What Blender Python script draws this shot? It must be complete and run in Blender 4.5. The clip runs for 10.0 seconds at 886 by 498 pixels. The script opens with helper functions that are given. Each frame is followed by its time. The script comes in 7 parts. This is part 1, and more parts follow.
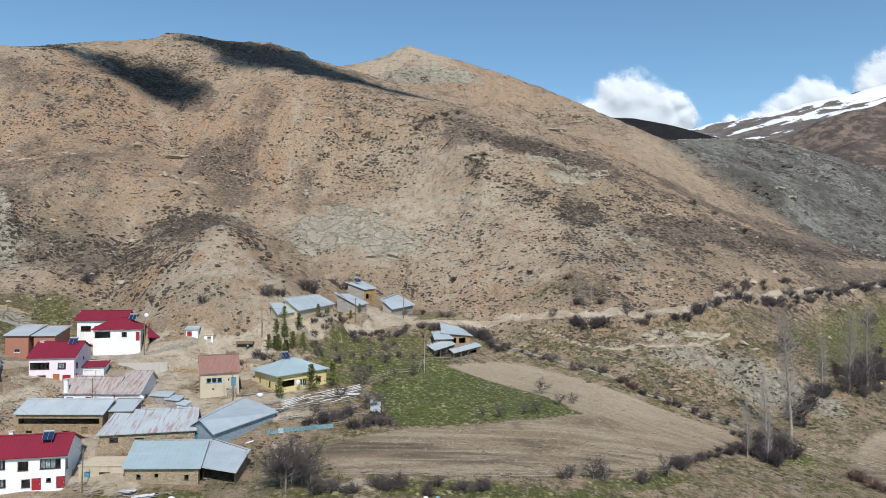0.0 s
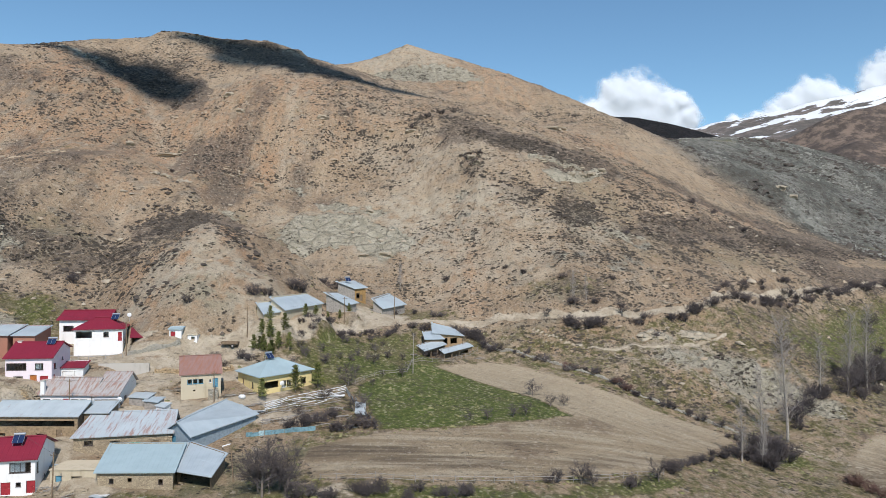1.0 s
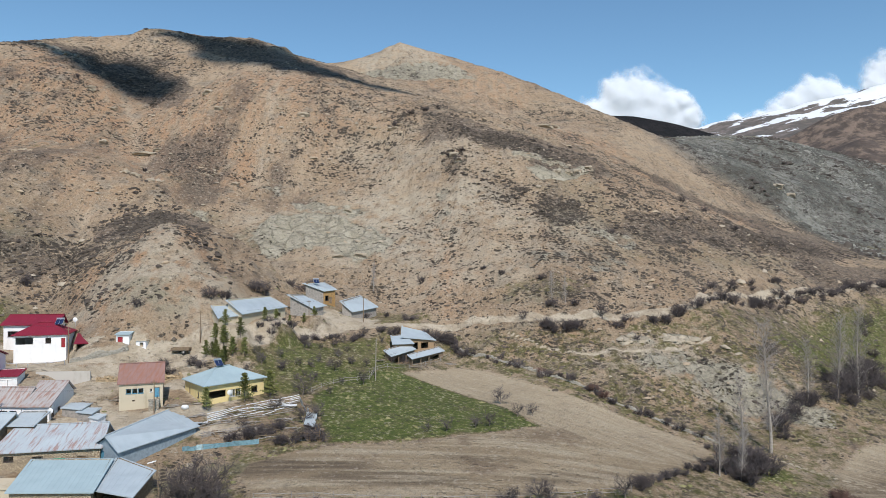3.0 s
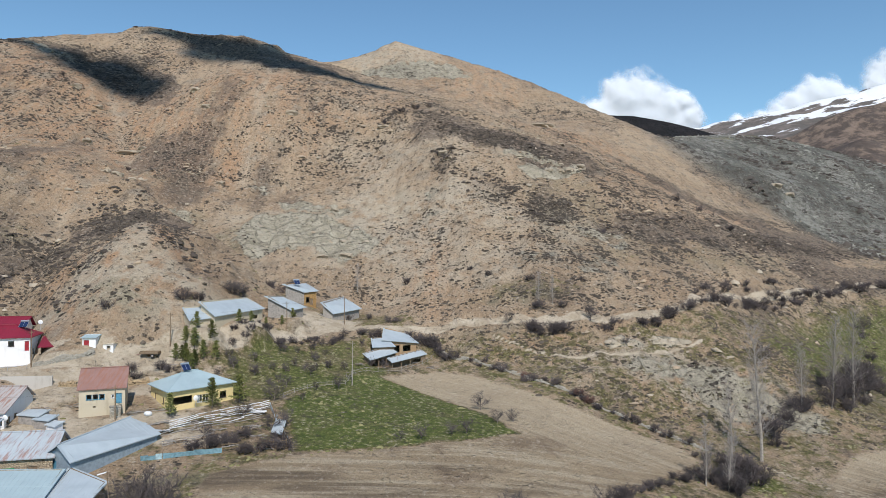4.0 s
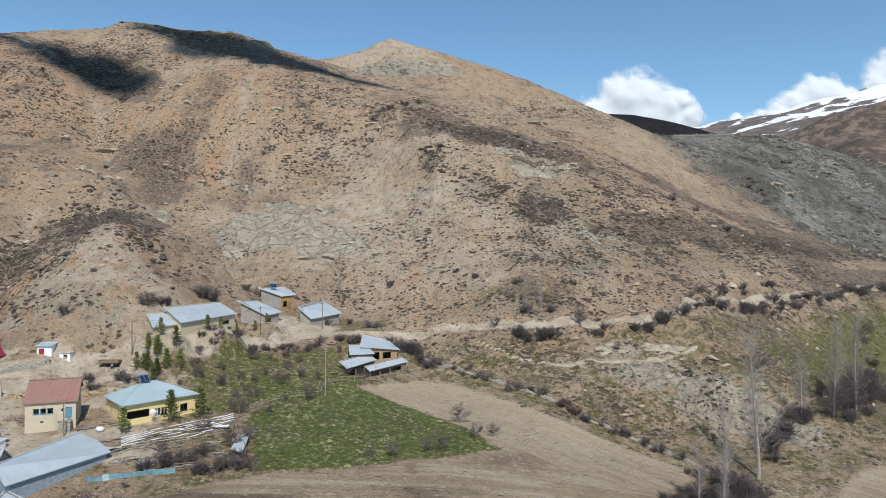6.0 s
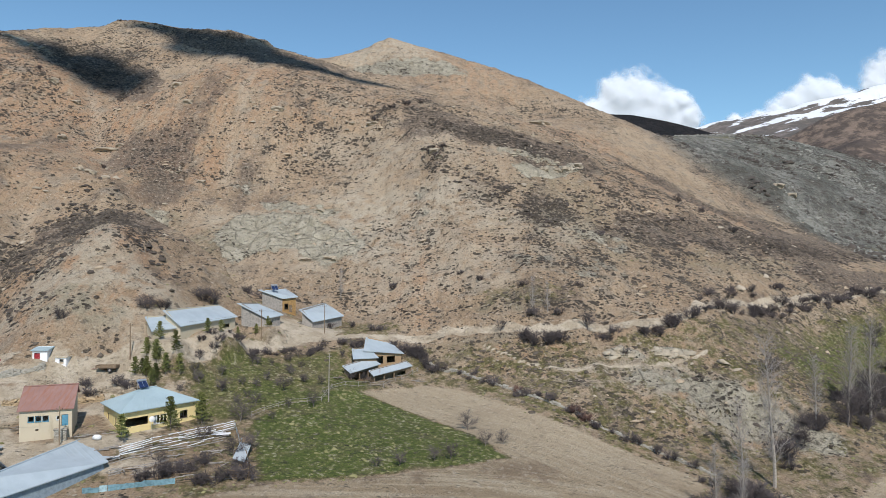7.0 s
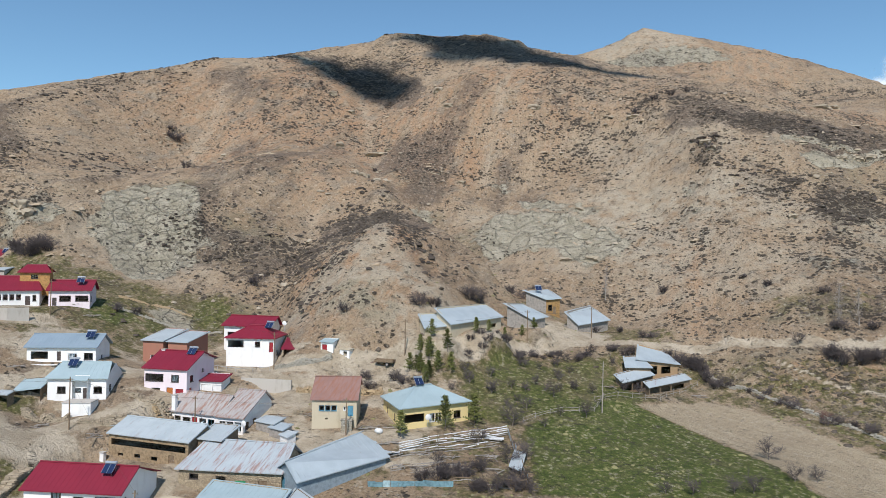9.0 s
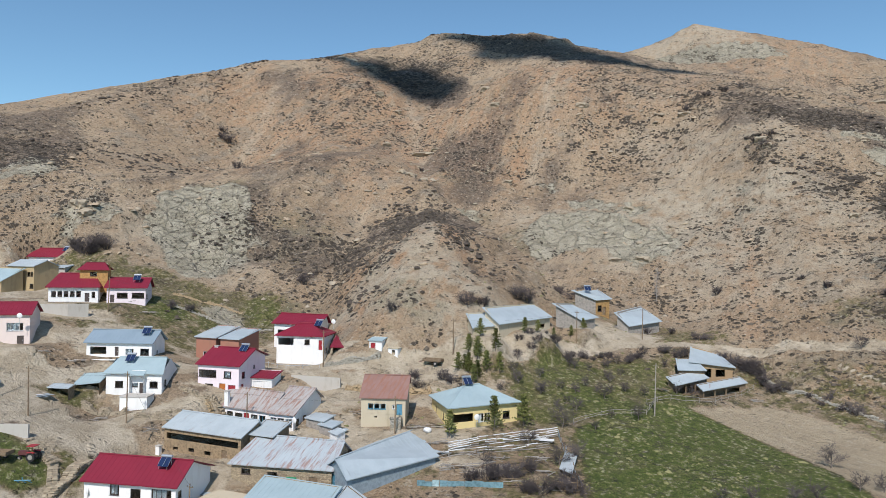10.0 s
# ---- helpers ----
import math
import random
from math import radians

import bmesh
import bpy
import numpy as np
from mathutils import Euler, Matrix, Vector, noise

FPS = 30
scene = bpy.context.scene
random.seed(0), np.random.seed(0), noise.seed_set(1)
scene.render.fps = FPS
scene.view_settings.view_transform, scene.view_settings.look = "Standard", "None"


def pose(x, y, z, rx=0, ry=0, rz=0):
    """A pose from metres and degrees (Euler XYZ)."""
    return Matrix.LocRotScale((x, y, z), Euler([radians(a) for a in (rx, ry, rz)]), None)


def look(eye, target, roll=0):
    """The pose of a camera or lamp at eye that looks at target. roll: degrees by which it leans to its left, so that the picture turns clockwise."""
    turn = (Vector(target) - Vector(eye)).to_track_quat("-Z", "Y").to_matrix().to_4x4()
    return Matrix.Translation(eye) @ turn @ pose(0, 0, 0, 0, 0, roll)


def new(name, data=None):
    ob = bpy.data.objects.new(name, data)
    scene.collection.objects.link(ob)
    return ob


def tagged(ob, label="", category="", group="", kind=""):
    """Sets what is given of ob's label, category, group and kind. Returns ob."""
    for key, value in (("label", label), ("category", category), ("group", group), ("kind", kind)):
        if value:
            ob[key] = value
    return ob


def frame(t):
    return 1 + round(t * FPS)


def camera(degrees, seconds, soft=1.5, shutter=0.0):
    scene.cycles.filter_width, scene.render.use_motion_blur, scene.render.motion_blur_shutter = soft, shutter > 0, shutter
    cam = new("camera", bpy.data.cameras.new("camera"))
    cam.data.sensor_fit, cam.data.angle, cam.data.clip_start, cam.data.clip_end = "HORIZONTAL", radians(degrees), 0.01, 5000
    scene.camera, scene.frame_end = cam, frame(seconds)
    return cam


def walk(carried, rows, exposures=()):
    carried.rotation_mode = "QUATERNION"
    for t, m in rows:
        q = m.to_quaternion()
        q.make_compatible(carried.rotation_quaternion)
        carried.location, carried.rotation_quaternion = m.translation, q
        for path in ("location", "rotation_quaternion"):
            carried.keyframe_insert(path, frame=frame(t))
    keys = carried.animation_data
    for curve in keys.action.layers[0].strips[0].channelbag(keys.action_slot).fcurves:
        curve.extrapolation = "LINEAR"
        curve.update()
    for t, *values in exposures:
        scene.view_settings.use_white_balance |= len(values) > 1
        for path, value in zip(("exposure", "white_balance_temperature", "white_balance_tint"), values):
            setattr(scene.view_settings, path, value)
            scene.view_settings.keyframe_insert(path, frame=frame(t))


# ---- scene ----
cam = camera(64.3, 10.0, soft=0.5)
PATH = [
    (0, (0.651, 1.760, -0.301), (0.582, 11.759, -0.173), 0.10),
    (0.5, (2.232, 3.542, -0.540), (2.149, 13.541, -0.412), 0.10),
    (1, (4.219, 5.628, -0.653), (4.111, 15.627, -0.526), 0.10),
    (1.5, (6.344, 7.967, -0.733), (6.226, 17.965, -0.601), 0.00),
    (2, (8.664, 10.390, -0.734), (8.530, 20.388, -0.602), -0.10),
    (2.5, (11.205, 12.949, -0.737), (11.062, 22.947, -0.601), -0.10),
    (4, (19.224, 21.958, -0.908), (19.045, 31.955, -0.757), -0.10),
    (4.5, (21.606, 25.278, -0.811), (21.422, 35.275, -0.656), -0.10),
    (5, (23.211, 27.916, -0.577), (23.027, 37.913, -0.427), -0.10),
    (5.5, (24.057, 29.772, -0.337), (23.874, 39.769, -0.197), -0.10),
    (7, (21.769, 35.597, 0.504), (21.626, 45.595, 0.646), 0.00),
    (7.5, (19.956, 37.907, 0.486), (19.822, 47.905, 0.638), 0.00),
    (8, (17.701, 40.384, 0.540), (17.582, 50.382, 0.697), 0.00),
    (8.4, (13.887, 42.133, 0.500), (13.689, 52.130, 0.657), 0.03),
    (8.5, (12.933, 42.570, 0.490), (12.294, 52.548, 0.650), 0.20),
    (8.6, (13.071, 42.836, 0.451), (11.523, 52.714, 0.611), 0.36),
    (8.7, (13.208, 43.102, 0.413), (10.968, 52.846, 0.572), 0.48),
    (8.8, (13.346, 43.367, 0.374), (10.502, 52.953, 0.534), 0.59),
    (9, (13.622, 43.899, 0.297), (10.153, 53.277, 0.427), 0.70),
    (9.5, (12.947, 44.175, 0.245), (9.483, 53.555, 0.371), 0.70),
    (10, (12.465, 44.257, 0.014), (8.415, 53.399, 0.140), 0.90),
]
walk(cam, [(t, look(e, a, r)) for t, e, a, r in PATH])


# ---------------------------------------------------------------- light
SUN_FROM = Vector((0.22, -1.0, 0.0)).normalized()
SUN_UP = radians(50)
SUN_DIR = Vector((SUN_FROM.x * math.cos(SUN_UP), SUN_FROM.y * math.cos(SUN_UP), math.sin(SUN_UP)))
world = bpy.data.worlds.new("sky")
scene.world = world
world.use_nodes = True
wn, wl = world.node_tree.nodes, world.node_tree.links
sky = wn.new("ShaderNodeTexSky")
sky.sky_type = 'NISHITA'
sky.sun_disc = False
sky.sun_elevation = SUN_UP
sky.sun_rotation = math.atan2(SUN_DIR.x, SUN_DIR.y)
sky.altitude = 600
sky.air_density, sky.dust_density, sky.ozone_density = 1.0, 0.1, 1.0
tone = wn.new("ShaderNodeMix")
tone.data_type, tone.blend_type = 'RGBA', 'MULTIPLY'
tone.inputs["Factor"].default_value = 1.0
tone.inputs[7].default_value = (0.84, 1.07, 1.13, 1.0)
wl.new(sky.outputs[0], tone.inputs[6])
wl.new(tone.outputs[2], wn["Background"].inputs["Color"])
wn["Background"].inputs["Strength"].default_value = 0.132
sun = new("sun", bpy.data.lights.new("sun", 'SUN'))
sun.data.energy, sun.data.angle, sun.data.color = 5.0, radians(0.53), (1.0, 0.945, 0.88)
sun.matrix_world = look(SUN_DIR * 900, (0, 0, 0))
scene.view_settings.exposure = -0.12


# ---------------------------------------------------------------- small tools
def link_mesh(name, bm, material, parent=None, smooth=False):
    me = bpy.data.meshes.new(name)
    bm.to_mesh(me)
    bm.free()
    if smooth:
        for p in me.polygons:
            p.use_smooth = True
    me.materials.append(material)
    ob = new(name, me)
    if parent is not None:
        ob.parent = parent
    return ob


def part(name, bm, material, parent, label="", smooth=False):
    ob = link_mesh(name, bm, material, parent, smooth)
    if label:
        ob["label"] = label
    return ob


def raw_mesh(name, verts, faces, material, smooth=False):
    me = bpy.data.meshes.new(name)
    me.from_pydata(verts, [], faces)
    if smooth:
        me.polygons.foreach_set("use_smooth", [True] * len(me.polygons))
    me.materials.append(material)
    return new(name, me)


def lattice(ix, iy, seed):
    h = (ix.astype(np.int64) * 374761393 + iy.astype(np.int64) * 668265263 + seed * 974711) & 0x7fffffff
    h = ((h ^ (h >> 13)) * 1274126177) & 0x7fffffff
    return ((h ^ (h >> 16)) & 0xffff) / 32767.5 - 1.0


def vnoise(x, y, seed=0):
    ix, iy = np.floor(x), np.floor(y)
    fx, fy = x - ix, y - iy
    fx, fy = fx * fx * (3 - 2 * fx), fy * fy * (3 - 2 * fy)
    a, b = lattice(ix, iy, seed), lattice(ix + 1, iy, seed)
    c, d = lattice(ix, iy + 1, seed), lattice(ix + 1, iy + 1, seed)
    return (a + (b - a) * fx) * (1 - fy) + (c + (d - c) * fx) * fy


def fbm(x, y, size, octaves=4, seed=0, gain=0.5):
    out, amp, total = 0.0, 1.0, 0.0
    for k in range(octaves):
        out = out + amp * vnoise(x / size + 17.3 * k, y / size - 9.1 * k, seed + k)
        total += amp
        amp, size = amp * gain, size / 2.03
    return out / total


def smooth_step(a, b, v):
    t = np.clip((v - a) / (b - a), 0, 1)
    return t * t * (3 - 2 * t)


def line_distance(x, y, line):
    best = np.full(x.shape, 1e9)
    for (ax, ay), (bx, by) in zip(line, line[1:]):
        dx, dy = bx - ax, by - ay
        t = np.clip(((x - ax) * dx + (y - ay) * dy) / (dx * dx + dy * dy), 0, 1)
        best = np.minimum(best, np.hypot(x - ax - t * dx, y - ay - t * dy))
    return best


def inside(x, y, outline):
    """Signed distance to an outline: above 0 inside."""
    odd = np.zeros(x.shape, bool)
    ring = outline + outline[:1]
    for (ax, ay), (bx, by) in zip(ring, ring[1:]):
        if ay != by:
            odd ^= ((ay > y) != (by > y)) & (x < (bx - ax) * (y - ay) / (by - ay) + ax)
    d = line_distance(x, y, ring)
    return np.where(odd, d, -d)


# ---------------------------------------------------------------- materials
class Nodes:
    """Short hand for building one node material."""

    def __init__(self, name):
        self.mat = bpy.data.materials.new(name)
        self.mat.use_nodes = True
        self.n, self.l = self.mat.node_tree.nodes, self.mat.node_tree.links
        self.bsdf = self.n["Principled BSDF"]
        self.bsdf.inputs["Specular IOR Level"].default_value = 0.3

    def put(self, socket, value):
        if isinstance(value, bpy.types.NodeSocket):
            self.l.new(value, socket)
        else:
            socket.default_value = value

    def where(self):
        return self.n.new("ShaderNodeNewGeometry").outputs["Position"]

    def scaled(self, vec, s, turn=(0, 0, 0)):
        m = self.n.new("ShaderNodeMapping")
        m.inputs["Scale"].default_value, m.inputs["Rotation"].default_value = s, turn
        self.l.new(vec, m.inputs["Vector"])
        return m.outputs[0]

    def noise(self, vec, scale, detail=4.0, rough=0.55, out="Fac"):
        t = self.n.new("ShaderNodeTexNoise")
        t.inputs["Scale"].default_value, t.inputs["Detail"].default_value, t.inputs["Roughness"].default_value = scale, detail, rough
        self.l.new(vec, t.inputs["Vector"])
        return t.outputs[out]

    def cells(self, vec, scale, feature='F1', out="Distance", rand=1.0):
        t = self.n.new("ShaderNodeTexVoronoi")
        t.feature = feature
        t.inputs["Scale"].default_value, t.inputs["Randomness"].default_value = scale, rand
        self.l.new(vec, t.inputs["Vector"])
        return t.outputs[out]

    def step(self, fac, a, b, to=(0.0, 1.0)):
        m = self.n.new("ShaderNodeMapRange")
        m.interpolation_type = 'SMOOTHSTEP'
        self.put(m.inputs["Value"], fac)
        self.put(m.inputs["From Min"], a)
        self.put(m.inputs["From Max"], b)
        m.inputs["To Min"].default_value, m.inputs["To Max"].default_value = to
        return m.outputs[0]

    def math(self, op, a, b=0.0):
        m = self.n.new("ShaderNodeMath")
        m.operation = op
        self.put(m.inputs[0], a)
        self.put(m.inputs[1], b)
        return m.outputs[0]

    def mix(self, fac, a, b, blend='MIX'):
        m = self.n.new("ShaderNodeMix")
        m.data_type, m.blend_type = 'RGBA', blend
        self.put(m.inputs["Factor"], fac)
        for socket, v in ((m.inputs[6], a), (m.inputs[7], b)):
            self.put(socket, (*v, 1.0) if isinstance(v, tuple) and len(v) == 3 else v)
        return m.outputs[2]

    def attribute(self, name):
        a = self.n.new("ShaderNodeAttribute")
        a.attribute_name = name
        s = self.n.new("ShaderNodeSeparateColor")
        self.l.new(a.outputs["Color"], s.inputs[0])
        return s.outputs

    def bump(self, height, strength=0.5, distance=0.1, normal=None):
        b = self.n.new("ShaderNodeBump")
        b.inputs["Strength"].default_value, b.inputs["Distance"].default_value = strength, distance
        self.l.new(height, b.inputs["Height"])
        if normal is not None:
            self.l.new(normal, b.inputs["Normal"])
        return b.outputs[0]

    def done(self, color, rough=0.9, metal=0.0, normal=None):
        self.put(self.bsdf.inputs["Base Color"], (*color, 1.0) if isinstance(color, tuple) and len(color) == 3 else color)
        self.put(self.bsdf.inputs["Roughness"], rough)
        self.put(self.bsdf.inputs["Metallic"], metal)
        if normal is not None:
            self.l.new(normal, self.bsdf.inputs["Normal"])
        return self.mat


def make_ground():
    k = Nodes("ground_cover")
    p = k.where()
    ca, cb, cc = k.attribute("cover_a"), k.attribute("cover_b"), k.attribute("cover_c")
    rock_w, green_w, scrub_w = ca[0], ca[1], ca[2]
    dirt_w, field_w, ochre_w = cb[0], cb[1], cb[2]
    grey_w, dusk_w, pale_w = cc[0], cc[1], cc[2]
    cd = k.attribute("cover_d")
    moss_w, rill_w, plate_w = cd[0], cd[1], cd[2]
    big, mid, fine, grit = k.noise(p, 0.03, 6, 0.6), k.noise(p, 0.2, 6, 0.6), k.noise(p, 0.9, 6, 0.7), k.noise(p, 2.4, 6, 0.8)
    streak = k.noise(k.scaled(p, (0.30, 0.055, 0.055)), 1.0, 6, 0.65)
    rill = k.noise(k.scaled(p, (0.62, 0.07, 0.07)), 1.0, 6, 0.7)
    # bare soil and scree, drawn out down the slope
    soil = k.mix(k.step(big, 0.38, 0.62), (0.475, 0.345, 0.225), (0.56, 0.43, 0.295))
    soil = k.mix(k.math('MULTIPLY', ochre_w, k.step(streak, 0.70, 0.38)), soil, (0.535, 0.335, 0.20))
    soil = k.mix(k.step(streak, 0.44, 0.66, (0, 0.6)), soil, (0.375, 0.28, 0.19))
    soil = k.mix(k.step(rill, 0.56, 0.68, (0, 0.65)), soil, (0.30, 0.225, 0.155))
    soil = k.mix(k.step(rill, 0.44, 0.34, (0, 0.6)), soil, (0.60, 0.48, 0.345))
    soil = k.mix(k.step(mid, 0.5, 0.66, (0, 0.55)), soil, (0.57, 0.455, 0.32))
    soil = k.mix(k.step(k.noise(p, 0.09, 5, 0.65), 0.52, 0.66, (0, 0.6)), soil, (0.36, 0.315, 0.25))
    soil = k.mix(k.math('MULTIPLY', pale_w, k.step(mid, 0.35, 0.55)), soil, (0.60, 0.52, 0.40))
    soil = k.mix(k.math('MULTIPLY', rill_w, k.step(rill, 0.62, 0.42, (0.25, 0.9))), soil, (0.62, 0.52, 0.39))
    soil = k.mix(k.math('MULTIPLY', moss_w, k.step(mid, 0.40, 0.58, (0.2, 0.95))), soil, (0.235, 0.215, 0.125))
    # thin leafless growth that greys whole stretches, drawn down the slope; along the crest also painted cloud shade
    thin = k.noise(k.scaled(p, (1.0, 0.45, 0.45)), 0.028, 9, 0.72)
    thin = k.math('ADD', k.math('SUBTRACT', thin, k.math('MULTIPLY', pale_w, 0.12)), k.math('MULTIPLY', dusk_w, 0.30))
    soil = k.mix(k.step(thin, 0.525, 0.635, (0, 0.74)), soil, k.mix(k.step(fine, 0.4, 0.6), (0.125, 0.096, 0.078), (0.245, 0.19, 0.15)))
    # bare slabs of grey-green rock, parted by open joints
    w = k.n.new("ShaderNodeVectorMath")
    w.operation = 'MULTIPLY_ADD'
    k.l.new(k.noise(p, 0.16, 6, 0.7, "Color"), w.inputs[0])
    w.inputs[1].default_value = (4, 4, 4)
    k.l.new(p, w.inputs[2])
    bent = w.outputs[0]
    crack = k.cells(k.scaled(bent, (0.8, 0.6, 1.0), (0, 0, radians(25))), 0.17, 'DISTANCE_TO_EDGE')
    crack2 = k.cells(k.scaled(bent, (0.8, 0.7, 0.9)), 0.36, 'DISTANCE_TO_EDGE')
    stone = k.mix(k.step(mid, 0.35, 0.65), (0.47, 0.43, 0.325), (0.62, 0.57, 0.45))
    stone = k.mix(k.step(k.noise(k.scaled(bent, (0.3, 0.3, 1.6)), 0.5, 5, 0.7), 0.52, 0.68, (0, 0.5)), stone, (0.30, 0.265, 0.19))
    stone = k.mix(k.step(grit, 0.52, 0.68, (0, 0.3)), stone, (0.27, 0.24, 0.18))
    joint = k.math('MULTIPLY', k.step(crack, 0.035, 0.0), k.step(mid, 0.47, 0.56))
    joint = k.math('MAXIMUM', k.math('MULTIPLY', joint, 0.6), k.math('MULTIPLY', k.step(crack2, 0.09, 0.01), k.math('MULTIPLY', plate_w, k.step(k.noise(p, 0.3, 5, 0.7), 0.40, 0.55))))
    stone = k.mix(k.math('MULTIPLY', joint, 0.72), stone, (0.085, 0.075, 0.058))
    rocky = k.step(k.math('ADD', rock_w, k.math('MULTIPLY', k.math('SUBTRACT', k.noise(p, 0.10, 8, 0.7), 0.5), 1.7)), 0.42, 0.60)
    col = k.mix(rocky, soil, stone)
    # stones and pebbles
    peb = k.cells(p, 0.8, 'F1')
    col = k.mix(k.math('MULTIPLY', k.step(peb, 0.24, 0.14), k.step(k.noise(p, 0.3, 4), 0.50, 0.62)), col, (0.60, 0.53, 0.43))
    # the dark, stony back hill
    deep = k.scaled(p, (1, 0.28, 1))
    back = k.mix(k.step(k.noise(deep, 0.035, 9, 0.78), 0.44, 0.58), (0.13, 0.135, 0.115), (0.30, 0.30, 0.265))
    back = k.mix(k.step(k.noise(deep, 0.11, 9, 0.8), 0.54, 0.62, (0, 0.75)), back, (0.44, 0.43, 0.385))
    back = k.mix(k.step(k.noise(deep, 0.17, 8, 0.8), 0.53, 0.60, (0, 0.9)), back, (0.04, 0.037, 0.034))
    back = k.mix(k.step(k.noise(deep, 0.022, 6, 0.7), 0.54, 0.64, (0, 0.35)), back, (0.13, 0.112, 0.09))
    col = k.mix(grey_w, col, back)
    # low thorny scrub, as separate dark tufts of several sizes
    flatp = k.scaled(p, (0.75, 1, 0.8))
    thick = k.math('ADD', k.math('MULTIPLY', scrub_w, 0.36), k.math('MULTIPLY', k.math('SUBTRACT', k.noise(p, 0.12, 5, 0.65), 0.5), 1.3))
    thick = k.math('SUBTRACT', thick, k.math('MULTIPLY', pale_w, 0.10))
    tufts = k.step(k.math('SUBTRACT', k.math('ADD', thick, 0.12), k.cells(flatp, 0.42, 'F1')), -0.03, 0.06)
    tufts = k.math('MAXIMUM', tufts, k.step(k.math('SUBTRACT', k.math('ADD', thick, 0.13), k.cells(flatp, 0.75, 'F1')), -0.03, 0.06))
    tufts = k.math('MAXIMUM', tufts, k.step(k.math('SUBTRACT', k.math('ADD', thick, 0.06), k.cells(flatp, 1.3, 'F1')), -0.03, 0.06))
    brush = k.mix(k.step(fine, 0.35, 0.65), (0.045, 0.037, 0.031), (0.115, 0.094, 0.072))
    veil = k.step(k.math('ADD', scrub_w, k.math('MULTIPLY', k.math('SUBTRACT', mid, 0.5), 1.4)), 0.35, 1.1, (0, 0.45))
    col = k.mix(veil, col, (0.175, 0.145, 0.12))
    col = k.mix(k.math('MULTIPLY', tufts, 0.93), col, brush)
    # grass: dry, olive and fresh
    grass = k.mix(k.step(fine, 0.38, 0.62), (0.125, 0.125, 0.042), (0.30, 0.25, 0.115))
    grass = k.mix(k.step(green_w, 0.55, 0.95), grass, k.mix(k.step(fine, 0.4, 0.62), (0.10, 0.14, 0.029), (0.205, 0.228, 0.06)))
    dry = k.step(green_w, 0.6, 0.9, (1.0, 0.35))
    grass = k.mix(k.math('MULTIPLY', dry, k.step(mid, 0.50, 0.64, (0, 0.8))), grass, (0.27, 0.215, 0.13))
    grass = k.mix(k.math('MULTIPLY', dry, k.step(k.noise(p, 0.08, 6, 0.7), 0.52, 0.64, (0, 0.55))), grass, (0.16, 0.125, 0.08))
    spot = k.math('MULTIPLY', k.step(k.cells(p, 0.75, 'F1'), 0.30, 0.16, (0, 0.85)), k.step(k.noise(p, 0.16, 4), 0.47, 0.6))
    grass = k.mix(spot, grass, (0.50, 0.49, 0.29))
    gm = k.step(k.math('ADD', green_w, k.math('MULTIPLY', k.math('SUBTRACT', k.noise(p, 0.35, 6, 0.7), 0.5), 1.9)), 0.30, 0.66)
    col = k.mix(gm, col, grass)
    col = k.mix(1.0, col, (0.715, 0.705, 0.695), 'MULTIPLY')
    # ploughed earth
    spot_xyz = k.n.new("ShaderNodeSeparateXYZ")
    k.l.new(p, spot_xyz.inputs[0])
    rows_up = k.noise(k.scaled(k.scaled(p, (1, 1, 1), (0, 0, radians(31))), (0.05, 0.8, 0.2)), 1.0, 5, 0.65)
    rows_low = k.noise(k.scaled(k.scaled(p, (1, 1, 1), (0, 0, radians(-6))), (0.035, 0.55, 0.2)), 1.0, 6, 0.65)
    rows_mix = k.n.new("ShaderNodeMix")
    k.put(rows_mix.inputs["Factor"], k.step(spot_xyz.outputs["Y"], 158, 172))
    k.put(rows_mix.inputs[2], rows_low)
    k.put(rows_mix.inputs[3], rows_up)
    rows = rows_mix.outputs[0]
    earth = k.mix(k.step(big, 0.4, 0.6), (0.29, 0.222, 0.142), (0.36, 0.28, 0.185))
    earth = k.mix(k.step(rows, 0.45, 0.62, (0, 0.7)), earth, (0.46, 0.385, 0.28))
    earth = k.mix(k.step(rows, 0.46, 0.36, (0, 0.35)), earth, (0.24, 0.18, 0.12))
    earth = k.mix(k.step(k.noise(p, 0.07, 5, 0.6), 0.55, 0.68, (0, 0.75)), earth, (0.19, 0.135, 0.09))
    earth = k.mix(k.step(k.noise(p, 0.5, 5, 0.7), 0.6, 0.7, (0, 0.6)), earth, (0.15, 0.125, 0.07))
    earth = k.mix(k.step(spot_xyz.outputs["Y"], 164, 182, (0, 0.6)), earth, (0.46, 0.375, 0.262))
    earth = k.mix(k.math('MULTIPLY', moss_w, k.step(rows, 0.62, 0.42, (0.3, 0.95))), earth, (0.135, 0.10, 0.068))
    col = k.mix(k.step(field_w, 0.2, 0.75), col, earth)
    dust = k.mix(k.step(mid, 0.4, 0.6), (0.42, 0.345, 0.25), (0.53, 0.45, 0.345))
    col = k.mix(k.step(k.math('ADD', dirt_w, k.math('MULTIPLY', k.math('SUBTRACT', fine, 0.5), 0.8)), 0.32, 0.66), col, dust)
    # grain of the surface
    rough = k.math('SUBTRACT', 1.0, k.math('MULTIPLY', k.math('MAXIMUM', dirt_w, field_w), 0.6))
    col = k.mix(k.math('MULTIPLY', rough, k.step(grit, 0.40, 0.52, (0.55, 0.0))), col, k.mix(0.7, col, (0.02, 0.016, 0.012)))
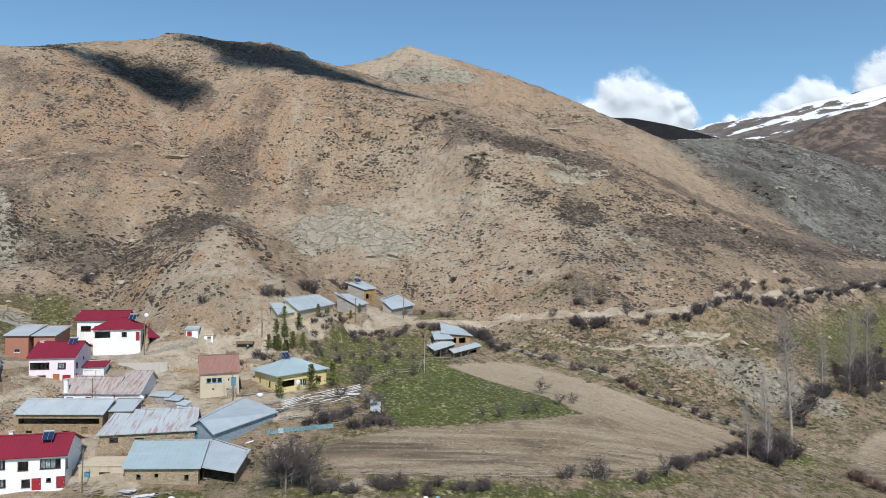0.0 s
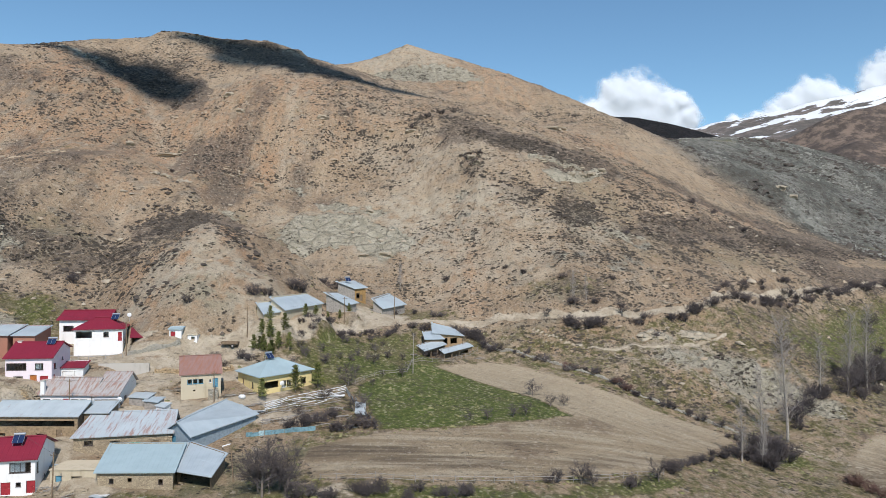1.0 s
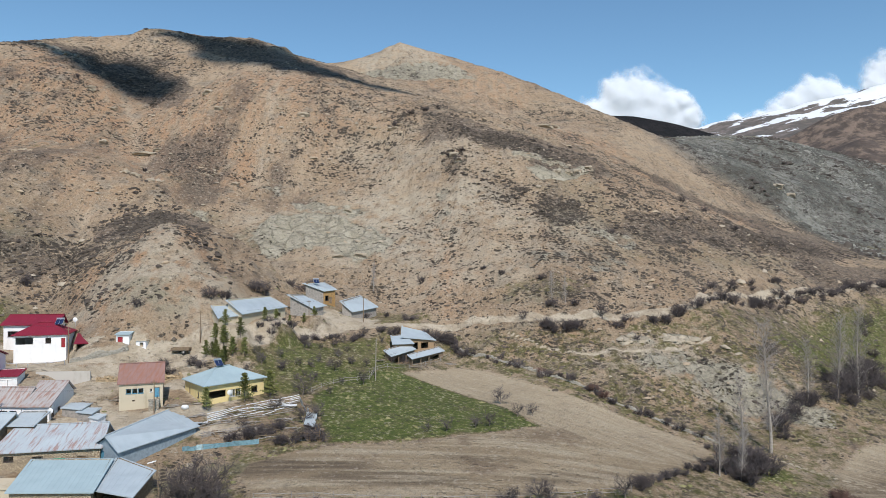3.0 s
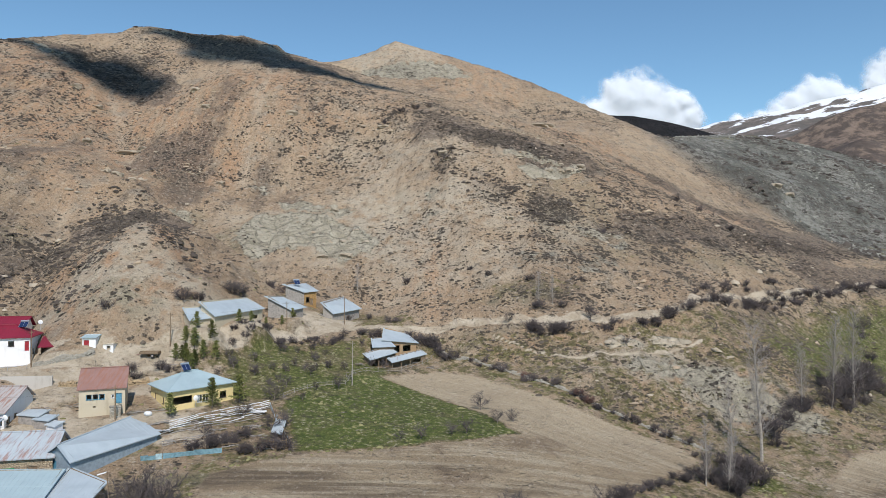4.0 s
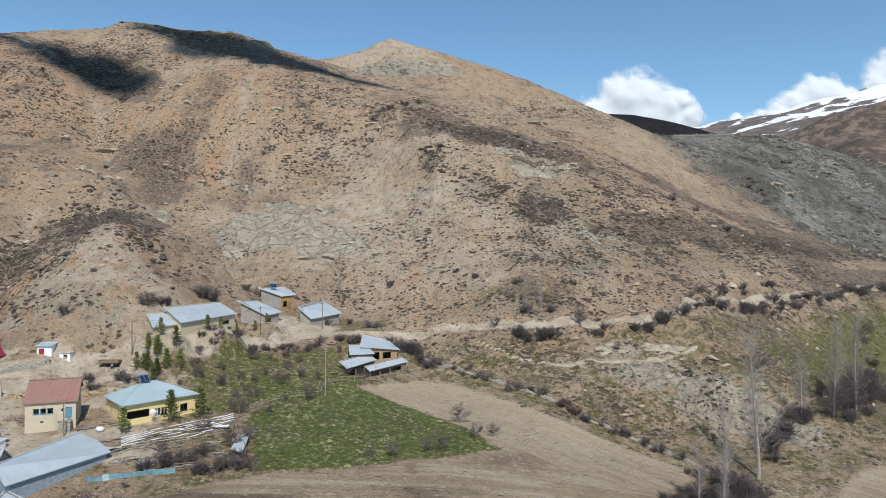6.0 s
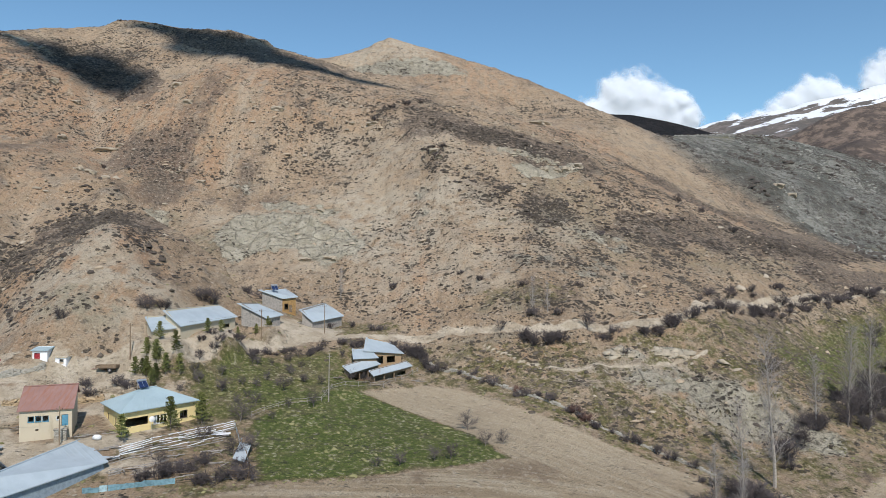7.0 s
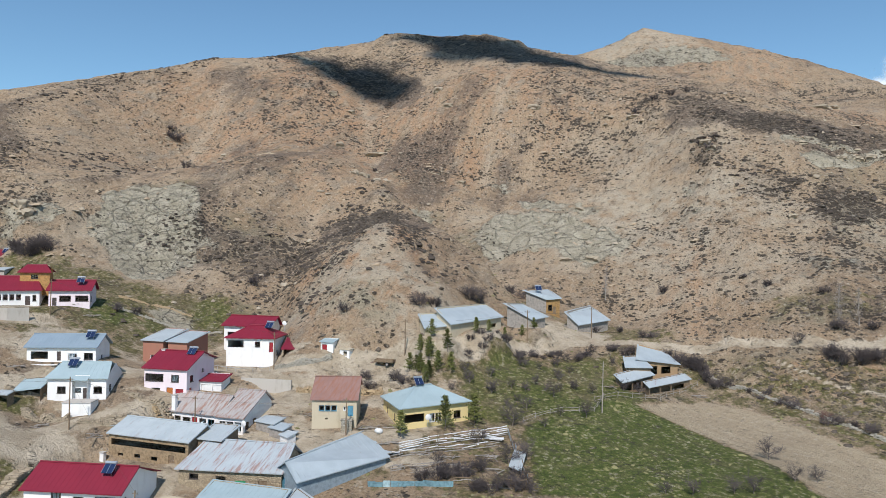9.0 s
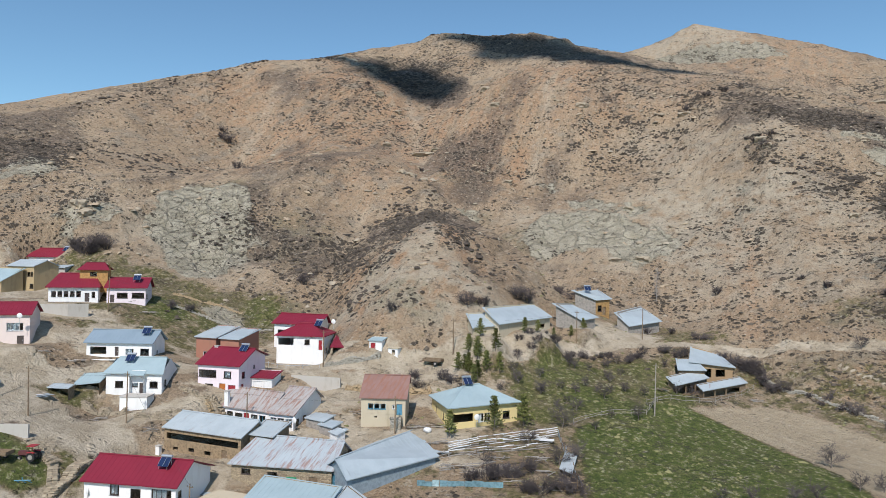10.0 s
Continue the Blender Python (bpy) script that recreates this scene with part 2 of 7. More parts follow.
    col = k.mix(k.math('MULTIPLY', rough, k.step(k.noise(p, 0.5, 8, 0.78), 0.475, 0.37, (0.0, 0.72))), col, (0.06, 0.05, 0.04))
    col = k.mix(k.step(fine, 0.54, 0.68, (0.0, 0.4)), col, (0.56, 0.49, 0.40))
    relief = k.math('ADD', k.math('MULTIPLY', fine, 0.8), k.math('MULTIPLY', grit, 0.5))
    relief = k.math('ADD', relief, k.math('MULTIPLY', tufts, 0.6))
    relief = k.math('ADD', relief, k.math('MULTIPLY', k.math('MULTIPLY', rocky, k.step(crack, 0, 0.06)), 0.6))
    return k.done(col, 0.95, 0.0, k.bump(relief, 1.0, 0.9))


GROUND = make_ground()


# ---------------------------------------------------------------- the lie of the land
# Landforms as short lines of (east, north, height); a thin plate is stretched over them.
VILLAGE = [(-87, 178, -23.6), (-75, 177, -23.8), (-83, 157, -27.4), (-54, 160, -31.4), (-38, 160, -31.8), (-31, 167, -32.0), (-25, 174, -31.6), (-68, 150, -32.6), (-72, 139, -35.2),
           (-66, 135, -37.6), (-46, 139, -37.4), (-36, 150, -35.3), (-50, 125, -40.6), (-36, 127, -40.8), (-66, 121, -41.2), (-80, 117, -41.0), (-118, 149, -21.8), (-104, 155.5, -22.0), (-105, 144, -28.2), (-95, 148.6, -28.2),
           (-126, 146, -19.2), (-120, 134, -23.2), (-101, 141, -31.2), (-93, 139.5, -30.9), (-88, 147, -29.6), (-150, 161, -12.2), (-132, 181, -12.3), (-180, 180, -5.6), (-93, 120, -33.0), (-84, 137, -35.9), (-55, 186, -23.0),
           (-90, 192, -22.6), (-103, 191, -22.4), (-97, 199, -20.5), (-155, 143, -12), (-104, 170, -24.2)]
FIELDS = [(-16, 153, -35.6), (-1, 152, -37), (14, 161, -36.4), (36, 161, -38.8), (68, 168, -44.2), (87, 180, -45.2), (90, 158, -48.5), (60, 191, -39.4),
          (49, 198, -35.4), (35, 208, -31.6), (24, 180, -35.2), (13, 185, -34.4), (-9, 184, -31.2), (0, 207, -29.4), (11, 222, -28.4), (-25, 190, -28),
          (0, 122, -41), (-25, 122, -41), (60, 135, -47), (110, 201, -39.5), (146, 262, -32), (177, 298, -20.5), (91, 203, -38.4), (76, 209, -32.6)]
ROAD_SIDE = [(-33, 213, -19.2), (-18, 226, -20.0), (-4, 229, -20.6), (16, 235, -21.2), (31, 234, -20.0), (63, 233.5, -17.8), (82, 237, -16.0), (93, 243, -13.8),
             (142, 286, -12.6), (173, 309, -11), (230, 350, -9), (66, 223, -24), (82, 226, -22.8), (34, 218, -28), (-45, 192, -19.2), (-25, 240, -15.5), (-14, 241, -19.6), (-20, 244, -17.6), (-9, 247, -18.6), (-104.5, 129, -28.9), (-85, 131, -35.6)]
FACE = [(4, 263, -5), (27, 258, -7.5), (51, 257, -3), (71, 246, -12), (79, 283, 4.4), (133, 318, 5.8), (112, 339, 26.6), (96, 351, 38.5), (63, 330, 36), (50, 297, 16.7),
        (29, 290, 12.2), (18, 325, 40.6), (-1, 314, 22.4), (-15, 279, -0.7), (-29, 305, 13), (-32, 316, 19.3), (-64, 302, 15), (-57, 269, 2.2), (-42, 354, 44.3),
        (-20, 372, 67.5), (-62, 370, 71), (-89, 333, 37), (-97, 304, 24.5), (-114, 296, 33)]
SPURS = [(-137, 343, 50), (-141, 308, 44.5), (-100, 253, 8.6), (-70, 228, 7.9), (-66, 209, -2), (-72, 207, -2.5), (-51, 205, -8), (-64, 192, -12), (-73, 194, -12.6),
         (-111, 223, -6), (-125, 250, 10.6), (-146, 275, 35), (-130, 275, 25.5), (-108, 379, 85), (-124, 386, 84.7), (-154, 393, 83.4), (-180, 370, 86), (-173, 383, 90.6),
         (-146, 218, -1.8), (-181, 203, 13), (-202, 295, 38.5), (-224, 322, 60)]
CREST = [(-202, 438, 123), (-183, 486, 152), (-152, 492, 148.5), (-121, 501, 149), (-107, 494, 141), (-69, 472, 125), (-38, 442, 105), (6, 385, 78.5), (-253, 479, 142), (-256, 441, 131), (-270, 394, 118), (-265, 335, 94), (-278, 297, 80), (-283, 268, 69), (-310, 200, 50),
         (-220, 560, 120), (-330, 430, 80), (-420, 300, 40)]
FAR_PEAK = [(-41, 729, 212), (-78, 673, 170), (-122, 696, 188), (28, 712, 195), (78, 664, 161), (120, 607, 125), (112, 550, 99), (84, 580, 108), (204, 509, 49), (132, 390, 31),
            (259, 552, 53), (276, 532, 26), (307, 555, 32), (204, 658, 104), (-110, 580, 150), (363, 822, 138), (585, 920, 100), (250, 430, 2), (330, 480, 0), (120, 860, 140), (-80, 850, 150)]
OUTSIDE = [(0, 60, -50), (0, -120, -62), (200, 60, -60), (-200, 40, -32), (250, 200, -48), (-300, 100, 20), (350, 350, -22), (500, 600, 20), (-450, 600, 90), (400, 0, -60), (-400, -150, -20)]
KNOTS = np.array(VILLAGE + FIELDS + ROAD_SIDE + FACE + SPURS + CREST + FAR_PEAK + OUTSIDE, dtype=float)


def plate(d2):
    return d2 * np.log(d2 + 1e-9) * 0.5


def stretch(knots, soft):
    p = knots[:, :2] / 100.0
    n = len(p)
    k = plate(((p[:, None, :] - p[None, :, :]) ** 2).sum(2)) + soft * np.eye(n)
    q = np.hstack([np.ones((n, 1)), p])
    m = np.zeros((n + 3, n + 3))
    m[:n, :n], m[:n, n:], m[n:, :n] = k, q, q.T
    return np.linalg.solve(m, np.concatenate([knots[:, 2], np.zeros(3)]))


PLATE = stretch(KNOTS, 0.0006)


def land(x, y):
    """Smooth height of the land at arrays x, y."""
    x, y = np.asarray(x, float), np.asarray(y, float)
    cx, cy = np.clip(x, -520, 700), np.clip(y, -200, 980)
    out = np.full(cx.shape, PLATE[-3]) + PLATE[-2] * cx / 100 + PLATE[-1] * cy / 100
    for w, (kx, ky, kz) in zip(PLATE, KNOTS):
        out += w * plate(((cx - kx) / 100) ** 2 + ((cy - ky) / 100) ** 2)
    away = np.hypot(x - cx, y - cy)
    return out - np.minimum(away * 0.12, 160)


# ---------------------------------------------------------------- ground sheet
MEADOW = [(-19, 177), (-13, 186), (-6, 200), (0, 201), (10, 195), (18, 188), (26, 180), (33, 170), (26, 165), (8, 157), (-10, 152), (-13, 160)]
FIELD = [(0, 201), (8, 207), (14, 213), (22, 211), (39, 198.5), (55, 188.5), (70, 179), (71, 173), (60, 161), (45, 146), (23, 135), (1.5, 131), (-19, 131), (-24, 138), (-23, 142),
         (-10, 151), (8, 156.5), (26, 164.5), (33, 170), (26, 180), (18, 188), (10, 195)]
GREEN_FLAT = [(150, 285), (180, 305), (260, 345), (300, 300), (200, 240), (120, 215), (105, 235), (130, 262)]
EAST_FIELD = [(96, 172), (112, 186), (150, 200), (190, 180), (160, 130), (100, 120), (90, 150)]
TERRACES = [(-52, 186), (-36, 194), (-28, 206), (-6, 226), (15, 231), (60, 228), (92, 238), (150, 284), (260, 345), (330, 250), (140, 110), (-34, 105), (-38, 122), (-30, 140), (-24, 160), (-44, 176)]
GOAT_SLOPE = [(-150, 165), (-185, 190), (-120, 215), (-92, 205), (-100, 188), (-105, 160), (-125, 150)]
GREY_HILL = [(150, 650), (212, 520), (262, 440), (340, 440), (700, 640), (700, 1000), (200, 950)]
ROAD = [(-140, 100), (-128, 120), (-120, 134), (-117, 141), (-112, 147), (-103, 153), (-96, 163), (-91, 172), (-80, 175), (-66, 180), (-54, 187), (-47, 188.5), (-38, 196), (-28, 210), (-18, 223), (-6, 229.5), (4, 233.5), (18, 235.4), (35, 233.4), (52, 232.2),
        (69, 234.4), (81, 237), (91.4, 242), (114, 264.7), (144, 286.1), (177, 309), (230, 345), (300, 380)]
LANES = [[(-118, 138), (-110, 132), (-104.5, 129), (-99, 126.5), (-93, 125), (-87, 121), (-83, 116), (-70, 105)], [(30, 227), (39, 220), (51, 217), (73, 218.7), (90, 226)], [(86, 176), (95, 168), (110, 160), (118, 140)],
         [(-104.5, 129), (-97, 134), (-92, 141), (-86, 147), (-78, 149), (-62, 149)]]


def cell_steps(x, y, size, seed):
    """Blocks of rock: each cell of a jittered grid has a height and a tilt of its own."""
    u, v = x / size, y / size
    iu, iv = np.floor(u), np.floor(v)
    best, out = np.full(x.shape, 1e9), np.zeros(x.shape)
    for dx in (-1, 0, 1):
        for dy in (-1, 0, 1):
            cu, cv = iu + dx, iv + dy
            pu, pv = cu + 0.5 + 0.42 * lattice(cu, cv, seed), cv + 0.5 + 0.42 * lattice(cu, cv, seed + 1)
            d = (u - pu) ** 2 + (v - pv) ** 2
            h = 0.45 * lattice(cu, cv, seed + 2) + 0.7 * (u - pu) * lattice(cu, cv, seed + 3) + 0.7 * (v - pv) * lattice(cu, cv, seed + 4)
            out, best = np.where(d < best, h, out), np.minimum(best, d)
    return out


def spread(blobs, x, y, wobble=0.35, seed=40):
    """Weight of soft, ragged patches (east, north, half length, half width, turn, weight)."""
    out = np.zeros(x.shape)
    rag = wobble * fbm(x, y, 18, 4, seed)
    for bx, by, rx, ry, turn, w in blobs:
        c, s = math.cos(radians(turn)), math.sin(radians(turn))
        u, v = ((x - bx) * c + (y - by) * s) / rx, ((y - by) * c - (x - bx) * s) / ry
        out = np.maximum(out, w * smooth_step(1.25, 0.6, np.hypot(u, v) + rag))
    return out


ROCKY = [(-160, 236, 18, 12, 30, 1.0), (-42, 297, 22, 17, 10, 1.0), (-26, 292, 14, 14, -20, 0.95), (-54, 294, 10, 18, 10, 0.9), (-36, 318, 20, 6, -10, 0.6), (-92, 300, 8, 9, 0, 0.75), (-154, 226, 20, 16, 30, 1.0), (-146, 214, 12, 10, 0, 0.9), (-116, 197, 9, 6, 20, 1.0), (-100, 205, 4, 5, 0, 0.7), (10, 300, 4, 30, 5, 0.35), (-70, 335, 8, 10, 0, 0.45), (-182, 204, 12, 10, 0, 0.6), (-30, 660, 70, 26, -10, 0.8),
         (67, 223, 6, 2.2, 0, 0.8), (81, 225.5, 6, 2.5, 10, 0.8), (92, 207, 20, 9, -30, 0.7), (75, 212, 10, 4, -10, 0.5), (62, 333, 18, 5, 20, 0.7), (52, 340, 14, 3, 8, 0.9), (-215, 424, 24, 7, -25, 0.7), (-116, 196, 10, 5, 20, 0.8), (60, 262, 22, 12, 0, 0.4), (-222, 210, 10, 14, 0, 0.6), (75, 285, 10, 8, 0, 0.5)]


BROKEN = [(-215, 425, 26, 10, -25, 1.0), (-170, 300, 40, 14, 10, 0.8), (-205, 235, 26, 20, 20, 1.0), (-178, 205, 12, 14, 0, 0.9), (-85, 335, 18, 10, 0, 0.8), (-118, 305, 14, 10, 0, 0.9), (52, 336, 24, 6, 8, 1.0), (14, 326, 8, 12, 0, 1.0), (50, 285, 18, 10, 0, 0.7), (-60, 370, 20, 6, 0, 0.6), (-14, 366, 10, 4, 0, 0.9),
          (-20, 272, 16, 8, 0, 0.9), (-112, 385, 14, 10, 0, 0.7), (120, 330, 40, 8, 35, 0.7), (70, 385, 30, 6, -10, 0.7), (92, 206, 22, 9, -30, 1.0), (-30, 655, 80, 30, -10, 1.0), (60, 600, 40, 20, -40, 0.7), (-208, 360, 10, 8, 0, 0.9)]
CAP = [(-196, 478), (-106, 486), (-100, 500), (-108, 530), (-190, 540)]
# greyed growth; the patches along the crest also paint cloud shade into the soil
DUSK = [(215, 400, 60, 22, 40, 1.0), (175, 350, 50, 14, 38, 1.0), (190, 325, 40, 12, 35, 0.9), (260, 450, 50, 30, 40, 1.0), (150, 420, 60, 10, -45, 0.6), (50, 350, 46, 14, -10, 0.8), (110, 310, 40, 12, 35, 0.7), (-160, 410, 36, 16, -30, 1.0), (-215, 432, 20, 10, -10, 1.0),
        (-100, 460, 60, 26, -20, 0.8), (-105, 340, 22, 20, 0, 0.35), (-90, 262, 22, 14, 30, 0.9), (-60, 330, 16, 30, 10, 0.2), (-130, 230, 30, 14, 20, 0.5), (-250, 230, 30, 30, 20, 0.6)]
PALE = [(-66, 200, 30, 9, 8, 0.9), (-76, 214, 9, 18, -20, 0.8), (-20, 298, 52, 30, 0, 0.9), (0, 345, 40, 20, -20, 0.5), (90, 206, 26, 12, -30, 1.0), (60, 214, 20, 6, -10, 0.7), (10, 262, 30, 10, 0, 0.5), (-66, 205, 20, 8, 0, 0.6), (58, 290, 16, 12, 0, 0.9), (40, 268, 20, 12, 0, 0.6), (50, 340, 18, 4, 10, 0.8), (-215, 420, 26, 10, -20, 0.5), (-38, 300, 30, 20, 0, 0.5), (-150, 222, 30, 18, 20, 0.5), (-40, 700, 40, 30, 0, 0.8)]


def hill_mask(x, y):
    e = 4.0
    gx, gy = (land(x + e, y) - land(x - e, y)) / (2 * e), (land(x, y + e) - land(x, y - e)) / (2 * e)
    return smooth_step(0.22, 0.5, np.hypot(gx, gy))


VILLAGE_AREA = [(-205, 110), (-200, 182), (-178, 194), (-135, 188), (-108, 198), (-72, 192), (-56, 190), (-48, 202), (-34, 250), (-8, 252), (10, 240), (20, 215), (20, 100), (-205, 60)]
PADS = [(-70, 166, 4.5, -28.8), (3, 213, 7, -29.9), (4, 223, 5, -28.4), (-43, 192.5, 5, -17.1), (-35.5, 205, 6, -16.7), (-27, 221, 4, -17.2), (-127, 143, 6, -19.5), (-80, 158, 5, -27.6), (-83, 177, 8, -24.8), (-76, 136, 7, -35.6), (-83, 136, 5, -35.8), (-70, 150, 5, -33.0), (-78, 151, 5, -32.8), (-166, 168, 7, -10.4), (-170, 162, 6, -10.8), (-184, 190, 7, -5.4), (-142, 165, 6, -12.4), (-136, 171, 5, -12.6), (-58, 134, 7, -38.2), (-66, 119, 6, -41.2), (-76, 118, 5, -41.2)]


# sharp ridges and gullies: line, height at the crease, width
CREASES = [([(-103, 289), (-91, 282), (-75, 267.5), (-60, 254), (-46, 240), (-37, 231)], 5.5, 8), ([(-103, 289), (-90, 258), (-76, 236), (-68, 218)], 2.6, 9),
           ([(-92, 303), (-74, 286), (-57, 270), (-45, 254), (-37, 244)], -8.5, 8), ([(-120, 270), (-112, 248), (-106, 226), (-100, 209)], -6.0, 9), ([(-162, 388), (-143, 360), (-124, 328), (-112, 300), (-96, 303)], -3.4, 8),
           ([(-176, 262), (-160, 246), (-146, 236)], 2.4, 9), ([(-90, 460), (-86, 410), (-80, 372), (-76, 335)], -2.0, 9), ([(-20, 365), (-8, 330), (0, 295), (2, 262)], -2.2, 8), ([(12, 334), (20, 310), (26, 280), (28, 258)], 2.2, 8),
           ([(-196, 385), (-182, 350), (-166, 318)], 2.2, 9), ([(-235, 380), (-222, 340), (-205, 300), (-196, 262)], -2.4, 9)]


def settled(x, y):
    return smooth_step(-6, 8, inside(x, y, VILLAGE_AREA))


def ground_height(x, y):
    """Height of the ground with its relief."""
    x, y = np.asarray(x, float), np.asarray(y, float)
    z = land(x, y)
    hill = hill_mask(x, y) * (1 - 0.92 * settled(x, y))
    far = smooth_step(380, 600, y)
    z = z + hill * (1.5 * fbm(x, y, 26, 4, 3) + 3.2 * (0.22 - np.abs(fbm(x, y * 0.4, 13, 4, 11))) + far * 3.0 * fbm(x, y, 60, 3, 5) + 1.15 * fbm(x, y, 6, 4, 23))
    for line, high, wide in CREASES:
        z = z + high * np.exp(-line_distance(x + 2.2 * fbm(x, y, 11, 3, 29), y, line) / wide) * (1 - 0.8 * settled(x, y))
    bare = spread(ROCKY, x, y, 0.45, 41)
    z = z + bare * 1.3 * cell_steps(x + 3.5 * fbm(x, y, 14, 3, 71), (y + 6 * fbm(x, y, 14, 3, 72)) * 0.6, 6.0, 7) * hill + 0.5 * bare * cell_steps(x, y, 2.6, 9)
    z = z + spread(BROKEN, x, y, 0.8, 44) * hill * (1.5 * cell_steps(x, y, 4.5, 12) + 0.6 * cell_steps(x, y, 2.2, 14))
    for qx, qy, r, qz in PADS:
        z = z + (qz - z) * (1 - smooth_step(0.6 * r, 1.4 * r, np.hypot(x - qx, y - qy)))
    z = z + 2.6 * smooth_step(-3, 2, inside(x, y, CAP) + 2 * fbm(x, y, 12, 3, 27)) + 8 * np.exp(-np.hypot(x + 41, y - 729) / 20)
    z = z + 0.10 * fbm(x, y, 6, 3, 21)
    d = line_distance(x, y, ROAD)
    return z - 0.25 * (1 - smooth_step(1.6, 2.6, d)) + 0.3 * smooth_step(2.0, 3.0, d) * (1 - smooth_step(3.0, 5.0, d)) * hill


def height_at(x, y):
    """Height of the ground sheet between its corners."""
    x, y = np.asarray(x, float), np.asarray(y, float)
    i, j = np.clip(np.searchsorted(GX, x) - 1, 0, nx - 2), np.clip(np.searchsorted(GY, y) - 1, 0, ny - 2)
    u, v = (x - GX[i]) / (GX[i + 1] - GX[i]), (y - GY[j]) / (GY[j + 1] - GY[j])
    return (mz[j, i] * (1 - u) + mz[j, i + 1] * u) * (1 - v) + (mz[j + 1, i] * (1 - u) + mz[j + 1, i + 1] * u) * v


def axis(parts, tail, grow=1.16):
    out = [parts[0][0]]
    for a, b, step in parts:
        n = int(round((b - a) / step))
        out += [a + (b - a) * (i + 1) / n for i in range(n)]
    for sign in (-1, 1):
        step, v, more = 3.0, out[0] if sign < 0 else out[-1], []
        while abs(v) < tail:
            step *= grow
            v += sign * step
            more.append(v)
        out = more[::-1] + out if sign < 0 else out + more
    return np.array(out)


GX = axis([(-290, -190, 2.5), (-190, 190, 1.1), (190, 330, 2.5)], 4600)
GY = axis([(60, 112, 4), (112, 300, 1.0), (300, 520, 1.8), (520, 760, 4)], 4600)
mx, my = np.meshgrid(GX, GY)
mz = ground_height(mx.ravel(), my.ravel()).reshape(mx.shape)
nx, ny = len(GX), len(GY)
gverts = np.column_stack([mx.ravel(), my.ravel(), mz.ravel()])
idx = np.arange(nx * ny).reshape(ny, nx)
gfaces = np.column_stack([idx[:-1, :-1].ravel(), idx[:-1, 1:].ravel(), idx[1:, 1:].ravel(), idx[1:, :-1].ravel()])
gme = bpy.data.meshes.new("ground")
gme.vertices.add(len(gverts))
gme.vertices.foreach_set("co", gverts.ravel())
gme.loops.add(gfaces.size)
gme.loops.foreach_set("vertex_index", gfaces.ravel())
gme.polygons.add(len(gfaces))
gme.polygons.foreach_set("loop_start", np.arange(0, gfaces.size, 4))
gme.polygons.foreach_set("use_smooth", np.ones(len(gfaces), bool))
gme.update()
vx, vy, vz = gverts.T


# scrub patches; the one at (-180, 425) also darkens the ground as cloud shade
SCRUBBY = [(-92, 262, 20, 14, 30, 1.0), (-82, 245, 14, 12, 30, 0.9), (-72, 225, 18, 10, 40, 0.6), (45, 352, 34, 10, -8, 1.0), (57, 300, 13, 11, 0, 1.0), (14, 328, 6, 9, 0, 1.0), (34, 311, 11, 9, 0, 0.7), (110, 300, 40, 12, 35, 0.6), (-70, 440, 60, 26, -30, 0.4),
           (-180, 425, 34, 26, 0, 0.8), (-105, 335, 18, 18, 0, 0.4), (-112, 245, 18, 10, 20, 0.7), (55, 266, 22, 14, 0, 0.6),  (160, 345, 34, 18, 30, 0.75), (-5, 376, 14, 8, 0, 0.7), (-238, 220, 30, 20, 30, 0.7), (-135, 240, 16, 14, 0, 0.5), (100, 345, 30, 8, 30, 0.6)]
OCHRE = [(-150, 350, 90, 50, 0, 0.95), (-185, 395, 60, 26, -20, 1.0), (-215, 350, 40, 40, 20, 0.9), (-90, 400, 50, 22, 0, 0.9), (70, 480, 60, 60, -40, 0.9), (80, 430, 80, 50, -40, 0.7), (-40, 400, 60, 40, 0, 0.5), (-70, 215, 24, 10, 10, 0.8), (-62, 170, 14, 6, 0, 0.9), (-75, 200, 30, 12, 10, 1.0), (-72, 216, 22, 16, 10, 1.0), (60, 215, 30, 8, -10, 0.5), (100, 215, 30, 10, 20, 0.5), (-150, 300, 60, 40, 20, 0.6), (-80, 375, 50, 20, 0, 0.7), (8, 275, 9, 40, 5, 0.5), (100, 430, 90, 40, -40, 0.75), (30, 640, 60, 60, 0, 0.7), (45, 222, 16, 6, 0, 0.7), (120, 350, 60, 30, 30, 0.4), (-68, 205, 26, 10, 0, 0.7), (-230, 330, 50, 30, 30, 0.5)]
town = settled(vx, vy)
cov_hill = hill_mask(vx, vy) * (1 - 0.8 * town)
grey_hill = smooth_step(-25, 25, inside(vx, vy, GREY_HILL) + 20 * fbm(vx, vy, 60, 4, 43))
rock = spread(ROCKY, vx, vy, 0.45, 41)
scrub = np.maximum(spread(SCRUBBY, vx, vy, 0.5, 51), 0.5 * cov_hill * smooth_step(-0.3, 0.5, fbm(vx, vy, 40, 4, 61)))
scrub = np.maximum(scrub, np.maximum(0.35 * grey_hill, 0.55 * cov_hill) * smooth_step(0, 50, vx) * np.maximum(grey_hill, smooth_step(420, 330, vy)) * smooth_step(-0.5, 0.3, fbm(vx, vy, 30, 4, 62)))
ochre = np.clip(spread(OCHRE, vx, vy, 0.5, 71) + 0.3 * fbm(vx, vy, 50, 3, 81), 0, 1)
meadow = smooth_step(-0.6, 1.2, inside(vx, vy, MEADOW) + 0.8 * fbm(vx, vy, 5, 3, 91))
field = smooth_step(-0.4, 0.8, inside(vx, vy, FIELD) + 0.5 * fbm(vx, vy, 5, 3, 92)) * (1 - meadow)
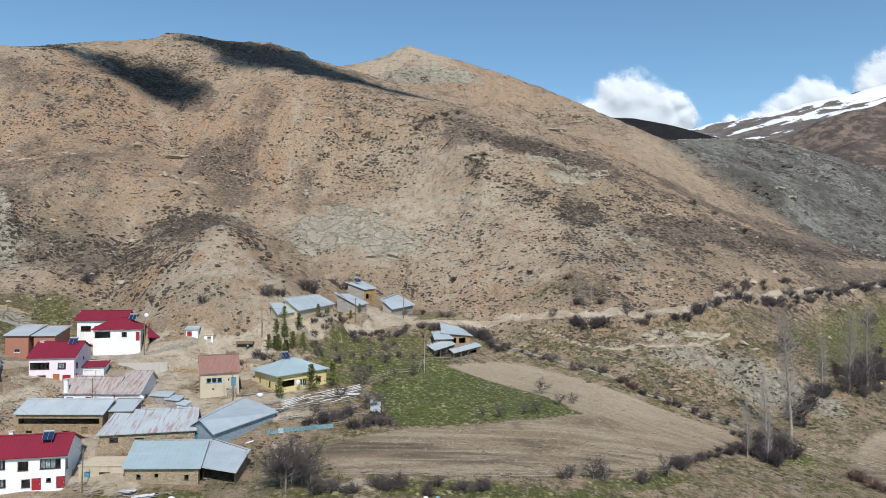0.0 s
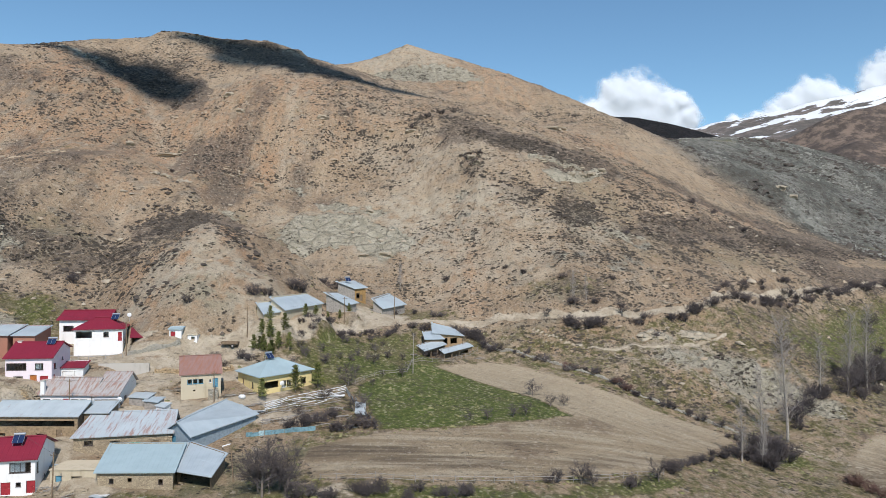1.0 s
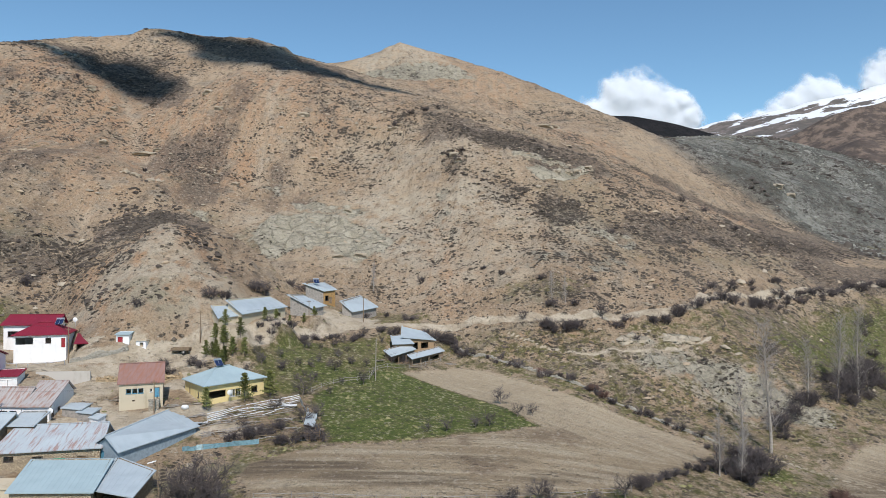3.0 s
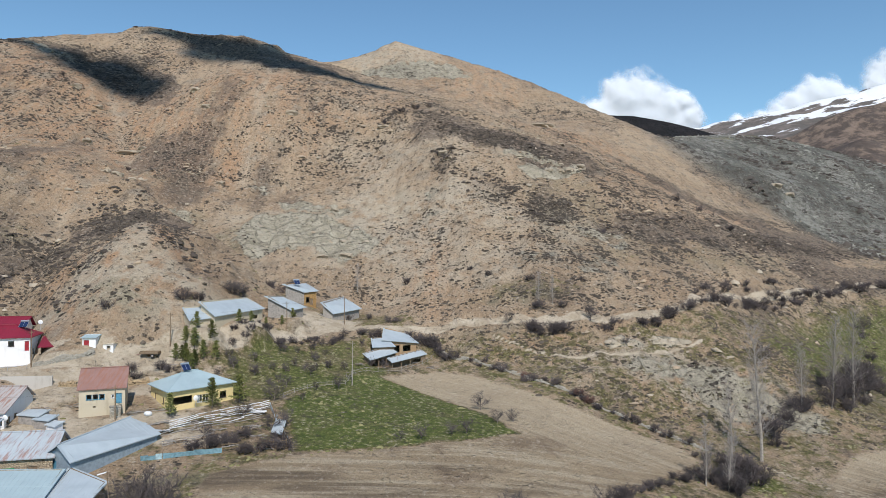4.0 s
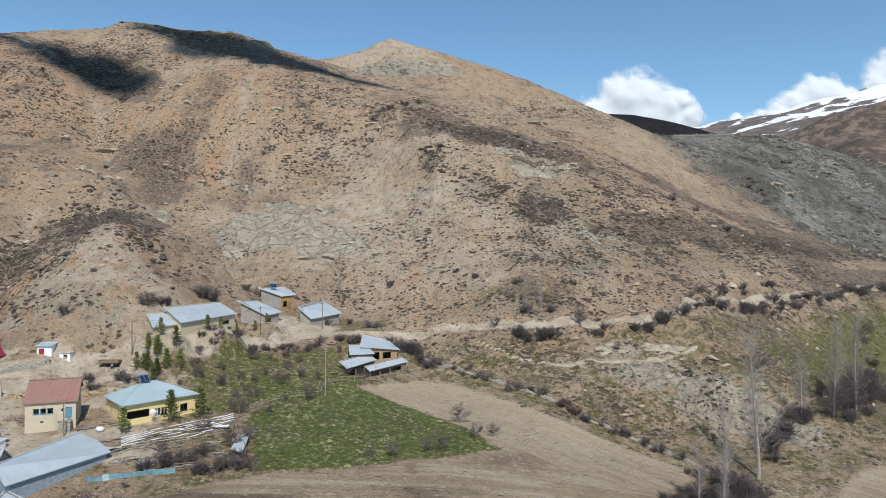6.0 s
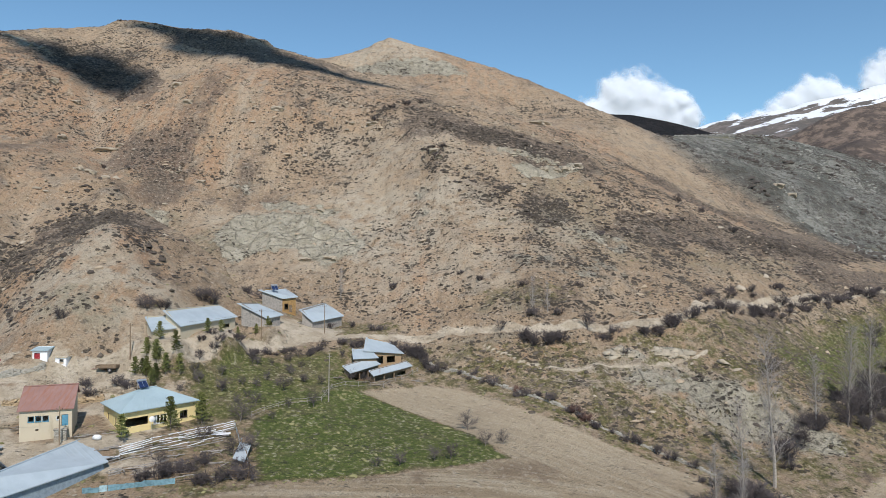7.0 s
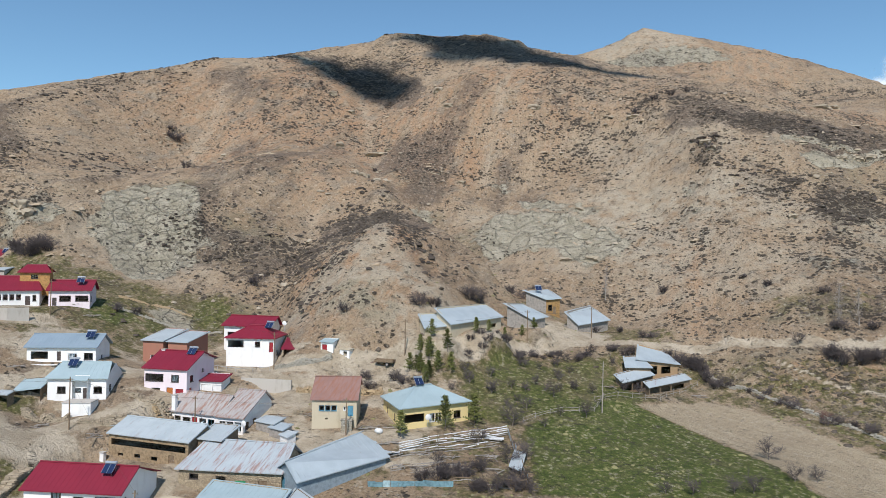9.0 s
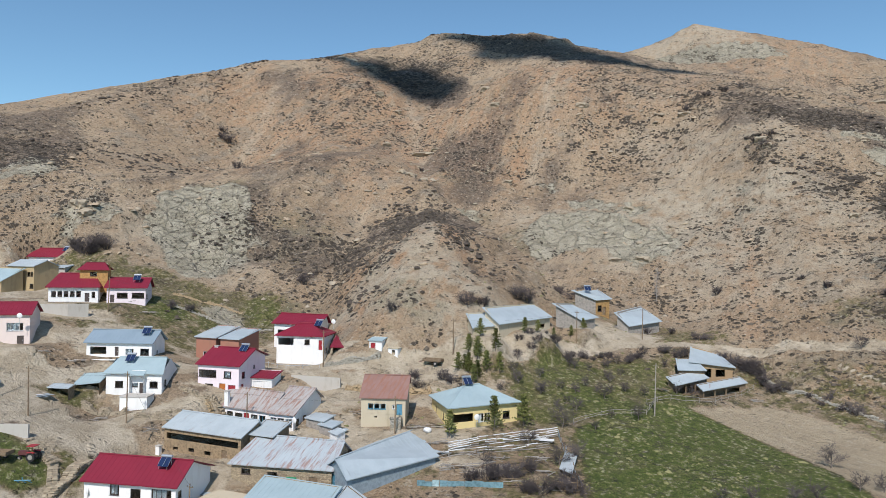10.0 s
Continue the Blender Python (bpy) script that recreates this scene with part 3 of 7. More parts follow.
field = np.maximum(field, 0.75 * smooth_step(-1, 2, inside(vx, vy, EAST_FIELD) + 2 * fbm(vx, vy, 9, 3, 93)))
green = np.maximum(meadow, 0.78 * smooth_step(-8, 10, inside(vx, vy, GREEN_FLAT) + 6 * fbm(vx, vy, 20, 3, 94)))
flat = (1 - cov_hill)
green = np.maximum(green, 0.55 * flat * (1 - field) * smooth_step(-0.35, 0.45, fbm(vx, vy, 16, 4, 95)) * smooth_step(-60, -30, vx))
green = np.maximum(green, 0.46 * smooth_step(-4, 4, inside(vx, vy, TERRACES) + 4 * fbm(vx, vy, 14, 4, 90)) * (1 - 0.75 * rock) * (1 - field))
green = np.maximum(green, 0.6 * smooth_step(-6, 6, inside(vx, vy, GOAT_SLOPE) + 6 * fbm(vx, vy, 14, 4, 89)) * (1 - 0.6 * rock))
green = np.maximum(green, 0.35 * flat * smooth_step(-0.1, 0.5, fbm(vx, vy, 9, 4, 96)) * (1 - field))
dirt = 1 - smooth_step(1.2, 2.2, line_distance(vx, vy, ROAD) + 0.25 * fbm(vx, vy, 4, 3, 97))
for lane in LANES:
    dirt = np.maximum(dirt, 0.8 * (1 - smooth_step(0.15, 0.95, line_distance(vx, vy, lane) + 0.25 * fbm(vx, vy, 4, 3, 98))))
dirt = np.maximum(dirt, 0.8 * (1 - smooth_step(4, 11, np.hypot(vx + 22, (vy - 229) * 1.3) + 2 * fbm(vx, vy, 6, 3, 99))))
for path in [[(-121, 137), (-116, 132), (-108, 130), (-101, 133), (-95, 139), (-90, 146), (-86, 152)], [(-125, 141), (-118, 139), (-113, 142), (-110.5, 148), (-104, 152.5), (-97, 158), (-93, 168)], [(-106, 123), (-104, 130), (-98, 135)], [(-94, 171), (-85, 172), (-77, 177), (-66, 179.5)],
             [(-70, 134), (-62, 131), (-56, 124)], [(-60, 156), (-50, 156), (-42, 159), (-36, 162)], [(-86, 150), (-76, 148.5), (-66, 150), (-58, 155)], [(-160, 150), (-148, 152), (-138, 158), (-130, 166)]]:
    dirt = np.maximum(dirt, 1 - smooth_step(1.2, 3.4, line_distance(vx, vy, path) + 1.0 * fbm(vx, vy, 6, 3, 86)))
dirt = np.maximum(dirt, spread([(-40, 193, 12, 4, 55, 1.0), (-32, 208, 9, 3.5, 55, 1.0), (-110, 131, 10, 6, 20, 1.0), (-94, 133, 8, 5, 30, 0.9), (-70, 165, 10, 5, 0, 0.8), (-60, 168, 8, 5, 10, 0.7), (-130, 150, 9, 5, 30, 0.9), (-52, 156, 8, 3, 10, 1.0), (-121, 138, 8, 5, 20, 1.0), (-103, 131, 9, 5, 35, 1.0), (-55, 156, 11, 4, 10, 0.8), (-80, 156, 8, 3, 0, 0.8), (-62, 172, 12, 5, 5, 0.9), (-75, 172, 8, 4, 0, 0.8), (-20, 230, 14, 7, 40, 0.9), (-66, 128, 8, 5, 0, 0.7)], vx, vy, 0.5, 87))
dirt = np.maximum(dirt, 0.72 * town * smooth_step(-0.3, 0.3, fbm(vx, vy, 7, 4, 88)) * (1 - meadow) * (1 - field) * smooth_step(-26, -40, vx + 0.4 * (vy - 180)))
dirt = dirt * (1 - 0.9 * spread([(-35, 126, 16, 10, 0, 1.0), (-24, 134, 12, 6, 0, 1.0)], vx, vy, 0.4, 83))
GRASSY = [(-93, 120, 10, 7, 10, 0.9), (-110, 140, 9, 3.5, 20, 0.75), (-86, 149.5, 6, 2.5, 10, 0.8), (-124, 184, 22, 9, 20, 0.85), (-114, 204, 12, 10, 0, 0.75), (-42, 158.5, 6, 2.5, 20, 0.8), (-28, 162, 9, 9, 30, 0.55), (-16, 190, 14, 14, 40, 0.85), (-4, 208, 8, 10, 0, 0.8), (-26, 200, 14, 8, 45, 0.8),
          (0, 125, 44, 5, 3, 0.8), (40, 138, 20, 4, 30, 0.8), (80, 168, 8, 6, 0, 0.8), (-100, 175, 8, 4, 0, 0.5), (-130, 160, 10, 6, 30, 0.5), (40, 203, 26, 1.6, -32, 0.7), (-47, 122, 12, 3, 0, 0.8), (100, 222, 14, 8, 20, 0.5), (112, 158, 26, 14, 20, 0.55), (140, 210, 30, 16, 30, 0.5), (45, 246, 16, 6, 0, 0.36)]
orchard = smooth_step(-3, 4, inside(vx, vy, [(-34, 176), (-38, 190), (-30, 205), (-8, 221), (2, 203), (-10, 186), (-20, 176)]) + 4 * fbm(vx, vy, 8, 3, 85))
green = np.maximum(green, 0.74 * orchard)
green = np.maximum(green, spread(GRASSY, vx, vy, 0.7, 84) * (1 - field) * (1 - 0.8 * dirt))
dusk, pale = spread(DUSK, vx, vy, 0.6, 55), spread(PALE, vx, vy, 0.6, 57)
MOSSY = [(-20, 141, 16, 3.5, 8, 1.0), (4, 139, 16, 2.5, 4, 0.8), (34, 146, 14, 3, 20, 0.6), (20, 150, 10, 2, 5, 0.6), (-33, 128, 16, 9, 0, 1.0), (115, 160, 30, 16, 20, 0.7), (140, 215, 34, 18, 30, 0.8), (95, 190, 12, 6, 30, 0.6), (-45, 122, 16, 4, 0, 0.7), (-112, 205, 14, 12, 20, 0.9), (-140, 196, 26, 8, 15, 0.9), (-128, 240, 12, 16, 20, 0.6), (-165, 246, 14, 6, 30, 0.7), (40, 247, 16, 6, 0, 0.8), (-66, 196, 10, 5, 0, 0.5), (-88, 300, 8, 12, 0, 0.5), (-100, 320, 20, 8, 0, 0.3), (70, 300, 20, 30, 30, 0.35), (130, 300, 30, 10, 35, 0.4), (-62, 290, 12, 14, 0, 0.6), (30, 225, 30, 6, 0, 0.3)]
PLATES = [(-152, 226, 24, 20, 30, 1.0), (-116, 196, 12, 8, 20, 0.8), (92, 207, 20, 9, -30, 0.5), (-30, 655, 80, 30, -10, 0.8)]
moss, plates = spread(MOSSY, vx, vy, 0.6, 58), spread(PLATES, vx, vy, 0.4, 59)
gully = np.zeros(vx.shape)
for line, high, wide in CREASES:
    if high < 0:
        gully = np.maximum(gully, 0.8 * np.exp(-(line_distance(vx + 2.2 * fbm(vx, vy, 11, 3, 29), vy, line) / 3.2) ** 2) * smooth_step(-0.4, 0.3, fbm(vx, vy, 24, 3, 66)))
for name, chans in (("cover_d", (moss, gully, plates)), ("cover_a", (rock, green, scrub)), ("cover_b", (dirt, field, ochre)), ("cover_c", (grey_hill, dusk, pale))):
    att = gme.attributes.new(name, 'FLOAT_COLOR', 'POINT')
    att.data.foreach_set("color", np.column_stack([*chans, np.ones(len(vx))]).astype(np.float32).ravel())
gme.materials.append(GROUND)
ground = tagged(new("ground", gme), "steep tan hillside above terraced fields and dirt road", "ground", kind="structure")


# ---------------------------------------------------------------- building kit
def wall_paint(name, color, dirt=(0.30, 0.25, 0.19), amount=0.35, rough=0.85):
    k = Nodes(name)
    p = k.where()
    stain = k.noise(k.scaled(p, (1, 1, 0.35)), 0.8, 5, 0.65)
    fine = k.noise(p, 6.0, 4, 0.6)
    col = k.mix(k.step(stain, 0.48, 0.75, (0, amount)), color, dirt)
    col = k.mix(k.step(fine, 0.55, 0.8, (0, 0.25)), col, tuple(c * 0.75 for c in color))
    return k.done(col, rough, 0.0, k.bump(fine, 0.15, 0.02))


def sheet_metal(name, color, rust=0.0, rough=0.42, metal=0.25, dull=(0.30, 0.33, 0.36)):
    k = Nodes(name)
    p = k.where()
    cloud = k.noise(p, 0.35, 4, 0.6)
    streak = k.noise(k.scaled(p, (1.9, 0.25, 0.25)), 1.1, 6, 0.7)
    col = k.mix(k.step(cloud, 0.35, 0.7, (0, 0.45)), color, dull)
    col = k.mix(k.step(k.noise(p, 3.0, 3, 0.7), 0.55, 0.8, (0, 0.3)), col, tuple(min(1, c * 1.25) for c in color))
    spots = k.step(streak, 0.66 - 0.30 * rust, 0.84 - 0.30 * rust, (0, 0.75 if rust > 0 else 0.0))
    col = k.mix(spots, col, k.mix(cloud, (0.21, 0.085, 0.06), (0.30, 0.15, 0.10)))
    ripple = k.noise(p, 1.3, 2)
    return k.done(col, k.step(spots, 0, 1, (rough, 0.9)), metal * (1 - min(rust, 0.8)), k.bump(ripple, 0.12, 0.1))


def masonry(name, light, dark, size=2.6):
    k = Nodes(name)
    p = k.scaled(k.where(), (1, 1, 1.7))
    edge = k.cells(p, size, 'DISTANCE_TO_EDGE')
    tone = k.cells(p, size, 'F1', "Color")
    s = k.n.new("ShaderNodeSeparateColor")
    k.l.new(tone, s.inputs[0])
    col = k.mix(s.outputs[0], light, dark)
    col = k.mix(k.step(k.noise(k.where(), 0.7, 5), 0.45, 0.7, (0, 0.5)), col, (0.40, 0.31, 0.20))
    col = k.mix(k.step(edge, 0.0, 0.09, (0.7, 0)), col, (0.14, 0.11, 0.08))
    return k.done(col, 0.95, 0.0, k.bump(k.step(edge, 0, 0.16), 0.8, 0.12))


def plain(name, color, rough=0.7, metal=0.0, vary=0.25):
    k = Nodes(name)
    n = k.noise(k.where(), 2.2, 5, 0.6)
    return k.done(k.mix(k.step(n, 0.35, 0.75, (0, 1)), color, tuple(c * (1 - vary) for c in color)), rough, metal, k.bump(k.noise(k.where(), 14, 3), 0.12, 0.02))


def glass_material():
    k = Nodes("window_glass")
    k.bsdf.inputs["Transmission Weight"].default_value = 1.0
    k.bsdf.inputs["IOR"].default_value = 1.45
    k.bsdf.inputs["Specular IOR Level"].default_value = 0.5
    return k.done((0.75, 0.82, 0.85), 0.03)


WHITE = wall_paint("white_render", (0.80, 0.79, 0.78), amount=0.16)
PINK = wall_paint("pale_pink_render", (0.78, 0.68, 0.72), amount=0.12)
PEACH = wall_paint("peach_render", (0.74, 0.62, 0.58), amount=0.15)
YELLOW = wall_paint("yellow_render", (0.72, 0.58, 0.29), amount=0.25)
MUD = wall_paint("mud_plaster", (0.50, 0.43, 0.32), (0.33, 0.27, 0.19), 0.6, 0.95)
TAN = wall_paint("tan_plaster", (0.44, 0.34, 0.20), (0.27, 0.20, 0.13), 0.5, 0.95)
CONCRETE = wall_paint("old_concrete", (0.47, 0.44, 0.40), (0.30, 0.26, 0.21), 0.5, 0.9)
BRICKRED = wall_paint("red_brick", (0.36, 0.17, 0.12), (0.24, 0.15, 0.11), 0.5, 0.9)
STONE = masonry("field_stone", (0.52, 0.42, 0.29), (0.34, 0.27, 0.19))
GREYSTONE = masonry("grey_stone", (0.45, 0.42, 0.36), (0.30, 0.28, 0.24), 2.2)
TIMBER = plain("weathered_timber", (0.24, 0.175, 0.115), 0.9, 0.0, 0.45)
GREYWOOD = plain("grey_wood", (0.33, 0.30, 0.27), 0.9, 0.0, 0.4)
MAROON = sheet_metal("maroon_sheet", (0.20, 0.016, 0.034), 0.0, 0.5, 0.0, (0.15, 0.013, 0.028))
ZINC = sheet_metal("zinc_sheet", (0.41, 0.465, 0.50), 0.08, 0.5, 0.2, (0.30, 0.35, 0.385))
ZINC_WORN = sheet_metal("worn_zinc_sheet", (0.41, 0.455, 0.48), 0.3, 0.55, 0.15, (0.29, 0.33, 0.36))
ZINC_PALE = sheet_metal("pale_blue_sheet", (0.34, 0.43, 0.46), 0.05, 0.55, 0.1, (0.275, 0.35, 0.38))
RUST_HALF = sheet_metal("half_rusted_sheet", (0.36, 0.34, 0.33), 0.72, 0.7, 0.1, (0.28, 0.25, 0.24))
RUST_RED = sheet_metal("red_rusted_sheet", (0.26, 0.155, 0.135), 0.7, 0.8, 0.0, (0.19, 0.105, 0.09))
FRAME_WHITE = plain("white_frame", (0.78, 0.78, 0.78), 0.5, 0.0, 0.1)
FRAME_DARK = plain("dark_frame", (0.09, 0.07, 0.065), 0.6, 0.0, 0.3)
BLUE_PAINT = plain("blue_paint", (0.10, 0.27, 0.38), 0.6, 0.0, 0.3)
RED_PAINT = plain("red_paint", (0.33, 0.03, 0.04), 0.5, 0.0, 0.3)
ORANGE_DOOR = plain("orange_wood", (0.45, 0.15, 0.04), 0.5, 0.0, 0.3)
GREEN_NET = plain("green_cloth", (0.03, 0.30, 0.14), 0.8)
TURQUOISE = plain("turquoise_sheet", (0.19, 0.33, 0.385), 0.6, 0.0, 0.5)
WHITE_SHEET = plain("white_plastic", (0.70, 0.70, 0.70), 0.6, 0.0, 0.3)
CURTAIN = plain("curtain", (0.72, 0.73, 0.75), 0.9, 0.0, 0.15)
SOLAR = plain("solar_glass", (0.02, 0.035, 0.09), 0.12, 0.0, 0.4)
STEEL = plain("galvanised_steel", (0.55, 0.57, 0.60), 0.35, 0.7, 0.2)
RUBBER = plain("rubber", (0.03, 0.03, 0.03), 0.9)
GLASS = glass_material()


def add_box(bm, lo, hi):
    v = [bm.verts.new((x, y, z)) for z in (lo[2], hi[2]) for y in (lo[1], hi[1]) for x in (lo[0], hi[0])]
    for f in ((0, 2, 3, 1), (4, 5, 7, 6), (0, 1, 5, 4), (2, 6, 7, 3), (0, 4, 6, 2), (1, 3, 7, 5)):
        bm.faces.new([v[i] for i in f])


def add_beam(bm, a, b, r, sides=4, r2=None):
    """A straight bar, round when it has many sides, from a to b; r2 is its radius at b."""
    a, b = Vector(a), Vector(b)
    way = (b - a).normalized()
    side = way.orthogonal().normalized()
    other = way.cross(side)
    r2 = r if r2 is None else r2
    rings = []
    for c, rad in ((a, r), (b, r2)):
        rings.append([bm.verts.new(c + (side * math.cos(t) + other * math.sin(t)) * rad) for t in [2 * math.pi * (i + 0.5) / sides for i in range(sides)]])
    for i in range(sides):
        j = (i + 1) % sides
        bm.faces.new((rings[0][i], rings[0][j], rings[1][j], rings[1][i]))
    bm.faces.new(rings[0][::-1])
    bm.faces.new(rings[1])


def add_slab(bm, corners, thick):
    """A plate of even thickness below the given corners."""
    top = [bm.verts.new(c) for c in corners]
    low = [bm.verts.new((c[0], c[1], c[2] - thick)) for c in corners]
    n = len(top)
    bm.faces.new(top)
    bm.faces.new(low[::-1])
    for i in range(n):
        j = (i + 1) % n
        bm.faces.new((top[j], top[i], low[i], low[j]))


def add_roof(bm, eave_l, eave_r, top_r, top_l, thick=0.10, rib=0.85):
    """One roof slope of metal sheets: a single skin with raised seams and stepped sheet laps."""
    el, er, tr, tl = (Vector(c) for c in (eave_l, eave_r, top_r, top_l))
    n = max(2, int((er - el).length / rib))
    across = []
    for i in range(n + 1):
        t, e = i / n, 0.07 / max(1.0, (er - el).length)
        across += [(max(0, t - e), 0.0), (max(0, t - e * 0.5), 0.03), (min(1, t + e * 0.5), 0.03), (min(1, t + e), 0.0)]
    m = max(1, int((tl - el).length / 5.5))
    down = []
    for j in range(m):
        down += [(j / m, 0.025), ((j + 1) / m - 0.004, 0.0)] if j else [(0.0, 0.025), (1 / m - 0.004, 0.0)]
    down.append((1.0, 0.0))
    grid = []
    for s, lap in down:
        a, b = el.lerp(tl, s), er.lerp(tr, s)
        grid.append([bm.verts.new(a.lerp(b, t) + Vector((0, 0, up + lap + 0.012 * math.sin(37 * t + 5 * s)))) for t, up in across])
    for r0, r1 in zip(grid, grid[1:]):
        for i in range(len(r0) - 1):
            bm.faces.new((r0[i], r0[i + 1], r1[i + 1], r1[i]))
    low = [bm.verts.new(v.co - Vector((0, 0, thick + 0.06))) for v in (grid[0][0], grid[0][-1], grid[-1][-1], grid[-1][0])]
    bm.faces.new(low[::-1])
    bm.faces.new([low[0], low[1]] + grid[0][::-1])
    bm.faces.new([low[2], low[3]] + grid[-1])
    bm.faces.new([low[3], low[0]] + [r[0] for r in grid])
    bm.faces.new([low[1], low[2]] + [r[-1] for r in grid][::-1])


def out_of(p, q):
    d = (Vector(q) - Vector(p)).normalized()
    return Vector((d.y, -d.x, 0))


def add_wall(bm, p, q, zg, top, holes, reveal=0.22):
    """A wall face from p to q, seen from outside from left to right, with openings that go into it. top: heights along it."""
    p, q = Vector((*p, 0)), Vector((*q, 0))
    length = (q - p).length
    d, n = (q - p).normalized(), out_of(p, q)
    low = min(z for _, z in top) - zg

    def at(u, v, depth=0.0):
        c = p + d * u - n * depth
        return (c.x, c.y, zg + v)
    us = sorted({0.0, length, *[h[0] for h in holes], *[h[0] + h[2] for h in holes]})
    vs = sorted({0.0, low, *[h[1] for h in holes], *[h[1] + h[3] for h in holes]})
    for u0, u1 in zip(us, us[1:]):
        for v0, v1 in zip(vs, vs[1:]):
            cu, cv = (u0 + u1) / 2, (v0 + v1) / 2
            if v1 > low + 1e-6 or any(h[0] < cu < h[0] + h[2] and h[1] < cv < h[1] + h[3] for h in holes):
                continue
            bm.faces.new([bm.verts.new(at(*c)) for c in ((u0, v0), (u1, v0), (u1, v1), (u0, v1))])
    upper = [(u, z - zg) for u, z in top]
    if max(v for _, v in upper) > low + 0.01:
        ring = [(0.0, low), (length, low)] + [c for c in upper[::-1] if c[1] > low + 0.005]
        if len(ring) > 2:
            bm.faces.new([bm.verts.new(at(*c)) for c in ring])
    for u, v, w, h, *_ in holes:
        ring = [(u, v), (u + w, v), (u + w, v + h), (u, v + h)]
        for a, b in zip(ring, ring[1:] + ring[:1]):
            bm.faces.new([bm.verts.new(c) for c in (at(*a), at(*a, reveal), at(*b, reveal), at(*b))])
    return at, d, n


def fill_hole(house, at, d, n, base, hole):
    """What stands in an opening: (u, v, width, height, kind)."""
    u, v, w, h, kind = hole
    if kind == "open":
        return
    deep = 0.12

    def bar(bm, u0, v0, u1, v1, d0, d1):
        c = [Vector(at(a, b, e)) - base for e in (d0, d1) for a, b in ((u0, v0), (u1, v0), (u1, v1), (u0, v1))]
        vv = [bm.verts.new(x) for x in c]
        for f in ((0, 1, 2, 3), (7, 6, 5, 4), (0, 4, 5, 1), (1, 5, 6, 2), (2, 6, 7, 3), (3, 7, 4, 0)):
            bm.faces.new([vv[i] for i in f])
    if kind.endswith("door"):
        mat = {"blue_door": BLUE_PAINT, "red_door": RED_PAINT, "orange_door": ORANGE_DOOR, "dark_door": FRAME_DARK, "white_door": FRAME_WHITE, "wood_door": TIMBER}[kind]
        bm = bmesh.new()
        bar(bm, u + 0.05, v, u + w - 0.05, v + h - 0.05, deep, deep + 0.06)
        bar(bm, u + 0.18, v + 0.15, u + w - 0.18, v + h * 0.45, deep - 0.02, deep)
        bar(bm, u + 0.18, v + h * 0.52, u + w - 0.18, v + h - 0.2, deep - 0.02, deep)
        leaf = part("door", bm, mat, house)
        bm = bmesh.new()
        bar(bm, u + w - 0.25, v + h * 0.45, u + w - 0.2, v + h * 0.53, deep - 0.06, deep - 0.02)
        part("handle", bm, STEEL, leaf)
        return
    mat = FRAME_DARK if "dark" in kind else BLUE_PAINT if "blue" in kind else FRAME_WHITE
    e = 0.09
    bm = bmesh.new()
    rings = []
    for depth in (deep - 0.03, deep + 0.04):
        for o in (0.0, e):
            rings.append([bm.verts.new(Vector(at(a, b, depth)) - base) for a, b in ((u + o, v + o), (u + w - o, v + o), (u + w - o, v + h - o), (u + o, v + h - o))])
    for i in range(4):
        j = (i + 1) % 4
        for p, q in ((0, 1), (1, 3), (3, 2), (2, 0)):
            bm.faces.new((rings[p][i], rings[p][j], rings[q][j], rings[q][i]))
    win = part("window", bm, mat, house)
    panes = max(1, round(w / 0.85))
    for i in range(1, panes):
        c = u + w * i / panes
        bm = bmesh.new()
        bar(bm, c - 0.035, v + e, c + 0.035, v + h - e, deep - 0.03, deep + 0.04)
        part("mullion", bm, mat, win)
    bm = bmesh.new()
    bar(bm, u - 0.06, v - 0.07, u + w + 0.06, v, -0.08, deep)
    part("sill", bm, mat, win)
    for i in range(panes):
        bm = bmesh.new()
        bar(bm, u + w * i / panes + 0.05, v + e, u + w * (i + 1) / panes - 0.05, v + h - e, deep + 0.0, deep + 0.012)
        part("pane", bm, GLASS, win)
    if "curtain" in kind:
        bm = bmesh.new()
        bar(bm, u + 0.1, v + 0.1, u + w * 0.72, v + h - 0.1, deep + 0.16, deep + 0.18)
        part("curtain", bm, CURTAIN, win)


def inset(quad, o):
    """The four corners moved inward by o on every side."""
    out = []
    n = len(quad)
    for i in range(n):
        a, b, c = Vector(quad[i - 1]), Vector(quad[i]), Vector(quad[(i + 1) % n])
        d1, d2 = (b - a).normalized(), (c - b).normalized()
        n1, n2 = Vector((-d1.y, d1.x)), Vector((-d2.y, d2.x))
        m = (n1 + n2) / (1 + n1.dot(n2))
        out.append(tuple(b + m * o))
    return out


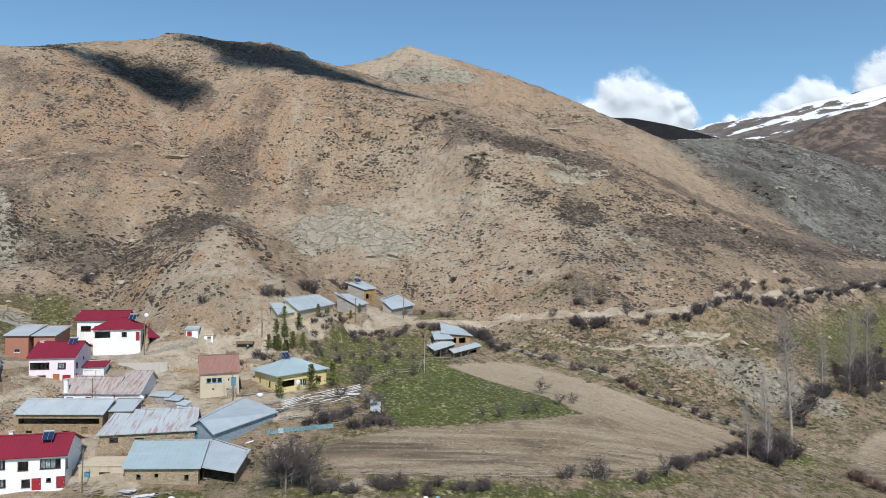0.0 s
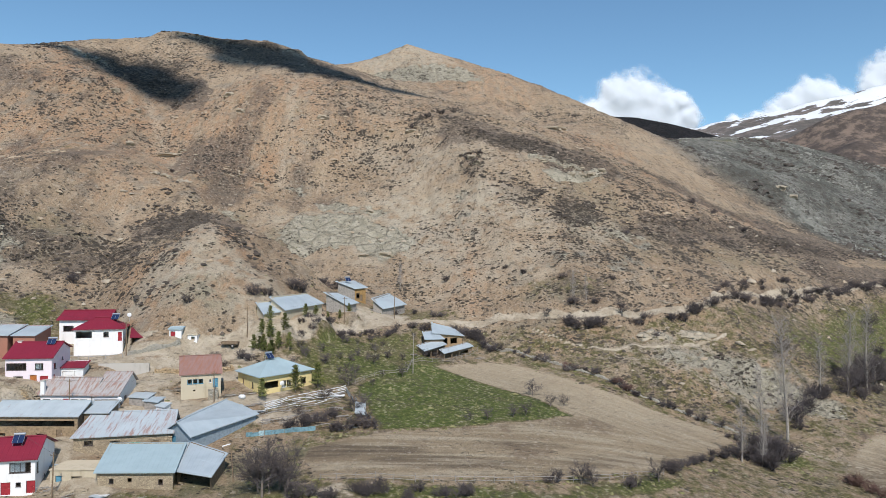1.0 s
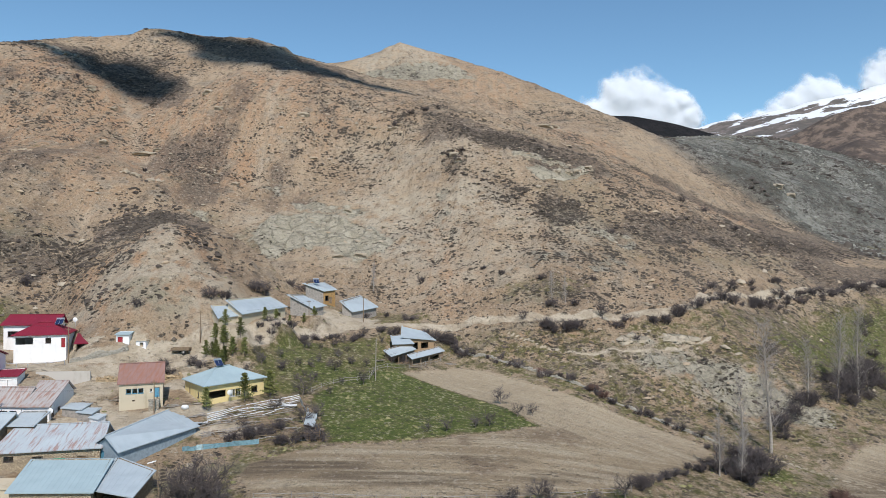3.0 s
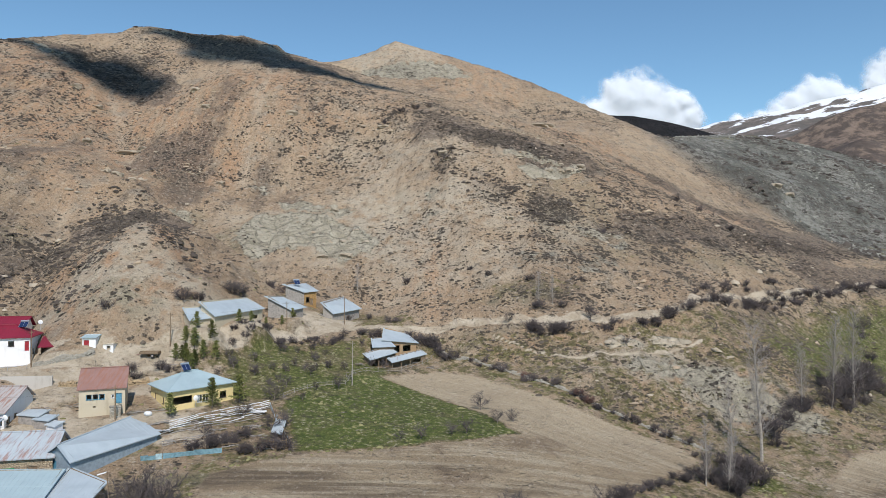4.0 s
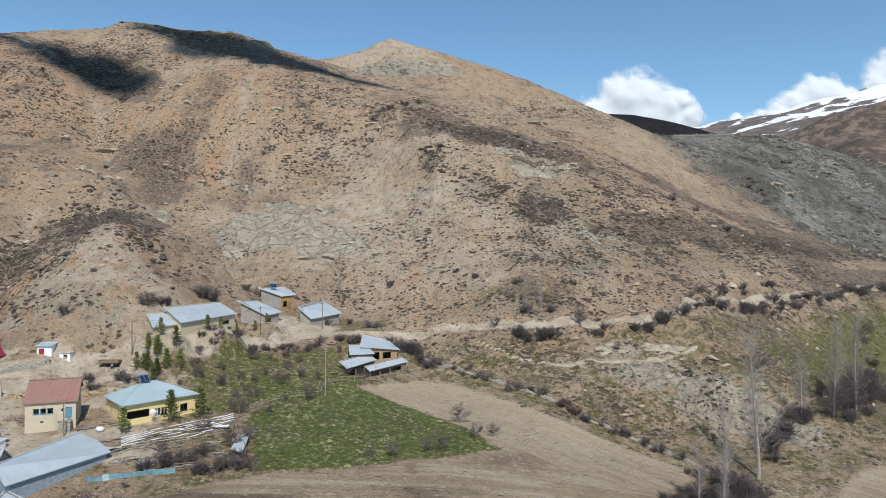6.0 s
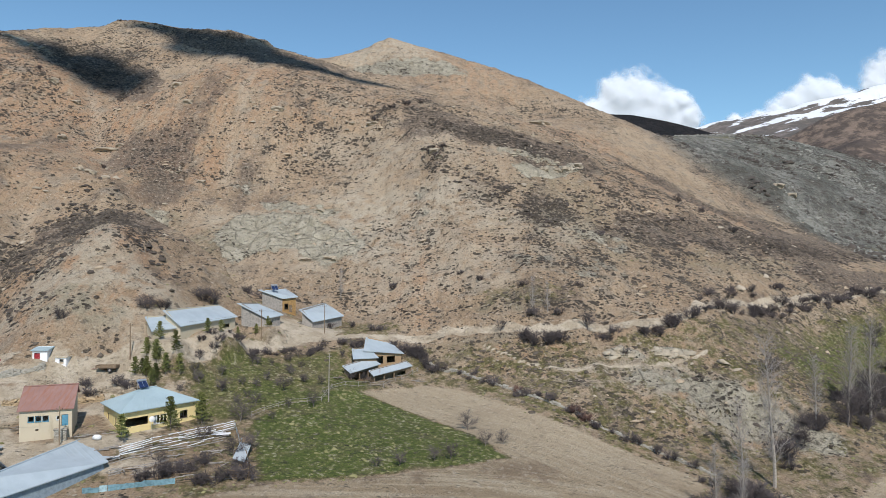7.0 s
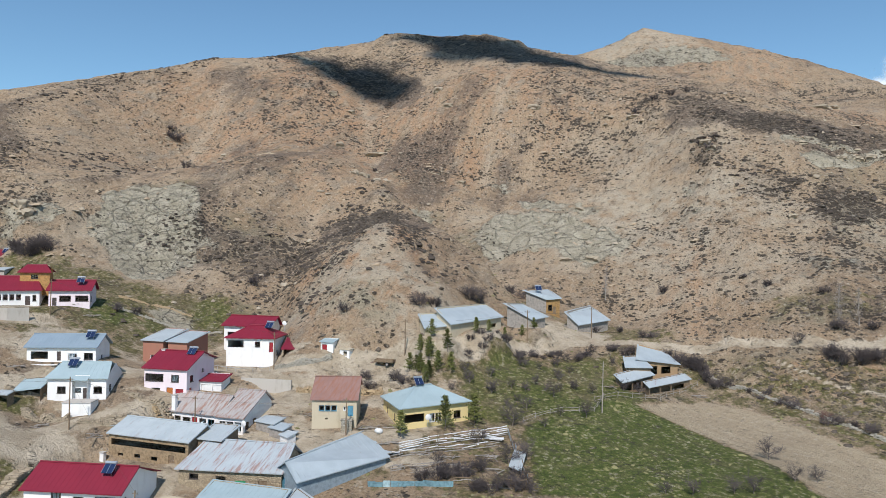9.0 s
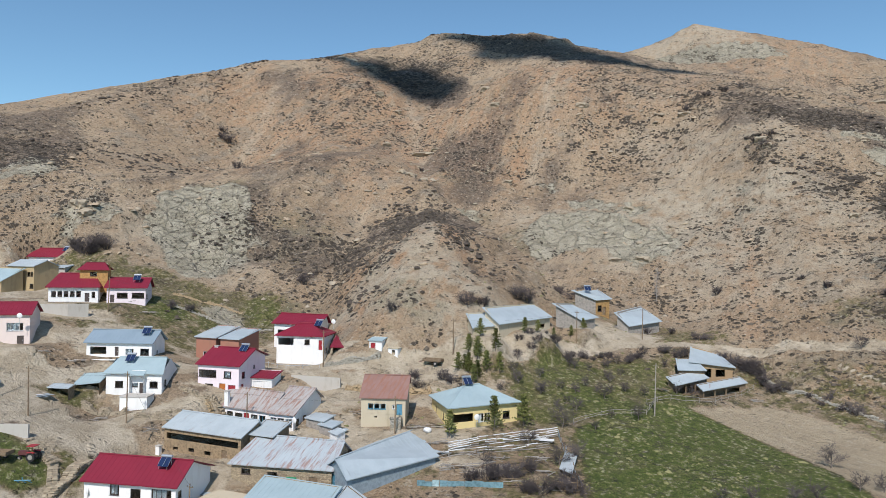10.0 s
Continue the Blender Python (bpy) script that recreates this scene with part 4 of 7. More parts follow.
def building(name, label, eaves, zs, zg, roof_mat, wall_mat, ridge=None, over=0.45, fronts=(), lefts=(), rights=(), group="", category="house", side_mat=None, open_front=False, rib=0.85, thick=0.10):
    """A house from the four corners of its eaves (front left, front right, back right, back left), their heights, the ground's height and,
    where it is no lean-to, its ridge as (left end, right end) of (x, y, z)."""
    base = Vector((sum(c[0] for c in eaves) / 4, sum(c[1] for c in eaves) / 4, zg))
    house = new(name)
    house.location = base
    tagged(house, label, category, group)
    bx, by, bz = base
    E = [Vector((x - bx, y - by, z - bz)) for (x, y), z in zip(eaves, zs)]
    W = inset([(e.x, e.y) for e in E], over)
    def slope(*corners):
        bm = bmesh.new()
        add_roof(bm, *corners, thick, rib)
        part("roof_slope", bm, roof_mat, house)

    if ridge is None:
        slope(E[0], E[1], E[2], E[3])
    else:
        r0, r1 = (Vector(r) - base for r in ridge)
        slope(E[0], E[1], r1, r0)
        slope(E[2], E[3], r0, r1)
        hip_l = min((r0 - (E[0].lerp(E[3], t / 20))).length for t in range(21)) > 2.9
        hip_r = min((r1 - (E[1].lerp(E[2], t / 20))).length for t in range(21)) > 2.9
        if hip_l:
            slope(E[3], E[0], r0, r0)
        if hip_r:
            slope(E[1], E[2], r1, r1)
        bm = bmesh.new()
        add_beam(bm, r0 + Vector((0, 0, 0.07)), r1 + Vector((0, 0, 0.07)), 0.13, 6)
        part("ridge_cap", bm, roof_mat, house)
    # height of the wall heads under the roof
    low = -thick - 0.02

    def head(c, i):
        return E[i].z + low

    done = []
    sides = [(0, 1, fronts), (1, 2, rights), (2, 3, ()), (3, 0, lefts)]
    for a, b, holes in sides:
        if open_front and a == 0:
            continue
        pa, pb = W[a], W[b]
        length = (Vector(pb) - Vector(pa)).length
        top = [(0.0, head(pa, a) + (0.15 if ridge is None else 0.0)), (length, head(pb, b) + (0.15 if ridge is None else 0.0))]
        if ridge is not None and a in (1, 3) and not (hip_r if a == 1 else hip_l):
            r = r1 if a == 1 else r0
            u = max(0.2, min(length - 0.2, (Vector((r.x, r.y)) - Vector(pa)).dot((Vector(pb) - Vector(pa)).normalized())))
            top = [top[0], (u, r.z + low), top[1]]
        bm = bmesh.new()
        info = add_wall(bm, pa, pb, -1.6, top, [(h[0], h[1] + 1.6, *h[2:]) for h in holes])
        bmesh.ops.remove_doubles(bm, verts=bm.verts, dist=0.002)
        part("wall", bm, side_mat if side_mat is not None and a in (1, 3) else wall_mat, house)
        done.append((info, [(h[0], h[1] + 1.6, *h[2:]) for h in holes]))
    for (at, d, n), holes in done:
        for h in holes:
            fill_hole(house, at, d, n, Vector((0, 0, 0)), h)
    return house


def rect(x, y, ang, w, d):
    """Front left, front right, back right, back left of a rectangle whose front runs at ang degrees."""
    c, s = math.cos(radians(ang)), math.sin(radians(ang))
    return [(x, y), (x + w * c, y + w * s), (x + w * c - d * s, y + w * s + d * c), (x - d * s, y + d * c)]


def ridge_of(quad, z, frac=0.5, hip=0.0):
    a, b, c, d = (Vector(p) for p in quad)
    l, r = a.lerp(d, frac), b.lerp(c, frac)
    way = (r - l).normalized()
    l, r = l + way * hip, r - way * hip
    return ((l.x, l.y, z), (r.x, r.y, z))


# ---------------------------------------------------------------- the village
q = rect(-88.2, 176.6, 17, 12.0, 10)
building("house", "white two-storey house with hipped maroon metal roof", q, [-18.3] * 4, -25.0, MAROON, WHITE, ridge_of(q, -15.8, 0.5, 4.5), 0.5,
         fronts=[(0.4, 4.5, 3.6, 1.6, "open"), (6.6, 4.7, 1.2, 1.2, "dark_window"), (9.9, 3.6, 0.9, 2.2, "red_door")], rights=[(2, 2.6, 1.2, 1.2, "dark_window")])
q = rect(-99.8, 190.6, 6, 13.5, 7)
building("house", "white house wing with low maroon metal roof", q, [-17.2] * 4, -22.6, MAROON, WHITE, ridge_of(q, -15.0, 0.7), 0.6, fronts=[(1, 2.4, 2.6, 1.4, "dark_window"), (4.5, 2.4, 3.0, 1.4, "open")])
building("porch", "maroon metal lean-to porch on thin posts", [(-75.6, 180.5), (-72.0, 183.5), (-74.5, 190), (-78.4, 187.5)], [-20.6, -20.8, -19.4, -18.8], -23.4, MAROON, TIMBER, None, 0.5, category="porch", open_front=True)
q = rect(-91.4, 155.2, 9, 10.2, 11.4)
pink = building("house", "pale pink two-storey house with maroon gabled roof", q, [-22.3, -22.3, -21.3, -21.3], -28.2, MAROON, PINK, ridge_of(q, -19.5, 0.55), 0.45,
                fronts=[(0.2, 3.3, 4.0, 1.5, "dark_window"), (5.9, 3.3, 1.7, 1.4, "dark_curtain_window"), (1.6, 0.7, 1.9, 1.3, "dark_window"), (4.9, 0.1, 1.4, 2.1, "orange_door"), (6.9, 0.1, 1.7, 1.9, "red_door")],
                rights=[(1.2, 3.2, 1.2, 1.3, "dark_window"), (5.6, 4.6, 0.7, 0.7, "dark_window"), (1.0, 0.1, 1.0, 2.0, "red_door"), (8, 3.0, 0.9, 0.9, "dark_window")])
q = rect(-83.0, 161.4, 12, 5.6, 4.8)
building("garage", "white garage under a maroon lean-to roof", q, [-25.2, -25.2, -24.3, -24.3], -28.2, MAROON, WHITE, None, 0.35, fronts=[(0.6, 0.1, 2.1, 2.1, "white_door"), (3.0, 0.1, 1.9, 2.1, "white_door")], category="garage")
q = rect(-106.2, 170.5, 4, 6.2, 9)
building("shed", "low brick shed with patched grey sheet roof", q, [-19.1, -19.1, -17.2, -17.2], -24.2, ZINC_WORN, BRICKRED, None, 0.4, fronts=[(2.0, 0.9, 1.4, 0.9, "white_window")], category="shed")
q = rect(-99.8, 171.3, 4, 5.8, 8.5)
building("shed", "long shed with pale grey sheet roof behind house", q, [-19.2, -19.2, -17.5, -17.5], -24.2, ZINC, BRICKRED, None, 0.4, category="shed")
q = rect(-84.2, 153.3, -2, 13.4, 8.6)
building("house", "white cottage with rust-streaked tin roof", q, [-29.6, -29.6, -29.0, -29.0], -32.7, RUST_HALF, WHITE, ridge_of(q, -26.6, 0.5), 0.4,
         fronts=[(0.6, 0.1, 0.9, 2.0, "white_door"), (2.2, 0.9, 1.5, 1.3, "dark_window"), (4.2, 0.8, 1.9, 1.3, "dark_window"), (6.4, 0.1, 1.3, 2.2, "red_door"), (8.2, 0.9, 1.6, 1.3, "dark_curtain_window"), (10.2, 0.9, 1.5, 1.3, "blue_window")])
q = rect(-70.9, 152.0, 4, 6.0, 11)
building("house", "white glazed porch house under rust-red tin roof", q, [-29.5, -29.5, -28.0, -28.0], -32.9, RUST_HALF, WHITE, ridge_of(q, -25.8, 0.72), 0.4,
         fronts=[(0.25, 1.0, 1.3, 1.6, "white_window"), (1.7, 1.0, 1.5, 1.6, "white_window"), (3.4, 0.9, 1.5, 1.7, "white_curtain_window")], rights=[(0.8, 1.1, 1.3, 1.3, "dark_window"), (3.4, 1.2, 1.3, 1.4, "dark_window")])
q = rect(-84.9, 140.3, 0.5, 17.8, 6.6)
building("barn", "long timber and stone barn with grey sheet roof", q, [-31.2] * 4, -35.6, ZINC_WORN, plain("barn_boards", (0.34, 0.25, 0.155), 0.9, 0.0, 0.5), ridge_of(q, -29.2, 0.75), 0.35,
         fronts=[(0.5, 2.4, 16.0, 1.1, "open"), (2.0, 0.5, 1.2, 0.6, "open"), (5.6, 0.6, 1.3, 0.7, "open"), (9.2, 0.5, 1.4, 0.7, "open"), (13.0, 0.2, 1.2, 1.6, "wood_door")], category="barn", side_mat=TIMBER)
q = rect(-67.8, 142.6, 4, 5.4, 6)
building("shed", "dark timber shed under end of grey roof", q, [-31.0, -31.0, -29.6, -29.6], -34.6, ZINC_WORN, TIMBER, None, 0.4, category="shed")
q = [(-66.7, 136.6), (-48.6, 140.4), (-51.4, 150.8), (-67.2, 148.6)]
building("barn", "long stone barn with rust-streaked sheet roof", q, [-34.4, -34.2, -33.8, -33.8], -38.0, sheet_metal("streaked_sheet", (0.37, 0.41, 0.44), 0.6, 0.6, 0.12, (0.28, 0.31, 0.34)), STONE,
         ((-66.0, 143.6, -31.1), (-50.2, 146.4, -31.1)), 0.45, fronts=[(1.8, 2.0, 1.6, 0.9, "dark_window"), (6.4, 1.8, 1.7, 0.9, "dark_window"), (13.6, 0.2, 1.5, 2.2, "wood_door")], category="barn")
q = [(-44.6, 137.8), (-35.6, 152.6), (-50.5, 164.5), (-51.0, 141.6)]
building("barn", "wide grey sheet-metal barn with low gable", q, [-34.4, -33.2, -33.2, -34.0], -37.2, ZINC, plain("blue_grey_cladding", (0.27, 0.33, 0.38), 0.6, 0.1, 0.3), ((-47.9, 139.7, -32.0), (-44.6, 161.6, -31.7)), 0.5,
         lefts=[(1.0, 0.1, 1.4, 2.2, "blue_door")], category="barn")
q = [(-56.7, 125.7), (-42.8, 126.1), (-45.0, 137.4), (-59.2, 136.8)]
building("barn", "field-stone barn with plain blue-grey sheet roof", q, [-37.4, -37.4, -35.2, -35.2], -41.0, ZINC_PALE, STONE, None, 0.5,
         fronts=[(2.0, 1.6, 0.8, 0.8, "dark_window"), (5.2, 1.8, 0.7, 0.7, "open"), (10.4, 1.4, 0.8, 0.9, "dark_window")], category="barn")
q = [(-43.6, 127.6), (-36.6, 126.2), (-36.2, 134.0), (-45.6, 139.6)]
building("shed", "open-fronted animal shed with grey sheet roof", q, [-37.6, -38.2, -36.2, -35.4], -41.0, ZINC, TIMBER, None, 0.5, category="shed", open_front=True)
q = rect(-81.4, 120.6, 13, 16.4, 11)
front = building("house", "white two-storey house with maroon sheet roof", q, [-34.8, -34.7, -34.4, -34.4], -41.0, MAROON, WHITE, ridge_of(q, -31.9, 0.42), 0.5,
                 fronts=[(4.4, 4.3, 1.6, 1.6, "dark_curtain_window"), (7.9, 3.9, 1.7, 1.6, "dark_window"), (11.4, 4.0, 3.3, 1.7, "dark_curtain_window"), (4.4, 1.2, 1.7, 1.4, "dark_curtain_window"), (8.5, 1.0, 1.4, 1.4, "dark_window"),
                         (10.1, 0.4, 1.5, 2.1, "red_door"), (12.4, 1.7, 0.8, 0.7, "dark_window"), (14.0, 0.5, 1.4, 2.1, "red_door")], rights=[(0.7, 3.6, 1.0, 1.8, "dark_window"), (4.5, 1.2, 0.6, 1.2, "dark_window")])
q = rect(-54.6, 158.2, 21, 9.0, 7.6)
building("house", "mud-plastered house with rusted red tin roof", q, [-26.2, -26.2, -24.6, -24.6], -31.5, RUST_RED, MUD, ridge_of(q, -22.9, 0.78), 0.35,
         fronts=[(1.3, 3.2, 1.0, 1.0, "blue_window"), (2.45, 3.2, 1.0, 1.0, "blue_window"), (3.6, 3.2, 1.0, 1.0, "blue_window"), (6.6, 2.2, 1.1, 2.0, "blue_door"), (5.8, 3.3, 0.5, 0.7, "white_window"), (2.5, 1.6, 0.5, 0.3, "open")])
q = [(-38.2, 161.9), (-28.2, 174.4), (-37.6, 183.0), (-46.6, 171.6)]
building("house", "yellow rendered house with hipped pale metal roof", q, [-27.3] * 4, -31.7, ZINC_PALE, YELLOW, ridge_of(q, -24.6, 0.5, 6.0), 0.6,
         fronts=[(0.6, 1.5, 4.4, 1.5, "open"), (6.0, 1.2, 1.3, 1.6, "white_curtain_window"), (7.4, 1.2, 1.3, 1.6, "white_window"), (11.4, 1.4, 1.6, 1.4, "dark_window")],
         lefts=[(7.2, 1.4, 1.0, 1.3, "dark_window"), (2.2, 0.9, 1.0, 2.0, "wood_door"), (10.2, 0.1, 1.0, 2.3, "open")])
# farm buildings by the road
building("barn", "low mud barn with light grey sheet roof", [(-45.2, 191.4), (-40.4, 198.8), (-43.6, 203), (-48.4, 195.2)], [-15.6, -15.2, -12.6, -12.6], -18.6, ZINC, MUD, None, 0.4, category="barn")
building("barn", "long mud barn with light grey sheet roof", [(-40.4, 195.8), (-33.6, 216.4), (-39.6, 219.8), (-45.4, 197.8)], [-14.9, -14.3, -11.4, -11.3], -18.4, ZINC, MUD, None, 0.5, category="barn", fronts=[(15.5, 1.6, 3.0, 1.0, "open")])
building("shed", "timber shed with sloping grey sheet roof", [(-27.4, 221.4), (-24.6, 228.4), (-31.4, 226.6), (-34.2, 217.6)], [-15.2, -14.8, -11.4, -10.9], -18.6, ZINC, GREYWOOD, None, 0.5, category="shed", fronts=[(1.0, 0.4, 2.0, 2.0, "open")])
building("house", "timber-framed house with stepped grey sheet roof", [(-27.2, 238.0), (-23.4, 240.6), (-29.0, 247.5), (-33.4, 234.6)], [-10.9, -10.5, -8.2, -8.2], -15.2, ZINC, plain("ochre_boards", (0.36, 0.22, 0.09), 0.8, 0.0, 0.4), None, 0.5, fronts=[(0.6, 1.2, 1.2, 1.6, "dark_window"), (2.0, 0.3, 1.0, 2.0, "wood_door")], side_mat=GREYWOOD)
building("shed", "hayshed with pitched grey sheet roof", [(-17.6, 233.6), (-10.6, 245.2), (-17.2, 250.4), (-21.6, 233.6)], [-17.2, -16.4, -12.8, -13.7], -20.2, ZINC, GREYWOOD, None, 0.6, category="shed")
# stepped stable beside the field
building("stable", "upper stable with grey sheet roof", [(-1.4, 217.5), (8.6, 225.2), (4.6, 229.4), (-1.8, 226.2)], [-23.2, -24.9, -22.4, -20.6], -27.6, ZINC, wall_paint("ochre_mud", (0.37, 0.255, 0.15), (0.25, 0.18, 0.11), 0.5, 0.95), None, 0.5, category="stable", fronts=[(3.0, 0.5, 2.4, 2.0, "open"), (6.5, 0.6, 2.6, 1.7, "open")])
building("stable", "middle stable with grey sheet roof", [(-3.4, 212.8), (2.6, 217.2), (-0.6, 222.0), (-4.4, 217.6)], [-24.6, -24.9, -22.8, -22.6], -28.4, ZINC, TIMBER, None, 0.4, category="stable", fronts=[(0.6, 0.6, 2.2, 1.8, "open")])
building("stable", "low timber pen with grey sheet roof", [(-3.2, 206.6), (3.2, 216.4), (0.4, 218.2), (-5.6, 209.4)], [-27.2, -26.4, -25.0, -25.8], -29.6, ZINC_WORN, TIMBER, None, 0.4, category="stable", fronts=[(0.4, 0.3, 3.0, 1.8, "open"), (3.7, 0.3, 3.0, 1.8, "open"), (7.0, 0.3, 3.2, 1.8, "open")])
building("stable", "open timber pen with grey sheet roof", [(2.4, 207.4), (11.2, 219.4), (9.4, 221.6), (0.9, 209.4)], [-28.0, -27.3, -26.3, -27.0], -30.0, ZINC_WORN, TIMBER, None, 0.35, category="stable", fronts=[(0.4, 0.5, 3.4, 1.3, "open"), (4.1, 0.5, 3.4, 1.3, "open"), (7.8, 0.5, 4.4, 1.3, "open")])
# upper end of the village
q = rect(-117.0, 149.8, 24, 14.8, 8)
building("house", "low white house with blue-grey sheet roof", q, [-19.0] * 4, -23.4, sheet_metal("blue_grey_sheet", (0.235, 0.30, 0.36), 0.0, 0.55, 0.1, (0.19, 0.25, 0.30)), WHITE, ridge_of(q, -16.7, 0.55), 0.5,
         fronts=[(0.8, 1.9, 3.4, 1.6, "open"), (6.0, 1.6, 0.8, 1.9, "dark_door"), (8.2, 1.7, 1.8, 1.4, "white_curtain_window"), (11.4, 1.8, 1.8, 1.4, "dark_window")], rights=[(2.6, 1.7, 0.8, 0.8, "dark_window")])
q = rect(-104.8, 144.4, 24, 12.0, 9)
building("house", "white house with pale blue-grey sheet roof", q, [-23.7] * 4, -29.2, ZINC_PALE, WHITE, ridge_of(q, -21.2, 0.55, 1.2), 0.5,
         fronts=[(1.8, 2.6, 1.6, 1.3, "dark_window"), (5.2, 2.8, 1.1, 0.8, "dark_window"), (6.6, 1.4, 0.9, 2.2, "dark_door"), (8.6, 2.6, 1.6, 1.3, "dark_window")], rights=[(1.4, 2.6, 1.1, 1.4, "dark_window")])
building("lean_to", "timber lean-to with blue-grey sheet roof", [(-109.6, 141.6), (-104.8, 143.9), (-106.8, 148.4), (-111.6, 146.0)], [-26.0, -25.4, -24.0, -24.4], -28.4, ZINC_PALE, TIMBER, None, 0.3, category="shed", open_front=True)
q = rect(-142.6, 132.8, 40, 20, 9)
building("house", "pale peach two-storey house with maroon gable roof", q, [-13.3] * 4, -20.0, MAROON, PEACH, ridge_of(q, -10.9, 0.5), 0.5, fronts=[(14.6, 3.2, 3.2, 1.7, "white_curtain_window"), (16.6, 0.2, 1.3, 2.0, "dark_door")])
q = rect(-147.6, 163.6, 40, 12.5, 9)
building("house", "white and pink house with glazed veranda, maroon roof", q, [-8.7] * 4, -12.6, MAROON, WHITE, ridge_of(q, -5.4, 0.6, 2.0), 0.6,
         fronts=[(0.6, 1.3, 1.2, 1.6, "white_window"), (2.0, 1.3, 1.2, 1.6, "white_window"), (3.4, 1.3, 1.2, 1.6, "white_window"), (4.8, 1.3, 1.2, 1.6, "white_window"), (6.2, 1.3, 1.2, 1.6, "white_window"), (8.2, 0.2, 1.1, 2.2, "dark_door"), (9.8, 1.2, 0.8, 1.5, "dark_window")])
q = rect(-137.6, 172.2, 34, 10.5, 8)
building("house", "pale pink house wing with maroon sheet roof", q, [-8.8] * 4, -12.8, MAROON, PINK, ridge_of(q, -6.4, 0.6), 0.6,
         fronts=[(0.8, 0.2, 1.0, 2.0, "dark_door"), (2.4, 1.3, 2.6, 1.4, "dark_window"), (6.0, 1.3, 3.0, 1.4, "dark_window")], rights=[(1.0, 1.2, 1.2, 1.2, "dark_window")])
q = rect(-144.4, 170.0, 40, 7.5, 6)
building("house", "timber-clad attic storey with maroon sheet roof", q, [-4.4] * 4, -8.6, MAROON, plain("honey_boards", (0.48, 0.27, 0.10), 0.7, 0.0, 0.4), ridge_of(q, -2.6, 0.5, 1.5), 0.5, fronts=[(2.4, 2.6, 1.6, 1.0, "dark_window")])
q = rect(-172.0, 170.3, 2, 10.5, 8)
building("house", "tan plastered two-storey house with worn grey roof", q, [-3.9] * 4, -11.0, ZINC_WORN, TAN, ridge_of(q, -2.3, 0.5), 0.3, fronts=[(7.4, 4.4, 1.0, 1.2, "dark_window"), (8.6, 4.4, 0.9, 1.2, "dark_window"), (8.4, 1.2, 1.4, 1.2, "dark_window")], side_mat=TAN)
q = rect(-174.5, 162.6, 4, 10.8, 7)
building("house", "tan house under sloping blue-grey sheet roof", q, [-7.7, -7.7, -4.4, -4.4], -11.2, ZINC_PALE, TAN, None, 0.4, fronts=[(7, 1.0, 1.4, 1.2, "dark_window")])
q = rect(-190.9, 188.9, 20, 12.6, 8)
building("house", "white house with maroon sheet roof on slope", q, [-1.5] * 4, -5.8, MAROON, WHITE, ridge_of(q, 1.1, 0.5), 0.5, fronts=[(2, 1.5, 1.4, 1.3, "dark_window"), (8, 1.5, 1.4, 1.3, "dark_window")])
q = rect(-172.5, 181.0, 20, 7, 5)
building("shed", "shed with pale green sheet roof", q, [-4.4, -4.4, -3.6, -3.6], -8.0, ZINC_WORN, CONCRETE, None, 0.4, category="shed", fronts=[(2, 1.2, 1.4, 1.2, "dark_window")])


# ---------------------------------------------------------------- far mountains and clouds
def make_far(name, snow, colors):
    k = Nodes(name)
    p = k.where()
    big, mid = k.noise(p, 0.009, 7, 0.65), k.noise(p, 0.04, 8, 0.75)
    col = k.mix(k.step(mid, 0.42, 0.58), colors[0], colors[1])
    col = k.mix(k.step(big, 0.46, 0.56, (0, 0.8)), col, colors[2])
    if snow:
        height = k.n.new("ShaderNodeSeparateXYZ")
        k.l.new(p, height.inputs[0])
        drift = k.noise(k.scaled(k.scaled(p, (1, 1, 1), (0, radians(17), 0)), (0.16, 0.25, 1.5)), 0.02, 6, 0.6)
        line = k.math('ADD', k.math('MULTIPLY', height.outputs["Z"], 0.00115), k.math('MULTIPLY', k.math('SUBTRACT', drift, 0.5), 2.9))
        col = k.mix(k.step(line, snow, snow + 0.05), col, (0.80, 0.82, 0.86))
    return k.done(col, 0.95, 0.0, k.bump(mid, 0.9, 14.0))


def far_range(name, label, crest, foot_gap, foot_z, mat, rough, seed, n=90, rows=36):
    """A mountain from its crest line, sloping towards the valley and away behind."""
    cx, cy, cz = (np.array(v, float) for v in zip(*crest))
    t = np.linspace(0, len(crest) - 1, n)
    i = np.arange(len(crest))
    x, y, z = np.interp(t, i, cx), np.interp(t, i, cy), np.interp(t, i, cz)
    z = z + rough * 0.25 * fbm(x, y, 90, 4, seed)
    verts = []
    for r in range(rows + 1):
        s = r / rows * 1.35 - 0.35
        yy = y - foot_gap * s
        zz = np.where(s >= 0, z + (foot_z - z) * s ** 0.9 if s >= 0 else z, z + (foot_z - z) * (-s) * 1.6)
        zz = zz + rough * fbm(x, yy, 160, 5, seed + 3) * min(1, abs(s) * 4)
        verts += list(zip(x.tolist(), yy.tolist(), zz.tolist()))
    faces = [(r * n + c, (r + 1) * n + c, (r + 1) * n + c + 1, r * n + c + 1) for r in range(rows) for c in range(n - 1)]
    ob = raw_mesh(name, verts, faces, mat, True)
    return tagged(ob, label, "mountain", kind="structure")


